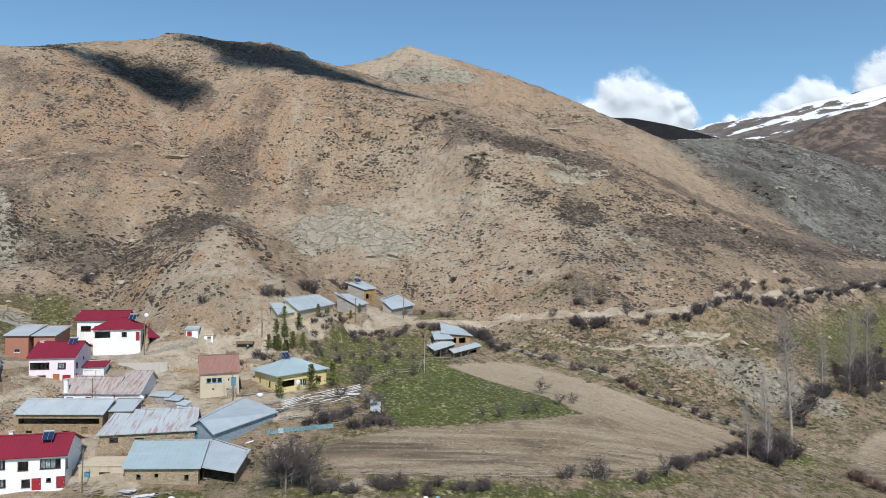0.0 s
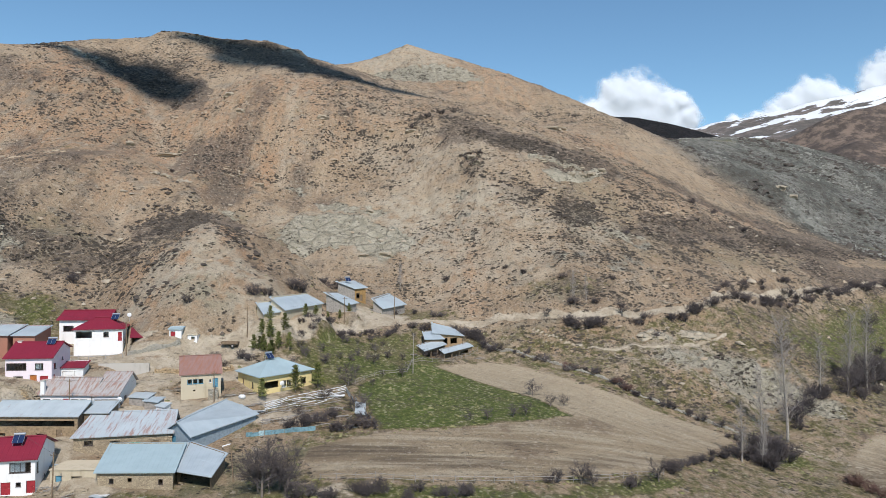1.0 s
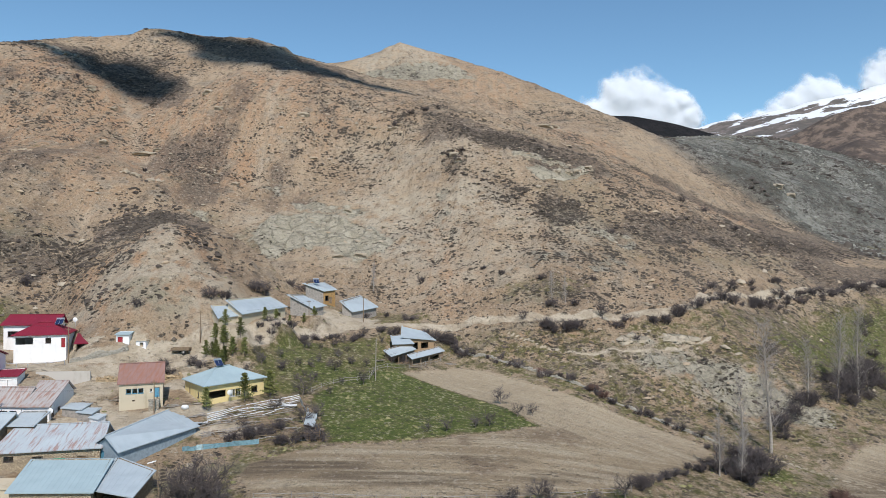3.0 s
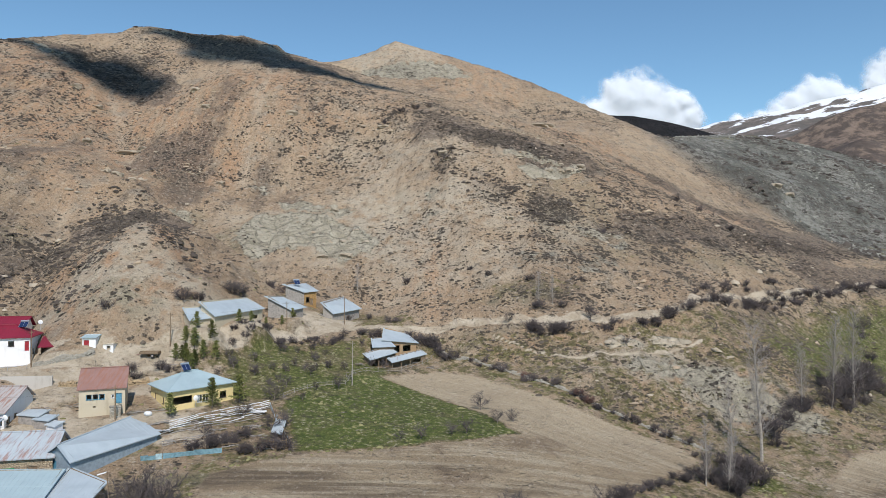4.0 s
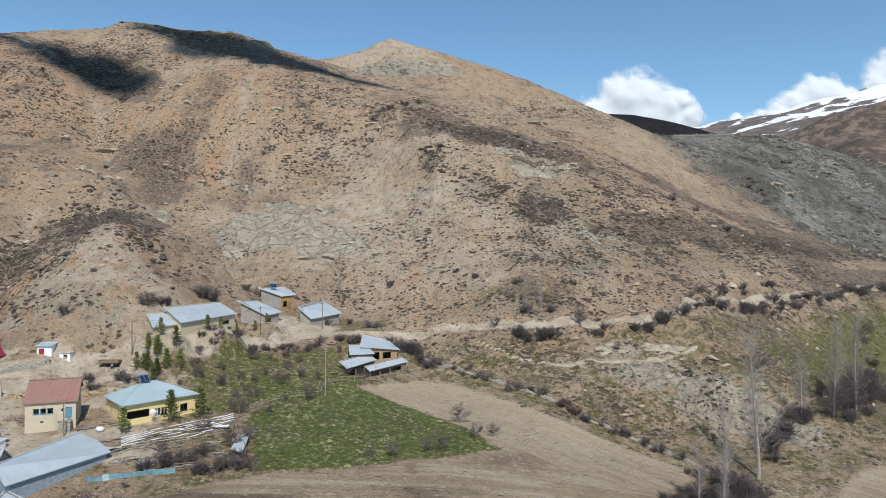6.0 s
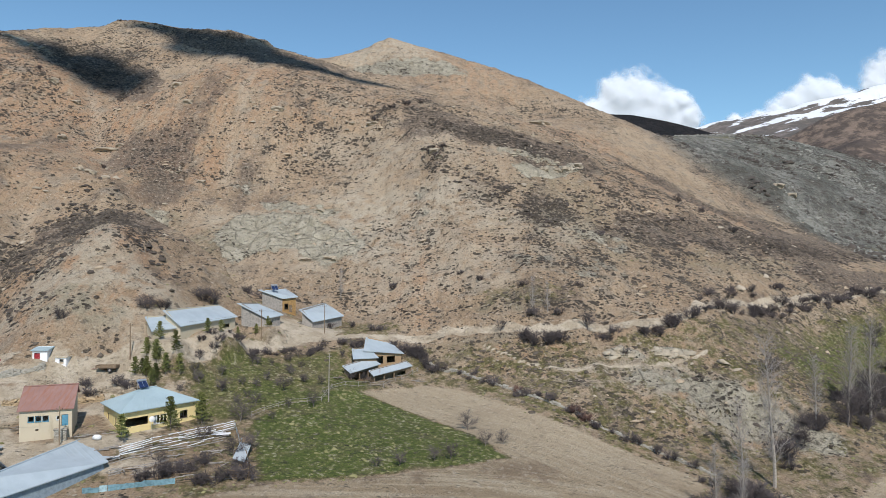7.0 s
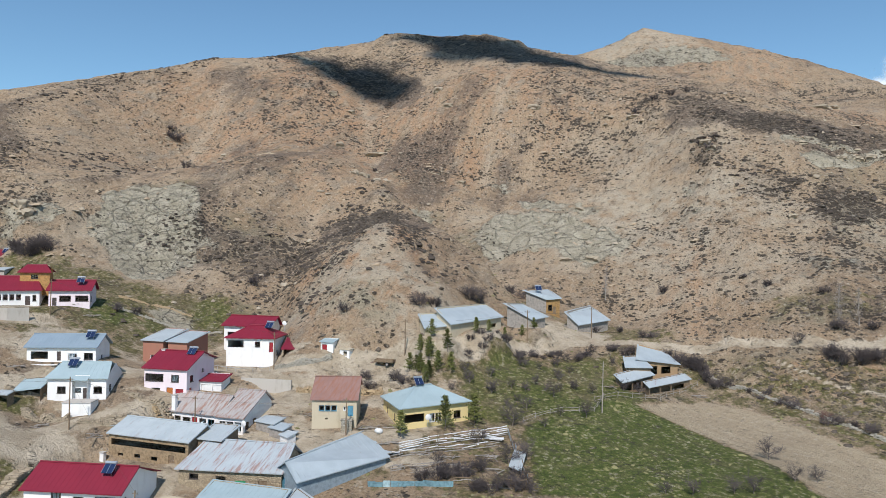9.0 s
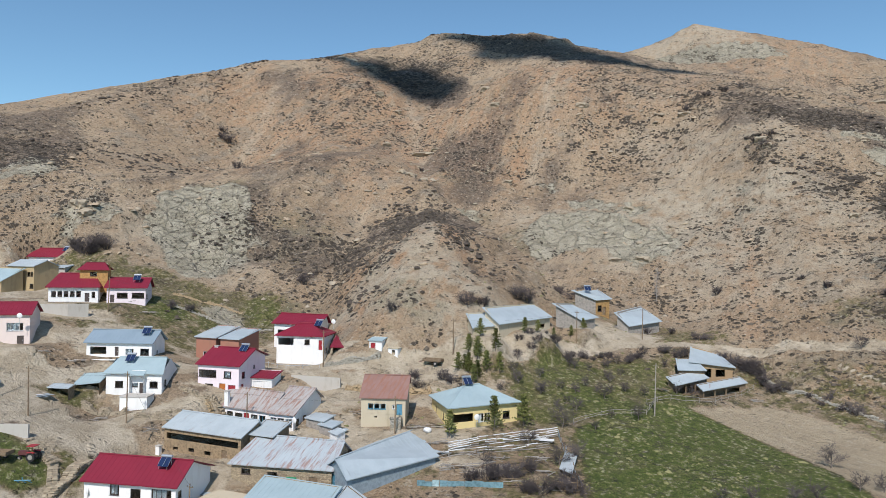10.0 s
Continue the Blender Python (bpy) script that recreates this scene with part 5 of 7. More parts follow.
BROWN_FAR = make_far("far_brown", 0, ((0.10, 0.078, 0.065), (0.25, 0.185, 0.145), (0.08, 0.065, 0.058)))
SNOW_FAR = make_far("far_snow", 0.535, ((0.13, 0.11, 0.10), (0.20, 0.17, 0.15), (0.11, 0.10, 0.09)))
# near-black colours put the cloud shadow on this ridge into its material
SHADED_FAR = make_far("cloud_shaded_ridge", 0, ((0.008, 0.007, 0.008), (0.024, 0.02, 0.02), (0.006, 0.006, 0.006)))
far_range("mountain_snow", "snow-streaked mountain beyond the valley", [(650, 2620, 470), (900, 2620, 490), (1050, 2640, 520), (1230, 2660, 560), (1420, 2680, 612), (1640, 2700, 668), (1900, 2760, 740), (2300, 2900, 840)], 900, 250, SNOW_FAR, 40, 3)
far_range("mountain_brown", "bare brown mountain across the valley", [(640, 1560, 235), (740, 1540, 262), (800, 1530, 300), (880, 1520, 332), (980, 1520, 352), (1250, 1560, 400), (1700, 1700, 420)], 520, 40, BROWN_FAR, 46, 9)
far_range("mountain_dark", "far ridge behind the hill, coloured dark as cloud shade", [(120, 1110, 235), (248, 1110, 227), (296, 1112, 224), (342, 1114, 216), (384, 1116, 205), (424, 1118, 194), (452, 1120, 191), (490, 1120, 178), (530, 1120, 120)], 300, 60, SHADED_FAR, 8, 15)


def make_cloud():
    k = Nodes("cloud")
    k.bsdf.inputs["Subsurface Weight"].default_value = 1.0
    k.bsdf.inputs["Subsurface Radius"].default_value = (1, 1, 1)
    k.bsdf.inputs["Subsurface Scale"].default_value = 90
    return k.done((0.70, 0.74, 0.80), 1.0)


def make_vapour():
    """Cloud with a ragged, thinning edge."""
    k = Nodes("vapour")
    p = k.where()
    k.bsdf.inputs["Specular IOR Level"].default_value = 0.0
    dense = k.attribute("cover_e")[0]
    edge = k.math('ADD', dense, k.math('MULTIPLY', k.math('SUBTRACT', k.noise(p, 0.016, 9, 0.68), 0.5), 0.55))
    k.put(k.bsdf.inputs["Alpha"], k.step(edge, 0.0, 0.46, (0.0, 0.96)))
    return k.done(k.mix(k.step(k.noise(p, 0.006, 6, 0.6), 0.35, 0.65), (0.585, 0.615, 0.66), (0.625, 0.65, 0.69)), 1.0)


CLOUD = make_cloud()
VAPOUR = make_vapour()


def far_cloud(label, origin, turn, puffs, seed, step=9.0):
    """A distant bank of cumulus: a bulging skin whose edge thins away. puffs: (across, height, radius) from the origin."""
    c, s_ = math.cos(radians(turn)), math.sin(radians(turn))
    u0, u1 = min(q[0] - q[2] for q in puffs) - 60, max(q[0] + q[2] for q in puffs) + 60
    z0, z1 = min(q[1] - q[2] for q in puffs) - 60, max(q[1] + q[2] for q in puffs) + 60
    us, zs = np.arange(u0, u1, step), np.arange(z0, z1, step)
    gu, gz = (v.ravel() for v in np.meshgrid(us, zs))
    wu, wz = gu + 26 * fbm(gu, gz, 90, 4, seed), gz + 26 * fbm(gu, gz, 90, 4, seed + 5)
    body = np.zeros(gu.shape)
    for pu, pz, r in puffs:
        body += np.exp(9 * np.clip(1 - np.hypot(wu - pu, wz - pz) / r, -2, 1))
    body = np.log(body + 1e-6) / 9
    dense = body + 0.16 * fbm(gu, gz, 50, 4, seed + 9)
    out = 60 * np.tanh(1.2 * np.clip(body, -0.4, 2)) + 3 * fbm(gu, gz, 80, 3, seed + 13)
    verts = np.column_stack([origin[0] + gu * c + out * s_, origin[1] + gu * s_ - out * c, gz])
    n, m = len(us), len(zs)
    keep = (dense > -0.35).reshape(m, n)
    idx = np.arange(n * m).reshape(m, n)
    some = keep[:-1, :-1] | keep[1:, :-1] | keep[:-1, 1:] | keep[1:, 1:]
    faces = np.stack([idx[:-1, :-1], idx[:-1, 1:], idx[1:, 1:], idx[1:, :-1]], -1)[some]
    ob = raw_mesh("backdrop_cloud", verts.tolist(), faces.tolist(), VAPOUR, True)
    att = ob.data.attributes.new("cover_e", 'FLOAT_COLOR', 'POINT')
    att.data.foreach_set("color", np.column_stack([dense, dense, dense, np.ones(len(dense))]).astype(np.float32).ravel())
    return tagged(ob, label, "cloud", kind="structure")


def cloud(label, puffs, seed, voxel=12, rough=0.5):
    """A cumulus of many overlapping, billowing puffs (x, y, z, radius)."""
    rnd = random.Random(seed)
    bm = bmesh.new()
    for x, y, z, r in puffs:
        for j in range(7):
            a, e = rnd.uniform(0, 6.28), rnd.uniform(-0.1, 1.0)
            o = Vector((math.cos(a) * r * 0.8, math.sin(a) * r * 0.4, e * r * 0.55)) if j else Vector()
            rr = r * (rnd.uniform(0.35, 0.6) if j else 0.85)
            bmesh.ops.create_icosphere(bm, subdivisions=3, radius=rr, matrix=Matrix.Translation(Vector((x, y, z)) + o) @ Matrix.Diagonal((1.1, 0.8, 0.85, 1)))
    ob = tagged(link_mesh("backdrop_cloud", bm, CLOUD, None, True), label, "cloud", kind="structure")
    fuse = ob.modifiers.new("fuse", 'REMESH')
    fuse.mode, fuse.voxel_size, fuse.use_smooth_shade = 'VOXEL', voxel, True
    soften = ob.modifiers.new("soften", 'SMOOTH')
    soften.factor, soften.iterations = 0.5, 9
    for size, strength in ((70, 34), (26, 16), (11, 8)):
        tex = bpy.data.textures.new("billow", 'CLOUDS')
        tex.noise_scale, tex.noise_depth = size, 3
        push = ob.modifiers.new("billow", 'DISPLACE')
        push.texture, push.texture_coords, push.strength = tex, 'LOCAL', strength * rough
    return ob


far_cloud("tall white cumulus cloud above the ridge", (0, 3570), 0, [(900, 800, 165), (840, 800, 130), (990, 790, 140), (1090, 750, 110), (1150, 770, 80), (740, 720, 120), (650, 680, 90), (1180, 700, 100), (960, 690, 220), (780, 660, 150), (1120, 660, 150)], 101)
far_cloud("white cumulus cloud behind the snowy mountain", (0, 3600), 0, [(1830, 800, 130), (1900, 790, 140), (1740, 770, 110), (1650, 720, 90), (1560, 690, 80), (1980, 760, 130), (1450, 670, 70), (1780, 690, 160), (1900, 690, 160)], 102)
far_cloud("white cumulus cloud rising over the mountain", (0, 3590), 0, [(2230, 900, 170), (2330, 940, 180), (2140, 860, 110), (2440, 930, 190), (2200, 800, 170), (2380, 800, 200), (2560, 900, 180)], 103)
far_cloud("white cumulus cloud low over the far crest", (-2890, 1900), 56, [(-190, 640, 190), (-70, 600, 130), (-330, 620, 200), (-120, 520, 200), (-260, 500, 220), (690, 610, 40), (750, 612, 34)], 104)
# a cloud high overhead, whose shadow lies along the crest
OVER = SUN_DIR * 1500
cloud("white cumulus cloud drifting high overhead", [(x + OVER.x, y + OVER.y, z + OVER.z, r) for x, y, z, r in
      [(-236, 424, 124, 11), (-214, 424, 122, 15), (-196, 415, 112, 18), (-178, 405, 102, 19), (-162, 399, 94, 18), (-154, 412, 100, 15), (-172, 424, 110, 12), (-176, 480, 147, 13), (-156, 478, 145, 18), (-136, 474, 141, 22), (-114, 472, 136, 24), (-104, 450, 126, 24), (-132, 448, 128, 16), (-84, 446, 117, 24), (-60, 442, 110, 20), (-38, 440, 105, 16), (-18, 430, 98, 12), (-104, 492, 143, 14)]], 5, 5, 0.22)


# ---------------------------------------------------------------- plants
BARK = plain("grey_bark", (0.20, 0.165, 0.14), 0.95, 0.0, 0.4)
PALE_BARK = plain("pale_bark", (0.36, 0.32, 0.28), 0.95, 0.0, 0.35)


def twig_material(name, a, b):
    k = Nodes(name)
    r = k.n.new("ShaderNodeObjectInfo").outputs["Random"]
    n = k.noise(k.where(), 0.9, 3)
    return k.done(k.mix(k.math('MULTIPLY', k.math('ADD', r, n), 0.5), a, b), 0.95)


TWIGS = twig_material("bare_twigs", (0.052, 0.043, 0.043), (0.14, 0.118, 0.116))
RED_TWIGS = twig_material("reddish_twigs", (0.11, 0.065, 0.055), (0.20, 0.12, 0.095))
PALE_TWIGS = twig_material("pale_twigs", (0.25, 0.22, 0.20), (0.36, 0.325, 0.30))
NEEDLES = twig_material("pine_needles", (0.07, 0.085, 0.026), (0.22, 0.22, 0.07))
LEAVES = twig_material("young_leaves", (0.09, 0.12, 0.03), (0.17, 0.20, 0.06))


def sprout(verts, faces, a, way, length, r, depth, rnd, fork, droop, rise):
    """A bent branch of three-sided tubes that forks on its way."""
    steps = 3 if depth else 2
    p, w = a.copy(), way.copy()
    ring = None
    for s in range(steps + 1):
        rad = r * (1 - 0.75 * s / steps)
        side = w.orthogonal().normalized()
        other = w.cross(side)
        now = [len(verts) + i for i in range(3)]
        for i in range(3):
            t = 2.094 * i
            verts.append(tuple(p + (side * math.cos(t) + other * math.sin(t)) * rad))
        if ring:
            for i in range(3):
                j = (i + 1) % 3
                faces.append((ring[i], ring[j], now[j], now[i]))
        ring = now
        if depth and s:
            for _ in range(fork):
                turn = Vector((rnd.gauss(0, 1), rnd.gauss(0, 1), rnd.gauss(0, 0.6))).normalized()
                nw = (w * 0.75 + turn * 0.75 + Vector((0, 0, rise))).normalized()
                sprout(verts, faces, p, nw, length * rnd.uniform(0.42, 0.62), r * 0.5, depth - 1, rnd, fork, droop, rise)
        w = (w + Vector((rnd.gauss(0, 0.16), rnd.gauss(0, 0.16), rnd.gauss(0, 0.1) - droop))).normalized()
        p = p + w * (length / steps)


def mesh_of(name, verts, faces, mat):
    me = bpy.data.meshes.new(name)
    me.from_pydata(verts, [], faces)
    me.materials.append(mat)
    return me


def bare_bush_mesh(seed, stems=13, size=1.6, mat=None):
    rnd = random.Random(seed)
    verts, faces = [], []
    for i in range(stems):
        a = rnd.uniform(0, 6.28)
        tilt = rnd.uniform(0.15, 1.0)
        way = Vector((math.cos(a) * tilt, math.sin(a) * tilt, 1)).normalized()
        sprout(verts, faces, Vector((math.cos(a) * 0.25 * size, math.sin(a) * 0.25 * size, -0.1)), way, size * rnd.uniform(0.7, 1.1), 0.06, 2, rnd, 3, 0.02, 0.12)
    return mesh_of("bush", verts, faces, mat or TWIGS)


def tree_meshes(seed, height, trunk_r, kind):
    """Trunk and crown of a bare tree: round (fruit tree) or tall and narrow (poplar)."""
    rnd = random.Random(seed)
    bm = bmesh.new()
    p, w, r = Vector((0, 0, -0.4)), Vector((0, 0, 1)), trunk_r
    n = 9 if kind == "poplar" else 5
    part_h = height * (0.97 if kind == "poplar" else 0.5)
    spots = []
    for i in range(n):
        q2 = p + w * ((part_h + 0.4) / n)
        r2 = trunk_r * (1 - 0.88 * (i + 1) / n) if kind == "poplar" else trunk_r * (1 - 0.5 * (i + 1) / n)
        add_beam(bm, p, q2, r, 7, r2)
        spots.append((q2, r2))
        p, r = q2, r2
        w = (w + Vector((rnd.gauss(0, 0.03 if kind == "poplar" else 0.12), rnd.gauss(0, 0.03 if kind == "poplar" else 0.12), 0))).normalized()
    bmesh.ops.remove_doubles(bm, verts=bm.verts, dist=0.002)
    trunk = bpy.data.meshes.new("trunk")
    bm.to_mesh(trunk)
    bm.free()
    verts, faces = [], []
    if kind == "poplar":
        for i in range(64):
            t = 0.14 + 0.85 * i / 64
            k = min(n - 1, int(t * n))
            c = spots[k - 1][0].lerp(spots[k][0], t * n - k) if k else spots[0][0]
            a = i * 2.4 + rnd.uniform(-0.4, 0.4)
            way = Vector((math.cos(a) * 0.85, math.sin(a) * 0.85, 1)).normalized()
            sprout(verts, faces, c, way, height * 0.16 * (1.1 - t * 0.7) * (0.5 + min(1.0, 2.4 * t) * 0.5), 0.055, 2, rnd, 2, -0.02, 0.3)
    else:
        for i in range(11):
            k = 1 + i % (n - 1)
            a = i * 2.4 + rnd.uniform(-0.4, 0.4)
            way = Vector((math.cos(a), math.sin(a), rnd.uniform(0.5, 1.4))).normalized()
            sprout(verts, faces, spots[k][0] * 0.98, way, height * rnd.uniform(0.32, 0.5), trunk_r * 0.5, 3, rnd, 2, 0.0, 0.12)
    return trunk, mesh_of("crown", verts, faces, PALE_TWIGS if kind == "poplar" else TWIGS)


def plant(name, label, meshes, x, y, scale, turn, category, mats=None, sink=0.05, z=None):
    z0 = float(height_at(x, y)) - sink if z is None else z
    if len(meshes) == 1:
        ob = new(name, meshes[0])
    else:
        ob = new(name)
        for nm, me in zip(("trunk", "crown"), meshes):
            new(nm, me).parent = ob
    ob.matrix_world = pose(x, y, z0, 0, 0, turn) @ Matrix.Diagonal((scale, scale, scale, 1))
    return tagged(ob, label, category)


BUSHES = [bare_bush_mesh(s, 14 + s % 4, 1.6) for s in range(5)]
RED_BUSHES = [bare_bush_mesh(20 + s, 14, 1.5, RED_TWIGS) for s in range(2)]
FRUIT = []
for s in range(4):
    t, c = tree_meshes(40 + s, 4.6, 0.13, "round")
    t.materials.append(BARK)
    FRUIT.append((t, c))
POPLARS = []
for s in range(3):
    t, c = tree_meshes(60 + s, 26, 0.34, "poplar")
    t.materials.append(PALE_BARK)
    POPLARS.append((t, c))


def pine_meshes(seed, height):
    """A young conifer: trunk, and tiers of drooping branches set with needles."""
    rnd = random.Random(seed)
    bm = bmesh.new()
    add_beam(bm, (0, 0, -0.3), (0, 0, height * 0.95), 0.11, 6, 0.02)
    trunk = bpy.data.meshes.new("trunk")
    bm.to_mesh(trunk)
    bm.free()
    trunk.materials.append(BARK)
    verts, faces = [], []
    for i in range(64):
        t = 0.10 + 0.90 * (i / 64) ** 0.9
        a = i * 2.4 + rnd.uniform(-0.3, 0.3)
        reach = height * 0.34 * (1.08 - t) ** 0.7 * rnd.uniform(0.4, 1.4)
        tip = Vector((math.cos(a) * reach, math.sin(a) * reach, height * t + reach * rnd.uniform(0.0, 0.5)))
        root = Vector((0, 0, height * t))
        for j in range(7):
            c = root.lerp(tip, 0.25 + 0.75 * (j + rnd.random()) / 7)
            for _ in range(2):
                d = Vector((rnd.gauss(0, 1), rnd.gauss(0, 1), rnd.gauss(0.35, 0.6))).normalized() * height * 0.075
                s = d.orthogonal().normalized() * height * 0.021
                b = len(verts)
                verts += [tuple(c - s), tuple(c + s), tuple(c + d)]
                faces.append((b, b + 1, b + 2))
    return trunk, mesh_of("crown", verts, faces, NEEDLES)


PINES = [pine_meshes(80 + s, 5.0) for s in range(3)]
rnd = random.Random(7)


def row(line, gap, jitter, low, high, label, meshes=None, name="bush", category="bush"):
    for (ax, ay), (bx, by) in zip(line, line[1:]):
        n = max(1, int(math.hypot(bx - ax, by - ay) / gap))
        for i in range(n):
            t = (i + rnd.random()) / n
            x, y = ax + (bx - ax) * t + rnd.gauss(0, jitter), ay + (by - ay) * t + rnd.gauss(0, jitter)
            plant(name, label, [rnd.choice(meshes or BUSHES)], x, y, rnd.uniform(low, high), rnd.uniform(0, 360), category)


BARE = "leafless grey-brown bush on the slope"
row([(40, 227), (47, 226.5), (52, 227.5)], 1.5, 0.9, 1.0, 1.7, "dense leafless bush below the dirt road")
row([(61, 228.5), (73, 229.5), (81, 231.5)], 2.6, 0.8, 0.7, 1.2, "leafless bush below the dirt road")
row([(82, 234), (86, 237)], 1.8, 0.6, 1.4, 2.1, "tall leafless bush beside the dirt road")
row([(91, 239), (100, 246.5), (110, 253), (128, 270), (148, 286), (172, 304), (200, 322), (240, 348)], 3.0, 1.0, 0.6, 1.7, "leafless bush lining the dirt road")
row([(95, 250), (112, 268), (140, 290)], 7, 1.5, 0.8, 1.4, "leafless bush above the dirt road")
row([(-1, 228.5), (11, 228), (18, 220.5), (29, 213.5), (35, 208.5), (48, 200.2), (59, 192), (67, 186.5), (74, 181)], 3.0, 0.8, 0.5, 1.1, "low leafless bush along the field wall")
row([(50, 199), (53, 197)], 1.2, 0.5, 0.9, 1.2, "reddish leafless bush along the field wall", RED_BUSHES)
row([(36, 209), (38, 207.5)], 1.4, 0.4, 0.8, 1.1, "reddish leafless bush along the field wall", RED_BUSHES)
row([(72, 177), (72, 171), (66, 163), (58, 157), (46, 145)], 2.4, 0.8, 0.5, 1.2, "leafless bush along the field edge")
row([(70, 158), (75, 165), (79, 173)], 1.7, 1.6, 1.2, 2.2, "leafless bush beside the stream")
row([(90, 186), (94, 191), (100, 196), (107, 200), (116, 205), (136, 225), (148, 236), (165, 250)], 2.8, 2.2, 0.8, 1.9, "leafless bush beside the stream")
row([(112, 212), (124, 222), (140, 240), (150, 252), (166, 276)], 6, 2.5, 0.8, 1.6, "leafless bush on the valley slope")
row([(88, 157), (92, 154), (97, 150)], 1.4, 0.7, 0.9, 1.3, "dark reddish thicket at the field corner", RED_BUSHES)
row([(-22, 123), (-12, 125), (-3, 124.5), (9, 126.5)], 1.9, 0.9, 0.6, 1.1, "leafless bush along the near fence")
row([(18, 131.5), (28, 134), (45, 141)], 6.5, 0.8, 0.7, 1.1, "leafless bush along the near fence")
row([(-37, 196), (-30, 205), (-22, 213), (-12, 218)], 1.5, 0.8, 0.4, 0.9, "dark leafless bush under the road bank")
row([(-8, 222), (-2, 224), (6, 229)], 1.6, 0.7, 0.6, 1.1, "leafless bush beside the stable")
row([(8, 227), (12, 228), (14, 224)], 1.3, 0.6, 1.0, 1.5, "leafless bush beside the stable")
row([(-46, 182), (-50, 181), (-54, 180)], 1.6, 0.8, 0.7, 1.1, "dark leafless bush on the bank")
row([(-14, 156), (-13, 152.5), (-20, 150)], 1.3, 0.7, 0.7, 1.2, "leafless bush along the garden fence")
row([(-30, 149), (-24, 152), (-20, 158)], 2.2, 1.0, 0.7, 1.2, "leafless bush inside the garden pen")
row([(-168, 200), (-172, 192), (-165, 196)], 1.7, 1.6, 1.1, 1.9, "purple-grey leafless thicket at the cliff foot")
for x, y, s in [(-122, 323, .8), (2.6, 261, 1.1), (30, 256, .9), (43, 250.5, .9), (-65, 191, 1.1), (-50, 200, 1.4), (-47, 202, 1.2), (-43, 217.5, 1.7), (-41, 219, 1.4), (-38, 239, 1.4), (-36, 250, 1.6), (-33, 252, 1.5), (-30, 250, 1.3),
                (44, 238, 1.0), (52, 237.5, 1.0), (-0.8, 236, 1.0), (1.5, 237, .8), (-223, 315.5, 2.0), (-226, 314, 1.6), (-229, 318, 1.3), (-175, 265, 1.4), (-112, 222, 1.5), (-124, 188, 1.0), (-127, 184, 1.1), (-183, 380, 1.0), (12, 331, 1.2),
                (15, 327, 1.3), (17, 333, 1.1), (-16, 372, 1.2), (-8, 376, 1.1), (-1, 378, 1.3), (6, 381, 1.1), (24, 262, 0.7), (60, 250, 0.8), (-14, 240, 0.9), (-8, 243, 0.8), (75, 290, 0.9), (120, 345, 1.4), (132, 350, 1.3), (140, 335, 1.2)]:
    plant("bush", BARE, [rnd.choice(BUSHES)], x, y, s, rnd.uniform(0, 360), "bush")
for x, y, s in [(24.8, 183, .95), (28.1, 174.5, .7), (31.7, 176.8, .7), (21.3, 166.2, .75), (12.3, 161.3, .6), (8.3, 160.3, .5), (18.4, 164.6, .6), (-20.5, 175.6, 1.0), (-14.7, 177.7, .6), (-12.9, 184, .6), (-8, 186, .7), (-24, 184, .6),
                (-21, 197, .7), (-16.7, 203, .7), (-26, 203, .8), (-30, 193, .8), (-33, 187, .8), (-28, 187, .8), (-35, 190, .8), (-25, 192, .7), (-22, 205, .6), (-18, 195, .6), (-13, 200, .6), (-24, 165, .8), (-28, 155, .7), (-17, 160, .9), (-15, 163, .8),
                (105, 221.5, 1.1), (59, 231.5, 1.1), (35, 232.2, .7), (45, 236.5, .8), (67, 221.5, .6), (44, 141, 1.0), (28, 134.4, 1.0), (166, 279, 1.6), (30, 134, .8), (115, 204, 1.9), (121, 209, 2.0), (126, 214, 1.9), (132, 219, 2.0), (138, 228, 1.8), (100, 195, 1.5), (94, 189, 1.4)]:
    plant("fruit_tree", "small leafless fruit tree", rnd.choice(FRUIT), x, y, s * (0.7 if -37 < x < -10 and 177 < y < 210 else 1.0) * rnd.uniform(0.9, 1.1), rnd.uniform(0, 360), "tree")
grove = random.Random(31)
for _ in range(44):
    x, y = grove.uniform(-36, 2), grove.uniform(178, 222)
    if abs((y - 178) - (x + 36) * 1.05 - 2) < 15:
        plant("fruit_tree", "small leafless fruit tree in the orchard", grove.choice(FRUIT), x, y, grove.uniform(0.4, 0.65), grove.uniform(0, 360), "tree")
for _ in range(7):
    x, y = -42 + grove.gauss(0, 3.0), 187 + grove.gauss(0, 2.2)
    plant("pine", "young green pine above the orchard", grove.choice(PINES), x, y, grove.uniform(0.5, 1.0), grove.uniform(0, 360), "tree")
for x, y, s, a in [(-27.4, 124.2, 2.0, 200), (-25.0, 126.4, 1.8, 300), (-28.6, 126.0, 1.6, 80)]:
    plant("tree", "broad dark leafless tree with many spreading limbs", FRUIT[int(a / 80) % 4], x, y, s, a, "tree")
plant("tree", "broad leafless tree with many spreading limbs", FRUIT[1], -26.5, 125.5, 1.75, 40, "tree")
plant("tree", "broad leafless tree with many spreading limbs", FRUIT[2], -23.0, 123.5, 1.4, 140, "tree")
for x, y, s, i in [(86.5, 179, 1.18, 0), (78.5, 175, 0.72, 1), (107, 203, 0.66, 2), (118, 209, 0.86, 1), (124.5, 211, 0.98, 0), (44.5, 238, 0.42, 2), (49, 239, 0.36, 1), (68, 161, 0.5, 2), (-14, 260, 0.4, 1), (72, 160, 0.45, 0)]:
    plant("poplar", "tall bare poplar with pale upright twigs", POPLARS[i], x, y, s, rnd.uniform(0, 360), "tree")
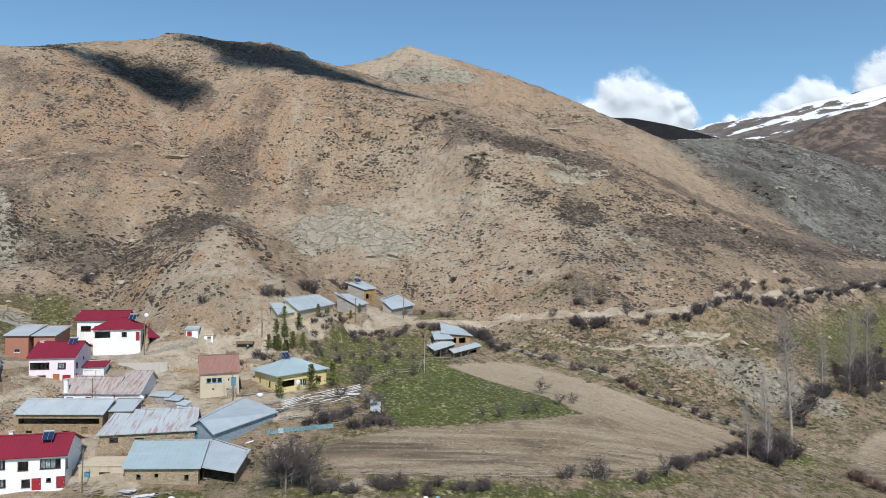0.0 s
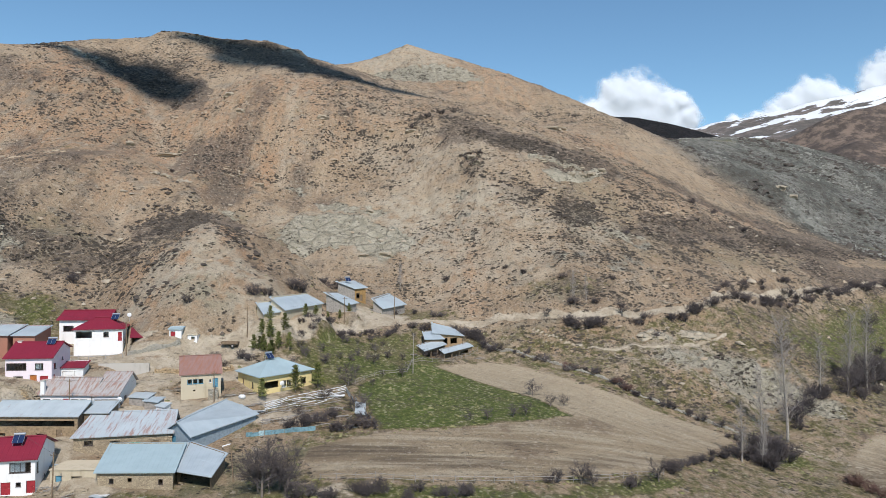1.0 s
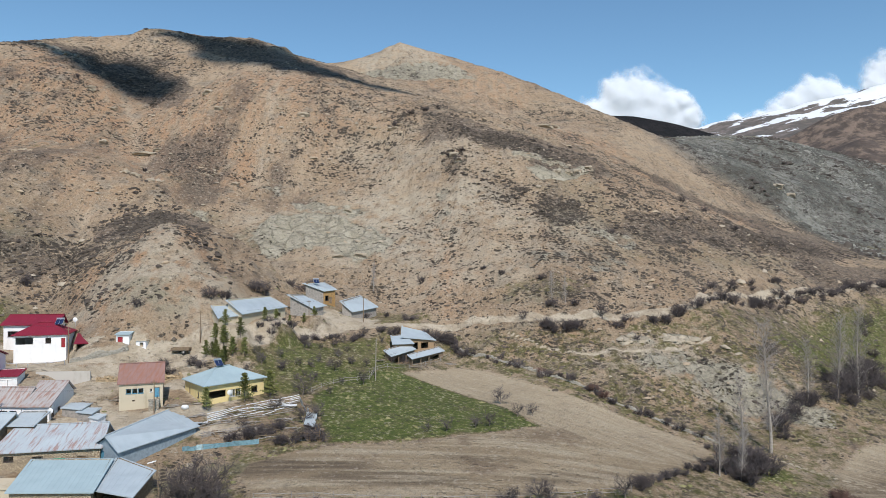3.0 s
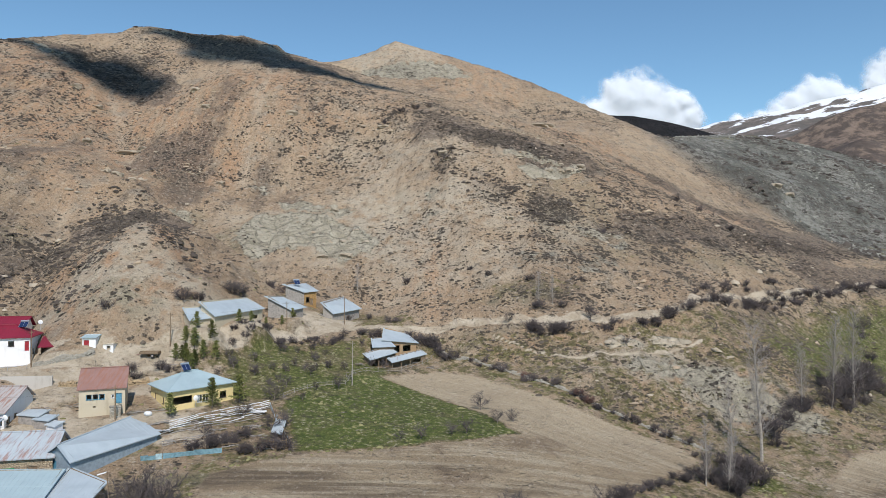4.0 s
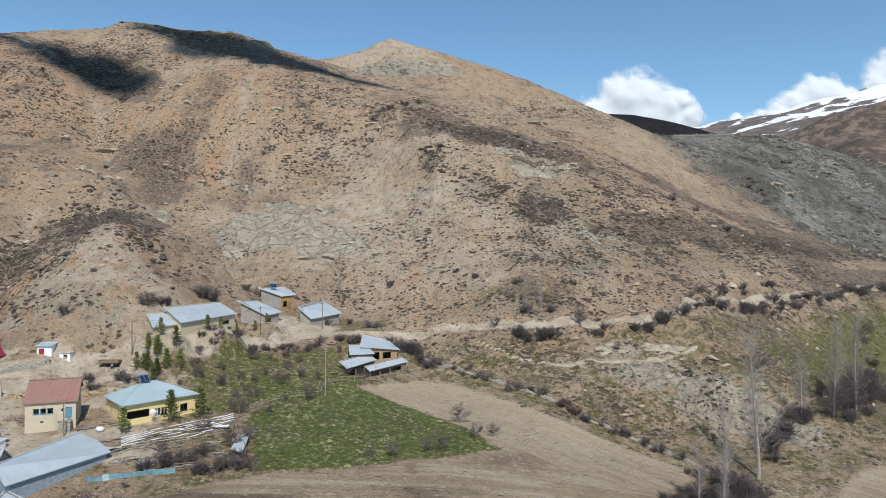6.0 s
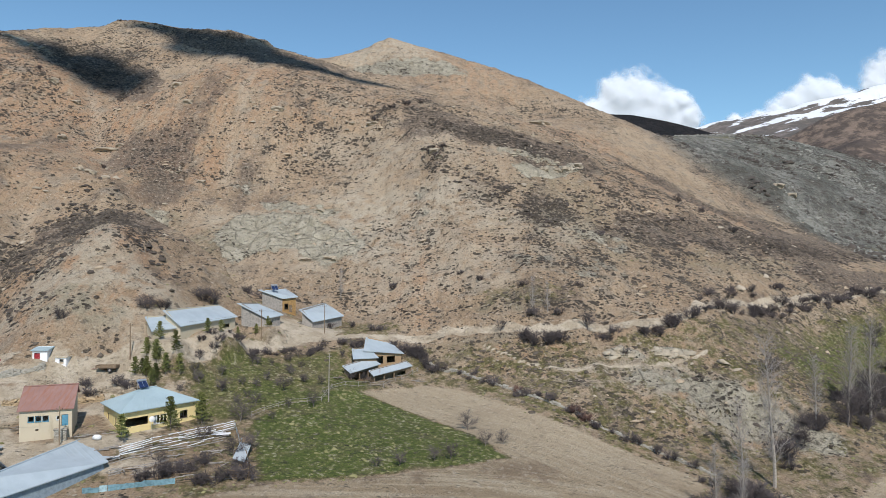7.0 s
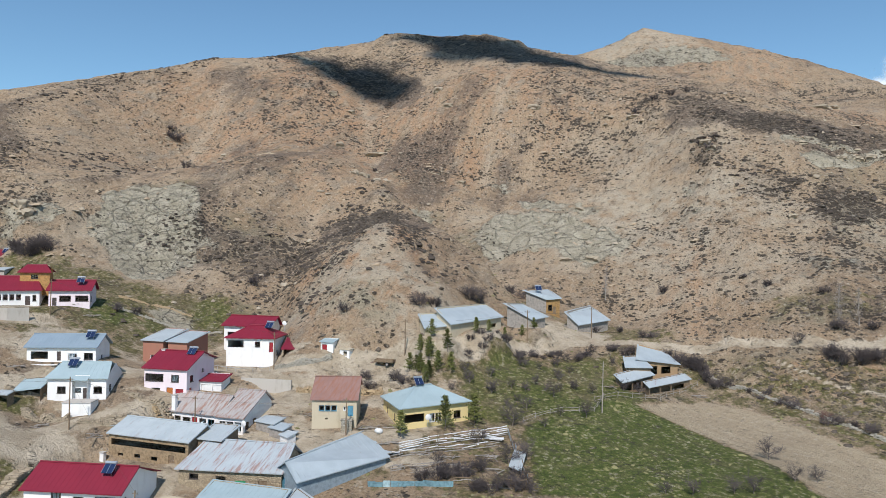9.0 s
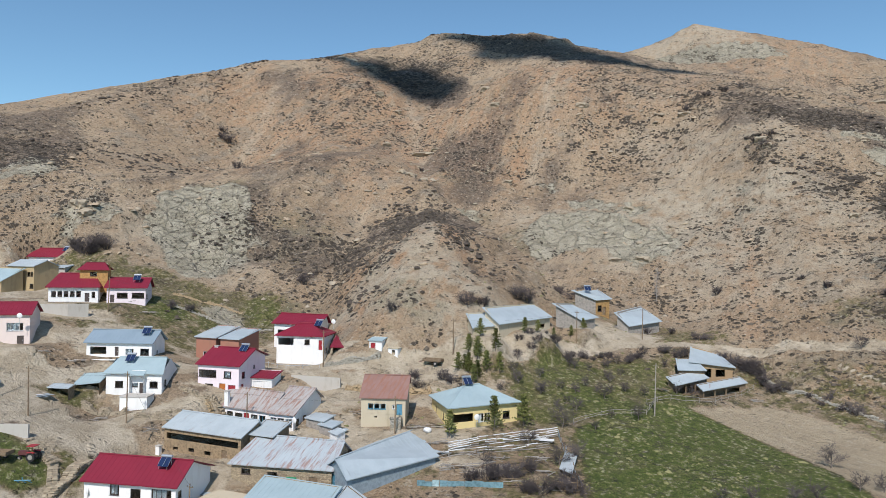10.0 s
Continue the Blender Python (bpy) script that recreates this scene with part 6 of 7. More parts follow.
for x, y, s in [(-43.4, 185, 1.1), (-42.2, 187, 1.2), (-39.9, 186.4, 1.15), (-45.9, 185, 1.0), (-39, 189.6, 1.2), (-41, 184, 1.0), (-37.5, 188, 1.1), (-36, 201, .9), (-33.5, 203, .75), (-44.5, 187.5, 1.0), (-29, 217, .7), (-26.5, 219, .7), (-31, 208, .6)]:
    plant("pine", "young green pine above the orchard", rnd.choice(PINES), x, y, 0.8 * s, rnd.uniform(0, 360), "tree")
for x, y, s, lab in [(-31.5, 168.2, 1.25, "dark green pine in front of the yellow house"), (-27.2, 172.8, 1.2, "dark green pine beside the yellow house"), (-37.2, 160.6, .95, "thin young pine beside the yellow house")]:
    plant("pine", lab, rnd.choice(PINES), x, y, s, rnd.uniform(0, 360), "tree")


# ---------------------------------------------------------------- scattered scrub and stones
def sample(field_flat, x, y):
    """Value of a cover layer at places, from the nearest corner of the ground's grid."""
    ix = np.clip(np.searchsorted(GX, x), 0, nx - 1)
    iy = np.clip(np.searchsorted(GY, y), 0, ny - 1)
    return field_flat.reshape(ny, nx)[iy, ix]


def speckle(a, b):
    k = Nodes("speckle")
    r = k.n.new("ShaderNodeNewGeometry").outputs["Random Per Island"]
    n = k.noise(k.where(), 3.0, 4, 0.65)
    return k.done(k.mix(k.math('MULTIPLY', k.math('ADD', r, n), 0.5), a, b), 0.95, 0.0, k.bump(k.noise(k.where(), 6, 3), 0.5, 0.1))


def scatter(name, label, xs, ys, sizes, flat, sides, mat, seed, lift=0.0, jag=0.35):
    """Many low clumps or stones in one mesh: each a jittered dome."""
    g = np.random.default_rng(seed)
    n = len(xs)
    zs = height_at(xs, ys)
    ang = np.arange(sides) * 2 * math.pi / sides
    rings = [(1.0, -0.25), (0.78, 0.45), (0.0, 0.8)]
    pts = []
    for rad, h in rings[:2]:
        for a in ang:
            pts.append((math.cos(a) * rad, math.sin(a) * rad, h))
    pts.append((0, 0, 0.85))
    pts = np.array(pts)
    m = len(pts)
    p = pts[None] * (1 + g.normal(0, jag, (n, m, 1)).clip(-0.7, 0.9))
    turn = g.normal(0, 0.45, n)
    c, s = np.cos(turn)[:, None], np.sin(turn)[:, None]
    stretch = g.uniform(0.8, 1.7, n)[:, None]
    x = (p[..., 0] * c * stretch - p[..., 1] * s) * sizes[:, None] + xs[:, None]
    y = (p[..., 0] * s * stretch + p[..., 1] * c) * sizes[:, None] + ys[:, None]
    z = p[..., 2] * sizes[:, None] * flat + zs[:, None] + lift
    verts = np.stack([x, y, z], -1).reshape(-1, 3)
    f = []
    for i in range(sides):
        j = (i + 1) % sides
        f += [(i, j, sides + j), (i, sides + j, sides + i), (sides + i, sides + j, 2 * sides)]
    f = np.array(f)
    faces = (f[None] + (np.arange(n) * m)[:, None, None]).reshape(-1, 3)
    me = bpy.data.meshes.new(name)
    me.vertices.add(len(verts))
    me.vertices.foreach_set("co", verts.ravel())
    me.loops.add(faces.size)
    me.loops.foreach_set("vertex_index", faces.ravel())
    me.polygons.add(len(faces))
    me.polygons.foreach_set("loop_start", np.arange(0, faces.size, 3))
    me.update()
    me.materials.append(mat)
    return tagged(new(name, me), label, name.replace("_", " "), kind="stuff")


def throw(n, box, seed, weight):
    """Random places in a box, kept by a weight between 0 and 1."""
    g = np.random.default_rng(seed)
    x, y = g.uniform(box[0], box[1], n), g.uniform(box[2], box[3], n)
    keep = g.random(n) < weight(x, y)
    return x[keep], y[keep], g


def scrub_weight(x, y):
    w = sample(scrub, x, y) * 0.6 + 0.07 * sample(cov_hill, x, y) + 0.3 * sample(dusk, x, y)
    w = w * smooth_step(-0.35, 0.35, fbm(x, y, 12, 3, 33)) * (1 - 0.7 * sample(rock, x, y)) * (1 - 0.6 * sample(pale, x, y))
    return w * (1 - sample(dirt, x, y)) * (1 - sample(field, x, y))


x, y, g = throw(420000, (-290, 260, 175, 520), 5, scrub_weight)
scatter("scrub", "low dark thorny scrub cushions on the hillside", x, y, g.gamma(2.2, 0.105, len(x)).clip(0.14, 0.7), 0.8, 5, speckle((0.05, 0.041, 0.034), (0.15, 0.122, 0.094)), 6)
THICK = [(-76, 226, 20, 18, 40, 0.9), (-88, 250, 16, 20, 30, 1.0), (-58, 218, 14, 16, 0, 0.6), (-66, 202, 18, 9, 0, 0.4), (-52, 240, 10, 10, -40, 0.6), (-96, 276, 16, 14, 40, 1.0), (-100, 262, 12, 10, 0, 0.8), (14, 328, 5, 10, 20, 1.0), (-105, 240, 10, 14, 0, 0.9), (60, 296, 14, 12, 0, 0.9), (-260, 372, 8, 50, 10, 0.7), (-242, 420, 10, 30, 20, 0.9), (-272, 310, 7, 40, 0, 0.6), (-150, 484, 46, 7, 5, 1.0), (-92, 228, 24, 10, 30, 0.9), (-68, 206, 20, 7, 10, 0.6), (-108, 236, 18, 12, 20, 0.8), (-60, 222, 10, 10, 0, 0.5), (-104, 258, 14, 12, 0, 0.9), (80, 320, 30, 20, 20, 0.5), (-88, 256, 26, 16, 30, 1.0), (-74, 226, 22, 12, 40, 0.8), (57, 300, 16, 13, 0, 1.0), (34, 311, 12, 10, 0, 0.7), (45, 352, 36, 10, -8, 1.0), (110, 312, 46, 14, 35, 0.8), (175, 350, 50, 14, 38, 0.9), (-165, 410, 30, 14, -30, 1.0), (-105, 340, 18, 16, 0, 0.35), (-215, 250, 40, 24, 30, 0.6),
         (-130, 238, 30, 12, 20, 0.7), (92, 207, 20, 9, -30, 0.35), (20, 330, 12, 14, 0, 0.7), (150, 330, 40, 20, 35, 0.6)]
x, y, g = throw(260000, (-290, 230, 195, 495), 38, lambda x, y: 0.34 * spread(THICK, x, y, 0.7, 79) * smooth_step(-0.4, 0.3, fbm(x, y, 7, 3, 39)))
scatter("thorn_scrub", "dense dark thorn cushions on the spur and ledges", x, y, g.gamma(3.0, 0.15, len(x)).clip(0.2, 1.05), 0.65, 5, speckle((0.03, 0.025, 0.022), (0.10, 0.08, 0.065)), 39)
LEDGES = [(52, 340, 16, 3.5, 8, 1.0), (-113, 396, 6, 5, 0, 0.9), (-72, 372, 5, 4, 0, 0.9), (-125, 325, 7, 5, 0, 1.0), (-97, 332, 6, 4, 0, 0.8), (-32, 372, 6, 5, 0, 0.8), (-215, 424, 22, 6, -25, 0.8), (56, 372, 9, 3, 10, 0.9), (66, 223, 5, 2, 0, 1.0), (81, 225, 5, 2, 10, 1.0), (-222, 310, 12, 6, 20, 0.6), (-180, 300, 16, 6, 10, 0.5)]
x, y, g = throw(60000, (-250, 100, 215, 440), 18, lambda x, y: 0.5 * spread(LEDGES, x, y, 0.5, 77))
scatter("outcrop_stones", "broken outcrop stones along ledges of the hillside", x, y, g.gamma(2.0, 0.22, len(x)).clip(0.22, 1.2), 0.65, 5, speckle((0.20, 0.165, 0.12), (0.46, 0.39, 0.29)), 19, -0.1, 0.5)
x, y, g = throw(9000, (55, 95, 218, 230), 28, lambda x, y: 0.25 * spread([(66, 223, 5.5, 1.4, 0, 1.0), (80, 225.2, 5.5, 1.4, 10, 1.0)], x, y, 0.4, 78))
scatter("crag_stones", "pale crag of broken rock beside the path", x, y, g.gamma(2.0, 0.28, len(x)).clip(0.25, 1.3), 0.7, 5, speckle((0.20, 0.175, 0.135), (0.45, 0.39, 0.30)), 29, -0.1, 0.45)
x, y, g = throw(26000, (-200, 180, 190, 400), 8, lambda x, y: (0.10 * sample(cov_hill, x, y) + 0.2 * sample(rock, x, y)) * smooth_step(-0.2, 0.4, fbm(x, y, 20, 3, 35)) * (1 - sample(dirt, x, y)))
scatter("stones", "loose pale stones on the hillside", x, y, g.gamma(2.0, 0.16, len(x)).clip(0.12, 1.4), 0.7, 5, speckle((0.24, 0.20, 0.15), (0.47, 0.40, 0.31)), 9)
x, y, g = throw(60000, (150, 520, 420, 860), 48, lambda x, y: 0.32 * sample(grey_hill, x, y) * smooth_step(-0.1, 0.4, fbm(x, y * 0.5, 34, 4, 49)))
scatter("hill_rocks", "grey broken rocks over the back hill", x, y, g.gamma(2.0, 0.26, len(x)).clip(0.3, 1.5), 0.9, 5, speckle((0.14, 0.138, 0.12), (0.33, 0.32, 0.28)), 50, -0.2, 0.5)
x, y, g = throw(60000, (150, 520, 400, 860), 51, lambda x, y: 0.2 * np.maximum(sample(grey_hill, x, y), 0.9 * sample(dusk, x, y)) * smooth_step(0.0, 0.4, fbm(x, y * 0.5, 26, 4, 52)))
scatter("hill_scrub", "dark low scrub over the back hill", x, y, g.gamma(2.4, 0.4, len(x)).clip(0.4, 2.4), 0.85, 5, speckle((0.035, 0.03, 0.027), (0.11, 0.092, 0.078)), 53)
x, y, g = throw(90000, (-290, 260, 190, 520), 55, lambda x, y: (0.06 * sample(cov_hill, x, y) + 0.5 * spread(BROKEN, x, y, 0.8, 44)) * smooth_step(-0.1, 0.4, fbm(x, y, 9, 3, 56)) * (1 - sample(dirt, x, y)) * (1 - sample(field, x, y)))
scatter("ledge_stones", "angular tan stones weathering out of the slope", x, y, g.gamma(1.8, 0.2, len(x)).clip(0.2, 1.2), 0.6, 5, speckle((0.28, 0.215, 0.15), (0.50, 0.40, 0.29)), 57, -0.12, 0.5)
x, y, g = throw(26000, (-60, 180, 115, 300), 12, lambda x, y: (1 - sample(cov_hill, x, y)) * (1 - sample(field, x, y)) * (1 - sample(dirt, x, y)) * smooth_step(-0.25, 0.3, fbm(x, y, 9, 3, 37)) * 0.5)
scatter("grass_tufts", "dry and green grass tufts on the terraces", x, y, g.gamma(3.0, 0.07, len(x)).clip(0.1, 0.5), 0.7, 5, speckle((0.10, 0.11, 0.035), (0.30, 0.27, 0.14)), 13)


# ---------------------------------------------------------------- loose things
def ground_at(x, y):
    return float(height_at(x, y))


def thing(name, label, category, x, y, z=None, turn=0.0, group=""):
    ob = new(name)
    ob.matrix_world = pose(x, y, ground_at(x, y) if z is None else z, 0, 0, turn)
    return tagged(ob, label, category, group)


def solar_heater(x, y, z, turn):
    ob = thing("solar_water_heater", "solar water heater with dark panel and tank", "water heater", x, y, z, turn)
    ob.scale = (0.85, 0.85, 0.85)
    bm = bmesh.new()
    add_slab(bm, [(-1.0, -1.1, 0.15), (1.0, -1.1, 0.15), (1.0, 0.25, 1.35), (-1.0, 0.25, 1.35)], 0.09)
    part("collector", bm, SOLAR, ob)
    for sx in (-1.02, 0.0, 1.02):
        bm = bmesh.new()
        add_beam(bm, (sx, -1.12, 0.16), (sx, 0.27, 1.38), 0.035)
        part("frame_bar", bm, STEEL, ob)
    bm = bmesh.new()
    add_beam(bm, (-1.05, 0.45, 1.55), (1.05, 0.45, 1.55), 0.27, 12)
    part("tank", bm, STEEL, ob, "bright steel tank")
    for sx in (-0.85, 0.85):
        for sy in (-1.0, 0.45):
            bm = bmesh.new()
            add_beam(bm, (sx, sy, -0.5), (sx, sy, 0.25 if sy < 0 else 1.35), 0.035)
            part("leg", bm, STEEL, ob)


for x, y, z, turn in [(-80.6, 183.6, -16.3, 6), (-84.6, 162.2, -20.0, 9), (-70.0, 126.6, -32.5, 13), (-38.6, 172.0, -24.4, 47), (-107.0, 157.6, -17.2, 24), (-102.6, 149.4, -21.7, 24), (-143.6, 172.6, -6.0, 40), (-133.0, 178.6, -6.9, 34), (-29.8, 238.6, -8.4, 30), (-181.0, 195.6, 0.3, 20)]:
    solar_heater(x, y, z, turn)


def dish(x, y, z, turn):
    ob = thing("satellite_dish", "white satellite dish on a short mast", "satellite dish", x, y, z, turn)
    bm = bmesh.new()
    rings = [[bm.verts.new((math.cos(a) * r, -0.25 - 0.35 * r * r * -1 - 0.3, 1.2 + math.sin(a) * r)) for a in [i * math.pi / 6 for i in range(12)]] for r in (0.05, 0.3, 0.55)]
    for r0, r1 in zip(rings, rings[1:]):
        for i in range(12):
            bm.faces.new((r0[i], r0[(i + 1) % 12], r1[(i + 1) % 12], r1[i]))
    bm.faces.new(rings[0])
    part("reflector", bm, FRAME_WHITE, ob)
    bm = bmesh.new()
    add_beam(bm, (0, -0.3, -0.6), (0, -0.3, 1.2), 0.04, 6)
    part("mast", bm, STEEL, ob)


for x, y, z, turn in [(-78.4, 186.5, -16.6, 10), (-64.6, 152.4, -31.4, 0), (-34.4, 166.4, -30.4, 40), (-128.0, 143.5, -14.6, 40), (-80.2, 121.6, -37.6, -20)]:
    dish(x, y, z, turn)


def pole(x, y, h, lean, label="weathered wooden utility pole", mat=None, lamp=False):
    ob = thing("utility_pole", label, "pole", x, y, None, 0)
    bm = bmesh.new()
    top = (lean[0], lean[1], h)
    add_beam(bm, (0, 0, -0.6), top, 0.14, 7, 0.09)
    part("shaft", bm, mat or TIMBER, ob)
    bm = bmesh.new()
    add_beam(bm, (lean[0] - 0.55, lean[1], h - 0.5), (lean[0] + 0.55, lean[1], h - 0.5), 0.05)
    part("crossarm", bm, mat or TIMBER, ob)
    for sx in (-0.5, 0.5):
        bm = bmesh.new()
        add_beam(bm, (lean[0] + sx, lean[1], h - 0.45), (lean[0] + sx, lean[1], h - 0.27), 0.035, 6)
        part("insulator", bm, FRAME_DARK, ob)
    if lamp:
        bm = bmesh.new()
        add_slab(bm, [(lean[0] - 1.5, lean[1] - 0.15, h - 0.3), (lean[0] - 0.1, lean[1] - 0.15, h + 0.1), (lean[0] - 0.1, lean[1] + 0.15, h + 0.1), (lean[0] - 1.5, lean[1] + 0.15, h - 0.3)], 0.16)
        part("lamp_head", bm, FRAME_WHITE, ob, "white street lamp head")
    return Vector((x + lean[0], y + lean[1], ob.location.z + h - 0.3))


tops = [pole(*a) for a in [(-112.6, 128.5, 8.4, (-0.4, 0)), (-104.2, 128.6, 8.8, (-0.2, 0)), (-92.6, 139.4, 9.4, (0.1, 0)), (-74.6, 176.4, 8.2, (0, 0)), (-48.6, 188.5, 8.0, (0, 0)), (-27.4, 216.0, 8.0, (0, 0)), (-13.6, 229.5, 8.0, (0, 0)),
                           (-131.0, 168.0, 8.4, (0.3, 0)), (-62.6, 123.6, 7.6, (0.3, 0)), (-74.6, 151.0, 7.0, (0, 0)), (-47.0, 158.2, 6.8, (0, 0))]]
pole(-5.6, 190.6, 10.5, (0.15, 0), "tall pale utility pole in the orchard", PALE_BARK)
pole(-34.0, 130.0, 6.6, (-0.5, 0), "leaning wooden street lamp post", TIMBER, True)


def wire(a, b, sag):
    bm = bmesh.new()
    pts = [a.lerp(b, i / 14) - Vector((0, 0, sag * 4 * (i / 14) * (1 - i / 14))) for i in range(15)]
    for p0, p1 in zip(pts, pts[1:]):
        add_beam(bm, p0, p1, 0.018, 3)
    bmesh.ops.remove_doubles(bm, verts=bm.verts, dist=0.001)
    tagged(link_mesh("power_line", bm, FRAME_DARK), "thin dark power line between poles", "cable")


for i, j in ((0, 1), (1, 2), (2, 9), (9, 10), (3, 4), (4, 5), (5, 6), (3, 7), (2, 8)):
    wire(tops[i], tops[j], 0.9)


def fence(label, line, gap, h, rails, post_mat, rail_mat, wobble=0.12, seed=1):
    """Posts and rails that follow the ground."""
    r = random.Random(seed)
    x0, y0 = line[0]
    ob = thing("fence", label, "fence", x0, y0)
    base = ob.location.copy()
    last = None
    for (ax, ay), (bx, by) in zip(line, line[1:]):
        n = max(1, int(math.hypot(bx - ax, by - ay) / gap))
        for i in range(n + (1 if (bx, by) == line[-1] else 0)):
            x, y = ax + (bx - ax) * i / n + r.gauss(0, wobble), ay + (by - ay) * i / n + r.gauss(0, wobble)
            p = Vector((x, y, ground_at(x, y))) - base
            hh = h * r.uniform(0.85, 1.2)
            bm = bmesh.new()
            add_beam(bm, p - Vector((0, 0, 0.3)), p + Vector((r.gauss(0, wobble), r.gauss(0, wobble), hh)), 0.07, 5, 0.055)
            part("post", bm, post_mat, ob)
            if last is not None:
                for k in range(rails):
                    z = h * (0.35 + 0.5 * k / max(1, rails - 1)) if rails > 1 else h * 0.7
                    bm = bmesh.new()
                    add_beam(bm, last + Vector((0, 0, z + r.gauss(0, 0.08))), p + Vector((0, 0, z + r.gauss(0, 0.08))), 0.05)
                    part("rail", bm, rail_mat, ob)
            last = p
    return ob


fence("weathered post and rail fence along the field", [(-19, 129.6), (1.5, 129.8), (12, 131.2), (23, 133.6), (34, 138), (46, 144.6)], 3.0, 1.3, 2, GREYWOOD, GREYWOOD, seed=2)
fence("crooked pole fence by the stable", [(12.5, 221), (5, 206.5), (-4, 202), (-8, 196)], 2.6, 1.3, 2, GREYWOOD, GREYWOOD, seed=3)
fence("crooked pole fence along the meadow", [(-19, 178), (-13, 186.5), (-7, 190), (-6.5, 200)], 3.0, 1.1, 2, GREYWOOD, GREYWOOD, seed=4)
fence("low wire fence along the village road", [(-90, 174), (-82, 173), (-75, 175.5)], 2.5, 1.1, 1, STEEL, STEEL, 0.03, 7)


def sheet_fence(label, line, h, mats, seed, panel=1.6):
    """A fence of loose sheets and boards leaning on each other."""
    r = random.Random(seed)
    ob = thing("sheet_fence", label, "fence", *line[0])
    base = ob.location.copy()
    for (ax, ay), (bx, by) in zip(line, line[1:]):
        n = max(1, int(math.hypot(bx - ax, by - ay) / panel))
        for i in range(n):
            a, b = (Vector((ax + (bx - ax) * t, ay + (by - ay) * t, 0)) for t in (i / n, (i + 1.04) / n))
            a.z, b.z = ground_at(a.x, a.y), ground_at(b.x, b.y)
            nrm = Vector(((b - a).y, -(b - a).x, 0)).normalized()
            hh, lean = h * r.uniform(0.8, 1.15), nrm * r.uniform(-0.2, 0.25)
            up = Vector((0, 0, hh))
            o = nrm * (0.03 * (i % 2))
            c = [a + o, b + o, b + o + up * r.uniform(0.9, 1.05) + lean, a + o + up * r.uniform(0.9, 1.05) + lean]
            bm = bmesh.new()
            front = [bm.verts.new(v - base - Vector((0, 0, 0.1))) for v in c]
            back = [bm.verts.new(v - base - nrm * 0.04 - Vector((0, 0, 0.1))) for v in c]
            bm.faces.new(front)
            bm.faces.new(back[::-1])
            for k in range(4):
                bm.faces.new((front[k], back[k], back[(k + 1) % 4], front[(k + 1) % 4]))
            part("panel", bm, r.choice(mats), ob)
            bm = bmesh.new()
            add_beam(bm, a - base - Vector((0, 0, 0.3)), a - base + up * 1.12, 0.06)
            part("post", bm, TIMBER, ob)


def rail_fence(label, line, h, rows, mats, seed, gap=1.7):
    """Long whitened poles and battens tied in rows to crooked stakes."""
    r = random.Random(seed)
    ob = thing("rail_fence", label, "fence", *line[0])
    base = ob.location.copy()
    for (ax, ay), (bx, by) in zip(line, line[1:]):
        n = max(1, int(math.hypot(bx - ax, by - ay) / gap))
        spots = []
        for i in range(n + 1):
            x, y = ax + (bx - ax) * i / n + r.gauss(0, 0.08), ay + (by - ay) * i / n + r.gauss(0, 0.08)
            p = Vector((x, y, ground_at(x, y))) - base
            spots.append(p)
            bm = bmesh.new()
            add_beam(bm, p - Vector((0, 0, 0.3)), p + Vector((r.gauss(0, 0.1), r.gauss(0, 0.1), h * r.uniform(1.0, 1.35))), 0.06, 5, 0.045)
            part("stake", bm, TIMBER, ob)
        for k in range(rows):
            z = h * (0.12 + 0.86 * k / max(1, rows - 1))
            for p0, p1 in zip(spots, spots[1:]):
                if r.random() < 0.12:
                    continue
                over = (p1 - p0) * r.uniform(0.05, 0.2)
                bm = bmesh.new()
                add_beam(bm, p0 - over + Vector((0, -0.06, z + r.gauss(0, 0.07))), p1 + over + Vector((0, -0.06, z + r.gauss(0, 0.07))), r.uniform(0.06, 0.115), 5, r.uniform(0.05, 0.1))
                part("rail", bm, r.choice(mats), ob)


rail_fence("whitened pole fence below the yellow house", [(-35.2, 156.0), (-30.4, 161.4), (-25.8, 166.6), (-20.6, 171.2)], 1.7, 5, [WHITE_SHEET, WHITE_SHEET, WHITE_SHEET, GREYWOOD], 3)
rail_fence("second row of grey poles on stakes", [(-36.4, 153.6), (-31.0, 157.6), (-25.6, 162.0), (-20.6, 166.4)], 1.0, 3, [GREYWOOD, WHITE_SHEET, GREYWOOD], 4)
rail_fence("low grey pole barrier inside the garden pen", [(-34.6, 150.8), (-28.4, 154.2), (-23.0, 158.0)], 0.8, 3, [GREYWOOD, TIMBER], 8)
sheet_fence("rusty tin sheet fence of the garden pen", [(-20.2, 171.6), (-17.4, 165.4), (-14.4, 159.0), (-11.8, 153.4)], 1.4, [ZINC_WORN, ZINC, GREYWOOD, TIMBER], 5, 1.1)
sheet_fence("turquoise plastic sheeting fence of the garden pen", [(-36.5, 146.0), (-33.0, 147.0), (-28.0, 148.6), (-23.4, 149.8)], 1.0, [TURQUOISE, TURQUOISE, TURQUOISE, plain("faded_turquoise_sheet", (0.36, 0.50, 0.54), 0.6, 0.0, 0.4)], 6, 1.2)
rail_fence("dark timber barrier beside the turquoise sheeting", [(-23.2, 150.0), (-18.0, 151.2), (-12.2, 152.8)], 1.5, 4, [TIMBER, TIMBER, GREYWOOD], 9, 1.2)
building("shelter", "small tin shelter in garden pen corner", [(-16.4, 157.6), (-13.9, 156.2), (-14.6, 162.6), (-17.0, 163.8)], [-34.0, -34.1, -32.8, -32.8], -34.9, ZINC_WORN, TIMBER, None, 0.25, category="shed", open_front=True)


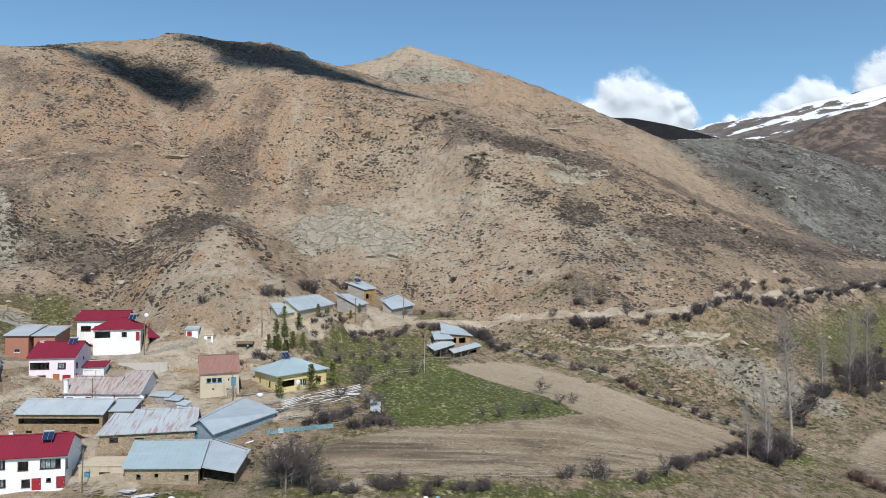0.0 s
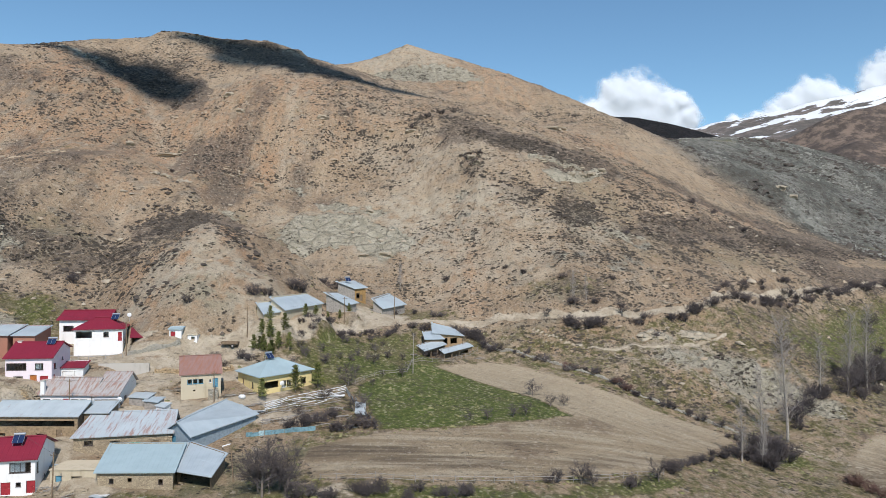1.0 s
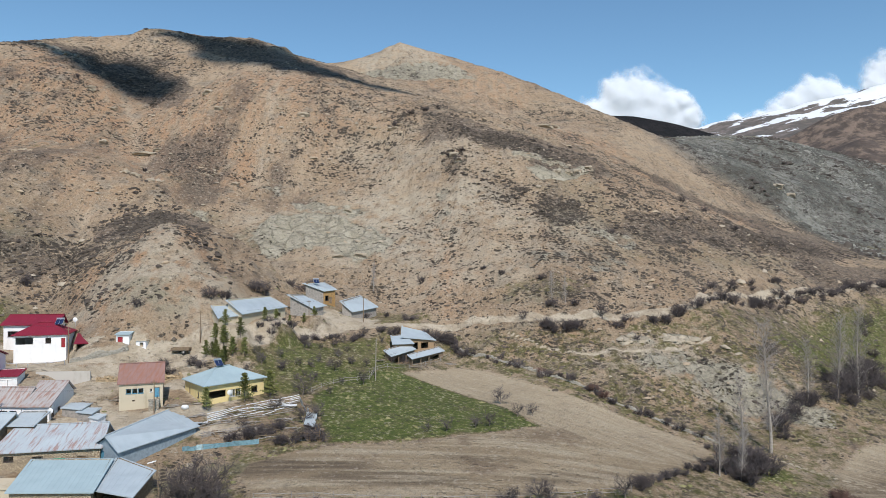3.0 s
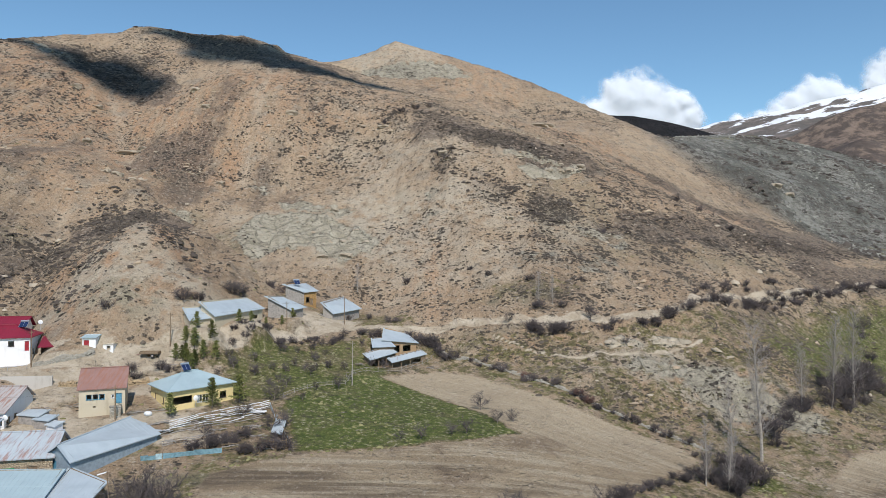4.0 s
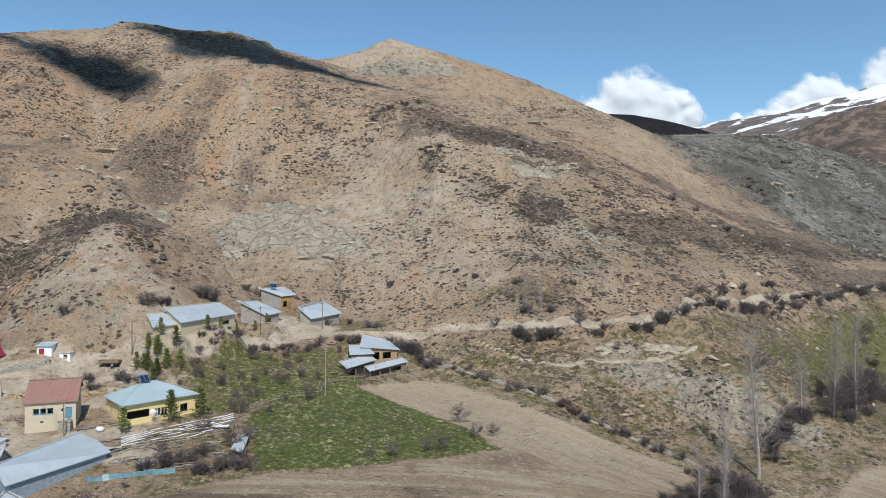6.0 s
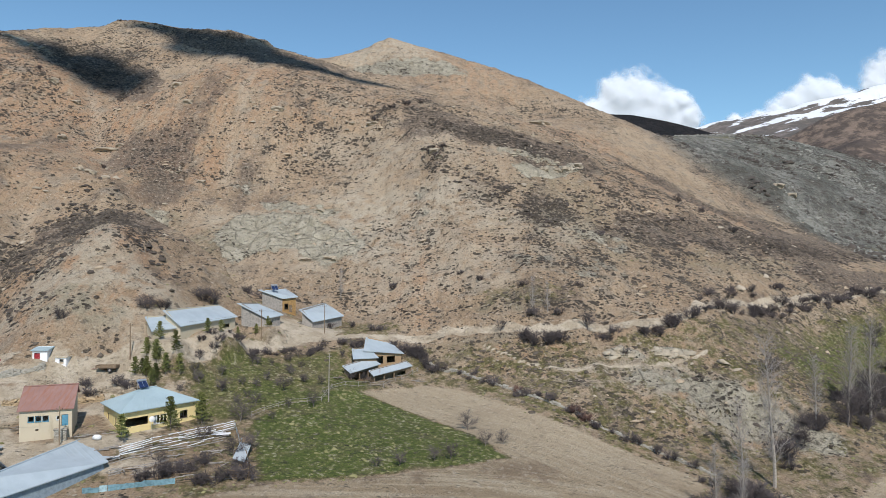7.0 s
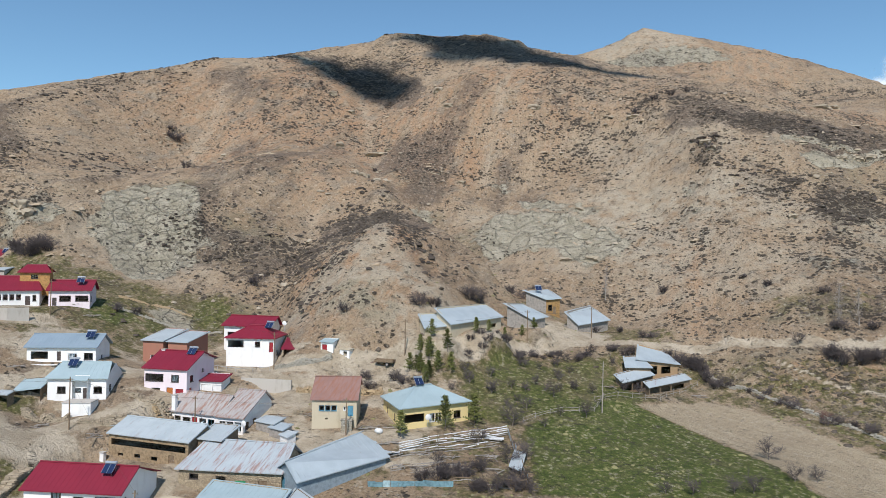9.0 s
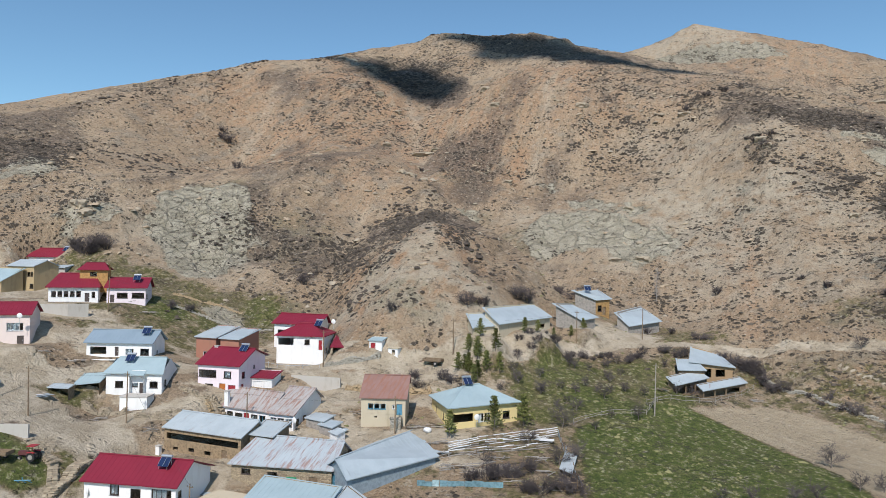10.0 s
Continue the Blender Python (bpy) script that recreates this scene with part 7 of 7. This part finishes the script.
def stone_wall(name, label, line, h, thick, mat, size=0.42, seed=1):
    """A dry wall of uneven stones in broken courses, with a slumped top and fallen stones at its foot."""
    r = random.Random(seed)
    verts, faces = [], []
    h, size = h * 0.8, size * 0.62

    def stone(x, y, z, dx, dy, s, d, hh):
        b = len(verts)
        a = r.gauss(0, 0.16)
        dx, dy = dx * math.cos(a) - dy * math.sin(a), dx * math.sin(a) + dy * math.cos(a)
        for cz, k in ((z, 1.0), (z + hh, 0.78)):
            for e, f in ((-0.5, -0.5), (0.5, -0.5), (0.5, 0.5), (-0.5, 0.5)):
                px, py = e * s * k * r.uniform(0.75, 1.1), f * d * k * r.uniform(0.8, 1.1)
                verts.append((x + dx * px - dy * py, y + dy * px + dx * py, cz + r.gauss(0, 0.12 * hh)))
        faces.extend([tuple(b + i for i in q) for q in ((0, 3, 2, 1), (4, 5, 6, 7), (0, 1, 5, 4), (1, 2, 6, 5), (2, 3, 7, 6), (3, 0, 4, 7))])
    for (ax, ay), (bx, by) in zip(line, line[1:]):
        length = math.hypot(bx - ax, by - ay)
        dx, dy = (bx - ax) / length, (by - ay) / length
        lift = 0.0
        while lift < h * 1.1:
            hh = size * r.uniform(0.5, 0.8)
            u = -size * r.random()
            while u < length:
                s = size * r.uniform(0.6, 1.8)
                x, y = ax + dx * (u + s / 2), ay + dy * (u + s / 2)
                top = h * (0.72 + 0.4 * math.sin(u * 0.9 + seed) * math.sin(u * 0.37 + 2 * seed))
                if lift < top and r.random() > 0.06:
                    z = ground_at(x, y) - 0.25 + lift + r.gauss(0, 0.05)
                    for side in (-0.27, 0.27):
                        stone(x - dy * side * thick, y + dx * side * thick, z, dx, dy, s * 1.08, thick * 0.62, hh * r.uniform(0.85, 1.25))
                u += s
            lift += hh
        for _ in range(int(length * 1.5)):
            u, o = r.uniform(0, length), r.gauss(0, 0.9) * thick
            x, y = ax + dx * u - dy * o, ay + dy * u + dx * o
            w = size * r.uniform(0.4, 1.0)
            stone(x, y, ground_at(x, y) - 0.1, dx, dy, w, w * 0.8, w * 0.6)
    return tagged(raw_mesh(name, verts, faces, mat), label, "wall", kind="structure")


PALE_STONES = speckle((0.20, 0.16, 0.115), (0.46, 0.385, 0.285))
GREY_STONES = speckle((0.24, 0.22, 0.18), (0.46, 0.43, 0.37))
stone_wall("wall_field", "dry stone wall between field and slope", [(14, 226.5), (18.5, 221.5), (29, 214.3), (35, 209.3), (48, 200.6), (59, 192.6), (67, 187), (75, 181)], 0.9, 0.7, GREY_STONES, 0.5, 2)
stone_wall("wall_lane", "grey dry stone wall along village road", [(-74.2, 176.6), (-68, 179.2), (-63.6, 182.0)], 1.7, 0.8, GREY_STONES, 0.45, 3)
stone_wall("wall_yard", "rubble stone wall around the tractor yard", [(-97, 123.5), (-90, 122.8), (-86, 119.5), (-84.4, 115)], 1.6, 1.4, PALE_STONES, 0.6, 4)
stone_wall("wall_ruin", "ruined field stone wall below white house", [(-104.6, 140.0), (-101, 141.2), (-96.4, 142.6)], 2.3, 0.9, PALE_STONES, 0.45, 5)
stone_wall("wall_terrace", "old terrace wall on the grassy slope", [(-128, 186), (-120, 190), (-112, 195), (-106, 199)], 0.9, 0.8, GREY_STONES, 0.7, 6)
stone_wall("wall_path", "low stone edging of the village path", [(-93, 141.6), (-90, 144.2), (-87, 147.4)], 1.0, 0.9, PALE_STONES, 0.5, 7)
stone_wall("wall_house", "stone terrace in front of pink house", [(-92.6, 152.6), (-87.5, 152.0), (-82, 153.4)], 1.2, 0.8, PALE_STONES, 0.5, 8)
stone_wall("wall_bank", "rough stone bank below the road", [(-62, 178.8), (-56, 178.2), (-50, 180.4), (-44, 180.0)], 1.2, 1.2, PALE_STONES, 0.6, 9)


for i, (label, line, h, w) in enumerate([("rough stone bank under the cottage yard", [(-84.6, 151.4), (-78.0, 151.0), (-72.6, 150.6)], 1.2, 0.8), ("broken stone terrace behind the long barn", [(-90.0, 143.6), (-84.0, 145.2), (-78.0, 146.0)], 1.3, 1.0), ("collapsed stone wall beside the mud house", [(-60.4, 162.4), (-58.4, 166.0), (-57.6, 170.4)], 1.5, 1.2),
                                         ("ochre earth and stone bank below the road", [(-65.0, 171.0), (-60.0, 172.6), (-55.0, 175.0), (-49.0, 177.6)], 1.8, 1.6), ("low rubble wall beside the village lane", [(-112.0, 142.4), (-108.0, 143.8), (-104.8, 146.4)], 0.9, 0.8), ("stone footing of the stone barn yard", [(-66.0, 124.4), (-61.0, 124.2), (-57.6, 125.0)], 1.0, 0.8),
                                         ("mossy terrace wall on the grassy slope", [(-134.0, 192.0), (-126.0, 196.4), (-118.0, 201.6)], 0.8, 0.8), ("rubble heap along the tractor yard", [(-88.4, 127.6), (-87.0, 123.4), (-85.8, 119.0)], 1.3, 1.8)]):
    stone_wall("wall_rubble_%d" % (i + 1), label, line, h, w, PALE_STONES if i % 3 else speckle((0.30, 0.22, 0.13), (0.50, 0.38, 0.24)), 0.5, 20 + i)


def plain_wall(name, label, line, z0, z1, thick, mat):
    bm = bmesh.new()
    for (ax, ay), (bx, by) in zip(line, line[1:]):
        d = Vector((bx - ax, by - ay, 0)).normalized()
        n = Vector((-d.y, d.x, 0)) * thick
        add_slab(bm, [(ax, ay, z1), (bx, by, z1), (bx + n.x, by + n.y, z1), (ax + n.x, ay + n.y, z1)], z1 - z0)
    return tagged(link_mesh(name, bm, mat), label, "wall", kind="structure")


plain_wall("wall_concrete", "pale concrete retaining wall beside the garage", [(-77.6, 168.8), (-66.4, 170.4)], -30.5, -25.4, 0.4, CONCRETE)
plain_wall("wall_veranda", "concrete retaining wall below veranda house", [(-141.0, 155.4), (-134.0, 159.4), (-131.6, 163.0)], -18.5, -12.2, 0.5, CONCRETE)
plain_wall("wall_road", "low concrete kerb wall of the yard", [(-104, 120.4), (-97.2, 123.6)], -32, -28.6, 0.4, CONCRETE)
plain_wall("wall_plinth", "white concrete terrace of the house", [(-117.6, 148.7), (-103.4, 154.9)], -25.6, -22.4, 0.4, WHITE)

# sheds, huts and ruins
building("shed", "small blue-roofed shed with a red door", rect(-67.0, 182.6, 6, 3.6, 3.2), [-18.7, -18.7, -18.2, -18.2], -21.3, ZINC_PALE, WHITE, None, 0.3, category="shed", fronts=[(0.3, 0.1, 1.2, 1.9, "red_door")])
building("shed", "little white hut with flat mud roof", rect(-62.6, 183.6, 0, 2.8, 2.6), [-20.2] * 4, -22.0, MUD, WHITE, None, 0.2, category="shed", fronts=[(0.9, 0.2, 0.9, 1.1, "open")])
building("shed", "low grey tin shed beside porch house", rect(-64.2, 154.6, -4, 4.6, 3.6), [-30.2, -30.4, -29.8, -29.8], -32.6, ZINC_WORN, GREYWOOD, None, 0.25, category="shed")
building("shed", "grey plank shed with tin roof", rect(-60.6, 153.6, -8, 3.6, 3.0), [-30.8, -31.0, -30.4, -30.4], -32.8, ZINC, GREYWOOD, None, 0.25, category="shed")
building("shed", "tiny tin lean-to beside the plank shed", rect(-57.6, 152.6, -20, 2.6, 2.2), [-31.6, -31.8, -31.2, -31.2], -33.0, ZINC_WORN, WHITE_SHEET, None, 0.2, category="shed")
building("house", "flat-roofed mud house with blue door", rect(-65.2, 127.2, 2, 8.6, 6), [-37.4] * 4, -40.9, MUD, MUD, None, 0.15, fronts=[(0.9, 0.4, 1.1, 2.0, "blue_door"), (3.6, 1.2, 1.9, 1.1, "open"), (5.8, 1.1, 1.0, 1.0, "wood_door")], rib=9)
building("annex", "grey concrete block annex of white house", rect(-98.2, 142.6, 24, 5.4, 3.6), [-27.4] * 4, -29.8, CONCRETE, WHITE, None, 0.1, category="shed", rib=9)
building("porch", "small door canopy with pale sheet roof", rect(-99.6, 146.0, 24, 3.0, 1.6), [-23.9, -23.9, -23.2, -23.2], -28.0, ZINC_PALE, WHITE, None, 0.15, category="porch", open_front=True)
building("shed", "low tin shelter beside the village path", rect(-111.6, 137.6, 15, 4.6, 2.2), [-26.0, -26.0, -25.5, -25.5], -26.8, ZINC_WORN, TIMBER, None, 0.2, category="shed", open_front=True)
building("porch", "stone steps porch of mud house", rect(-48.6, 159.0, 21, 2.2, 1.5), [-29.6] * 4, -31.4, GREYSTONE, GREYSTONE, None, 0.1, category="porch", rib=9, open_front=False)


# vehicles
def wheel(parent, x, y, z, r, w, axis_turn=0.0):
    bm = bmesh.new()
    add_beam(bm, (x, y - w / 2, z), (x, y + w / 2, z), r, 14)
    tyre = part("wheel", bm, RUBBER, parent)
    bm = bmesh.new()
    add_beam(bm, (x, y - w / 2 - 0.02, z), (x, y + w / 2 + 0.02, z), r * 0.55, 10)
    part("rim", bm, GREYWOOD, tyre)


def trailer(x, y, turn, label):
    ob = thing("farm_trailer", label, "trailer", x, y, None, turn)
    bm = bmesh.new()
    add_box(bm, (-2.1, -0.95, 0.85), (2.1, 0.95, 0.97))
    part("bed", bm, TIMBER, ob)
    for lo, hi in (((-2.1, -1.0, 0.97), (2.1, -0.94, 1.45)), ((-2.1, 0.94, 0.97), (2.1, 1.0, 1.45)), ((-2.14, -1.0, 0.97), (-2.08, 1.0, 1.45)), ((2.08, -1.0, 0.97), (2.14, 1.0, 1.45))):
        bm = bmesh.new()
        add_box(bm, lo, hi)
        part("side_board", bm, TIMBER, ob)
    bm = bmesh.new()
    add_beam(bm, (-2.1, 0, 0.8), (-3.6, 0, 0.5), 0.07)
    part("drawbar", bm, RUST_RED, ob)
    for sy in (-0.85, 0.85):
        wheel(ob, 0.8, sy, 0.45, 0.45, 0.25)


trailer(-52.2, 185.8, 4, "brown flatbed farm trailer on dirt road")
trailer(-95.4, 117.2, 20, "grey flatbed farm trailer in the yard")


def tractor(x, y, turn):
    ob = thing("tractor", "old dull red tractor in the yard", "tractor", x, y, None, turn)
    bm = bmesh.new()
    add_box(bm, (0.2, -0.35, 0.8), (1.9, 0.35, 1.5))
    bmesh.ops.bevel(bm, geom=bm.edges[:], offset=0.08, segments=2, affect='EDGES')
    part("hood", bm, plain("tractor_paint", (0.13, 0.05, 0.05), 0.7), ob)
    bm = bmesh.new()
    add_box(bm, (-0.9, -0.5, 0.7), (0.2, 0.5, 1.1))
    part("platform", bm, FRAME_DARK, ob)
    bm = bmesh.new()
    add_slab(bm, [(-1.0, -0.7, 2.4), (0.35, -0.7, 2.4), (0.35, 0.7, 2.4), (-1.0, 0.7, 2.4)], 0.08)
    part("canopy", bm, RED_PAINT, ob)
    for sx in (-0.9, 0.25):
        for sy in (-0.6, 0.6):
            bm = bmesh.new()
            add_beam(bm, (sx, sy, 1.0), (sx, sy, 2.35), 0.04)
            part("canopy_post", bm, FRAME_DARK, ob)
    for sy in (-0.75, 0.75):
        bm = bmesh.new()
        add_box(bm, (-1.1, sy - 0.2, 1.35), (0.1, sy + 0.2, 1.5))
        part("mudguard", bm, RED_PAINT, ob)
        wheel(ob, -0.5, sy, 0.72, 0.72, 0.4)
        wheel(ob, 1.5, sy * 0.85, 0.42, 0.42, 0.25)


tractor(-92.6, 120.8, 200)
plough = thing("plough", "small blue iron plough on the grass", "plough", -89.6, 117.6, None, 30)
for i in range(3):
    bm = bmesh.new()
    add_beam(bm, (-0.9 + i * 0.8, -0.5, 0.55), (-0.6 + i * 0.8, 0.2, 0.05), 0.07)
    part("share", bm, BLUE_PAINT, plough)
bm = bmesh.new()
add_beam(bm, (-1.2, -0.5, 0.6), (1.2, -0.5, 0.6), 0.09)
part("beam", bm, BLUE_PAINT, plough)
bm = bmesh.new()
add_beam(bm, (0, -0.5, 0.6), (0, -0.6, 1.1), 0.06)
part("hitch", bm, BLUE_PAINT, plough)


# clutter
def heap(label, x, y, n, seed, mats, spread_r=1.6, length=2.4, category="timber"):
    """A pile of planks, poles or sheets, each its own piece."""
    r = random.Random(seed)
    ob = thing("plank_pile", label, category, x, y)
    for i in range(n):
        a = r.uniform(0, 3.14) if i % 3 else 0.2
        cx, cy, cz = r.gauss(0, spread_r * 0.5), r.gauss(0, spread_r * 0.4), 0.05 + 0.09 * i * 0.6
        dx, dy = math.cos(a) * length / 2, math.sin(a) * length / 2
        bm = bmesh.new()
        add_beam(bm, (cx - dx, cy - dy, cz), (cx + dx, cy + dy, cz + r.uniform(-0.05, 0.15)), r.uniform(0.05, 0.1))
        part("plank", bm, r.choice(mats), ob)


for x, y, n, s in [(-60, 131.4, 9, 1), (-57, 132.5, 8, 2), (-48, 122.6, 9, 3), (-53, 121.6, 7, 4), (-38, 157.6, 8, 5), (-57.5, 163.6, 8, 6), (-44.4, 161.5, 9, 7), (-133.5, 177, 10, 8), (-121, 144, 9, 9), (-74, 160.5, 8, 10), (-47, 183.4, 8, 11), (-33, 152.4, 8, 12), (-26.5, 158, 8, 13), (-29.5, 151.6, 9, 14), (-24.6, 155.4, 8, 15), (-20.4, 160.6, 9, 16), (-18.2, 157.0, 7, 17), (-31.6, 156.4, 8, 18), (-64, 125.6, 10, 19), (-60.5, 122.8, 9, 20), (-55.6, 122.4, 9, 21), (-70.4, 146.0, 8, 22), (-88.6, 140.6, 9, 23), (-99.6, 139.6, 8, 24), (-62.2, 160.6, 9, 25), (-40.6, 163.4, 8, 26), (-126.4, 176.0, 9, 27), (-116.0, 148.0, 7, 28), (-6.0, 206.0, 8, 29), (12.8, 214.6, 9, 30), (-21.0, 234.4, 8, 31)]:
    heap("loose pile of weathered planks and poles", x, y, n, s, [GREYWOOD, TIMBER, GREYWOOD])


def sheets(label, x, y, seed, mats, n=4):
    r = random.Random(seed)
    ob = thing("sheet_stack", label, "metal sheets", x, y)
    for i in range(n):
        a = r.uniform(-0.5, 0.5)
        c, s = math.cos(a), math.sin(a)
        ox, oy, z = r.gauss(0, 0.6), r.gauss(0, 0.5), 0.15 + 0.08 * i
        pts = [(ox + c * u - s * v, oy + s * u + c * v, z + 0.25 * (u > 0) * r.random()) for u, v in ((-1.3, -0.5), (1.3, -0.5), (1.3, 0.5), (-1.3, 0.5))]
        bm = bmesh.new()
        add_slab(bm, pts, 0.03)
        part("sheet", bm, r.choice(mats), ob)


for x, y, s in [(-51.5, 122.0, 1), (-61.5, 130.6, 2), (-59.0, 129.8, 3), (-36.4, 155.2, 4), (-72.5, 162.0, 5), (-110.2, 135.8, 6), (-66.6, 132.0, 7), (-55.0, 123.4, 8), (-22.4, 168.6, 9), (-57.0, 156.0, 10), (-86.6, 144.6, 11)]:
    sheets("stack of loose tin sheets on the ground", x, y, s, [ZINC_WORN, WHITE_SHEET, ZINC])


def sack(x, y, size, mat, label, seed):
    r = random.Random(seed)
    bm = bmesh.new()
    bmesh.ops.create_icosphere(bm, subdivisions=2, radius=size)
    for v in bm.verts:
        v.co = Vector((v.co.x * 1.2, v.co.y * 0.9, v.co.z * 0.75)) * r.uniform(0.88, 1.1)
    ob = link_mesh("sack", bm, mat, None, True)
    ob.location = (x, y, ground_at(x, y) + size * 0.5)
    tagged(ob, label, "sack")


for i, (x, y, s, m, lab) in enumerate([(-58.4, 155.4, 0.9, WHITE_SHEET, "large white woven sack by sheds"), (-59.6, 150.8, 0.6, WHITE_SHEET, "white plastic sack by sheds"), (-41.6, 160.6, 0.7, WHITE_SHEET, "white sack beside the mud house"), (-46.2, 121.6, 0.5, WHITE_SHEET, "pale bundle beside stone barn"),
                                       (-3.0, 121.2, 0.4, WHITE_SHEET, "white bundle beside the near fence"), (-1.0, 121.6, 0.35, TURQUOISE, "turquoise bundle beside the near fence"), (-23.2, 120.6, 0.4, GREEN_NET, "green bundle under the big tree"), (-116.4, 130.4, 1.2, WHITE_SHEET, "white tarpaulin heap by the road")]):
    sack(x, y, s, m, lab, i)
net = thing("cloth", "bright green cloth hung on barn wall", "cloth", -55.2, 138.4, -36.4, 12)
bm = bmesh.new()
add_slab(bm, [(-0.9, -0.12, 0.9), (0.9, -0.12, 0.9), (0.9, -0.02, 0.9), (-0.9, -0.02, 0.9)], 0.9)
part("sheet", bm, GREEN_NET, net)
for hx, hy, hz, lab in [(-91.4, 161.6, -20.3, "white chimney on maroon roof"), (-81.6, 153.6, -27.6, "white chimney beside rusty roof"), (-84.4, 139.2, -35.2, "white chimney beside the barn")]:
    ob = thing("chimney", lab, "chimney", hx, hy, hz, 5)
    bm = bmesh.new()
    add_box(bm, (-0.4, -0.35, -2.2), (0.4, 0.35, 0.9))
    part("shaft", bm, WHITE, ob)
    bm = bmesh.new()
    add_box(bm, (-0.5, -0.45, 0.9), (0.5, 0.45, 1.05))
    part("cap", bm, CONCRETE, ob)


# ---------------------------------------------------------------- ledges and boulders
LEDGE = speckle((0.26, 0.22, 0.165), (0.42, 0.355, 0.27))


def boulder(x, y, sx, sy, sz, turn, tilt, seed, label, lift=0.2):
    """A broken block of rock with a flat top and an undercut front."""
    r = random.Random(seed)
    bm = bmesh.new()
    bmesh.ops.create_icosphere(bm, subdivisions=3, radius=1.0)
    for v in bm.verts:
        c = v.co.copy()
        n = noise.noise(c * 1.3 + Vector((seed, 0, 0))) * 0.45 + noise.noise(c * 3.1 + Vector((0, seed, 0))) * 0.2
        c = Vector([math.copysign(abs(t) ** 0.6, t) for t in c]) * (1 + n)
        if c.z < 0 and c.y < 0:
            c.y *= 0.45
        v.co = Vector((c.x * sx, c.y * sy, c.z * sz))
    ob = link_mesh("boulder", bm, LEDGE)
    ob.matrix_world = pose(x, y, ground_at(x, y) + lift * sz, tilt, 0, turn)
    tagged(ob, label, "rock")


for i, (x, y, sx, sy, sz) in enumerate([(-132, 345, 6.0, 2.6, 1.0), (-126, 346, 2.0, 1.4, 0.8), (-21, 281.5, 2.6, 1.8, 1.2), (-30, 280.5, 1.8, 1.4, 0.9), (-32, 317.5, 1.9, 1.2, 0.8), (78, 518, 6, 3, 1.6), (86, 530, 5, 3, 1.6), (-115, 382, 2.4, 1.6, 1.4), (-105, 370, 2.4, 1.6, 1.5),
                                         (-62, 370, 2.4, 1.5, 1.3), (-16, 369.5, 3.0, 1.4, 1.0), (70, 336, 2.2, 1.5, 1.6), (66, 335, 1.8, 1.4, 1.2), (60, 333, 1.8, 1.4, 1.1), (75, 338, 2.0, 1.5, 1.4), (14, 331, 2.0, 1.6, 1.6), (16, 327, 1.6, 1.4, 1.2), (-186, 203, 2.6, 2.0, 1.8), (-182, 202, 2.2, 1.6, 1.6),
                                         (-150, 342, 2.0, 1.5, 1.4), (-114, 297, 2.2, 1.6, 1.4), (-120, 300, 1.8, 1.4, 1.2), (-108, 296, 1.6, 1.3, 1.2), (-160, 372, 2.0, 1.5, 1.3), (-174, 377, 2.2, 1.8, 1.5), (259, 553, 4, 3, 2.4), (268, 550, 3, 2, 2.0), (-84, 330, 1.6, 1.2, 1.0), (40, 292, 1.4, 1.2, 0.9), (-97, 200, 2.0, 1.4, 1.2)]):
    boulder(x, y, sx, sy, sz, 15 * math.sin(i * 2.1), 6 * math.cos(i * 1.7), i + 1, "weathered rock ledge on the hillside" if y > 240 else "weathered rock block on the slope")
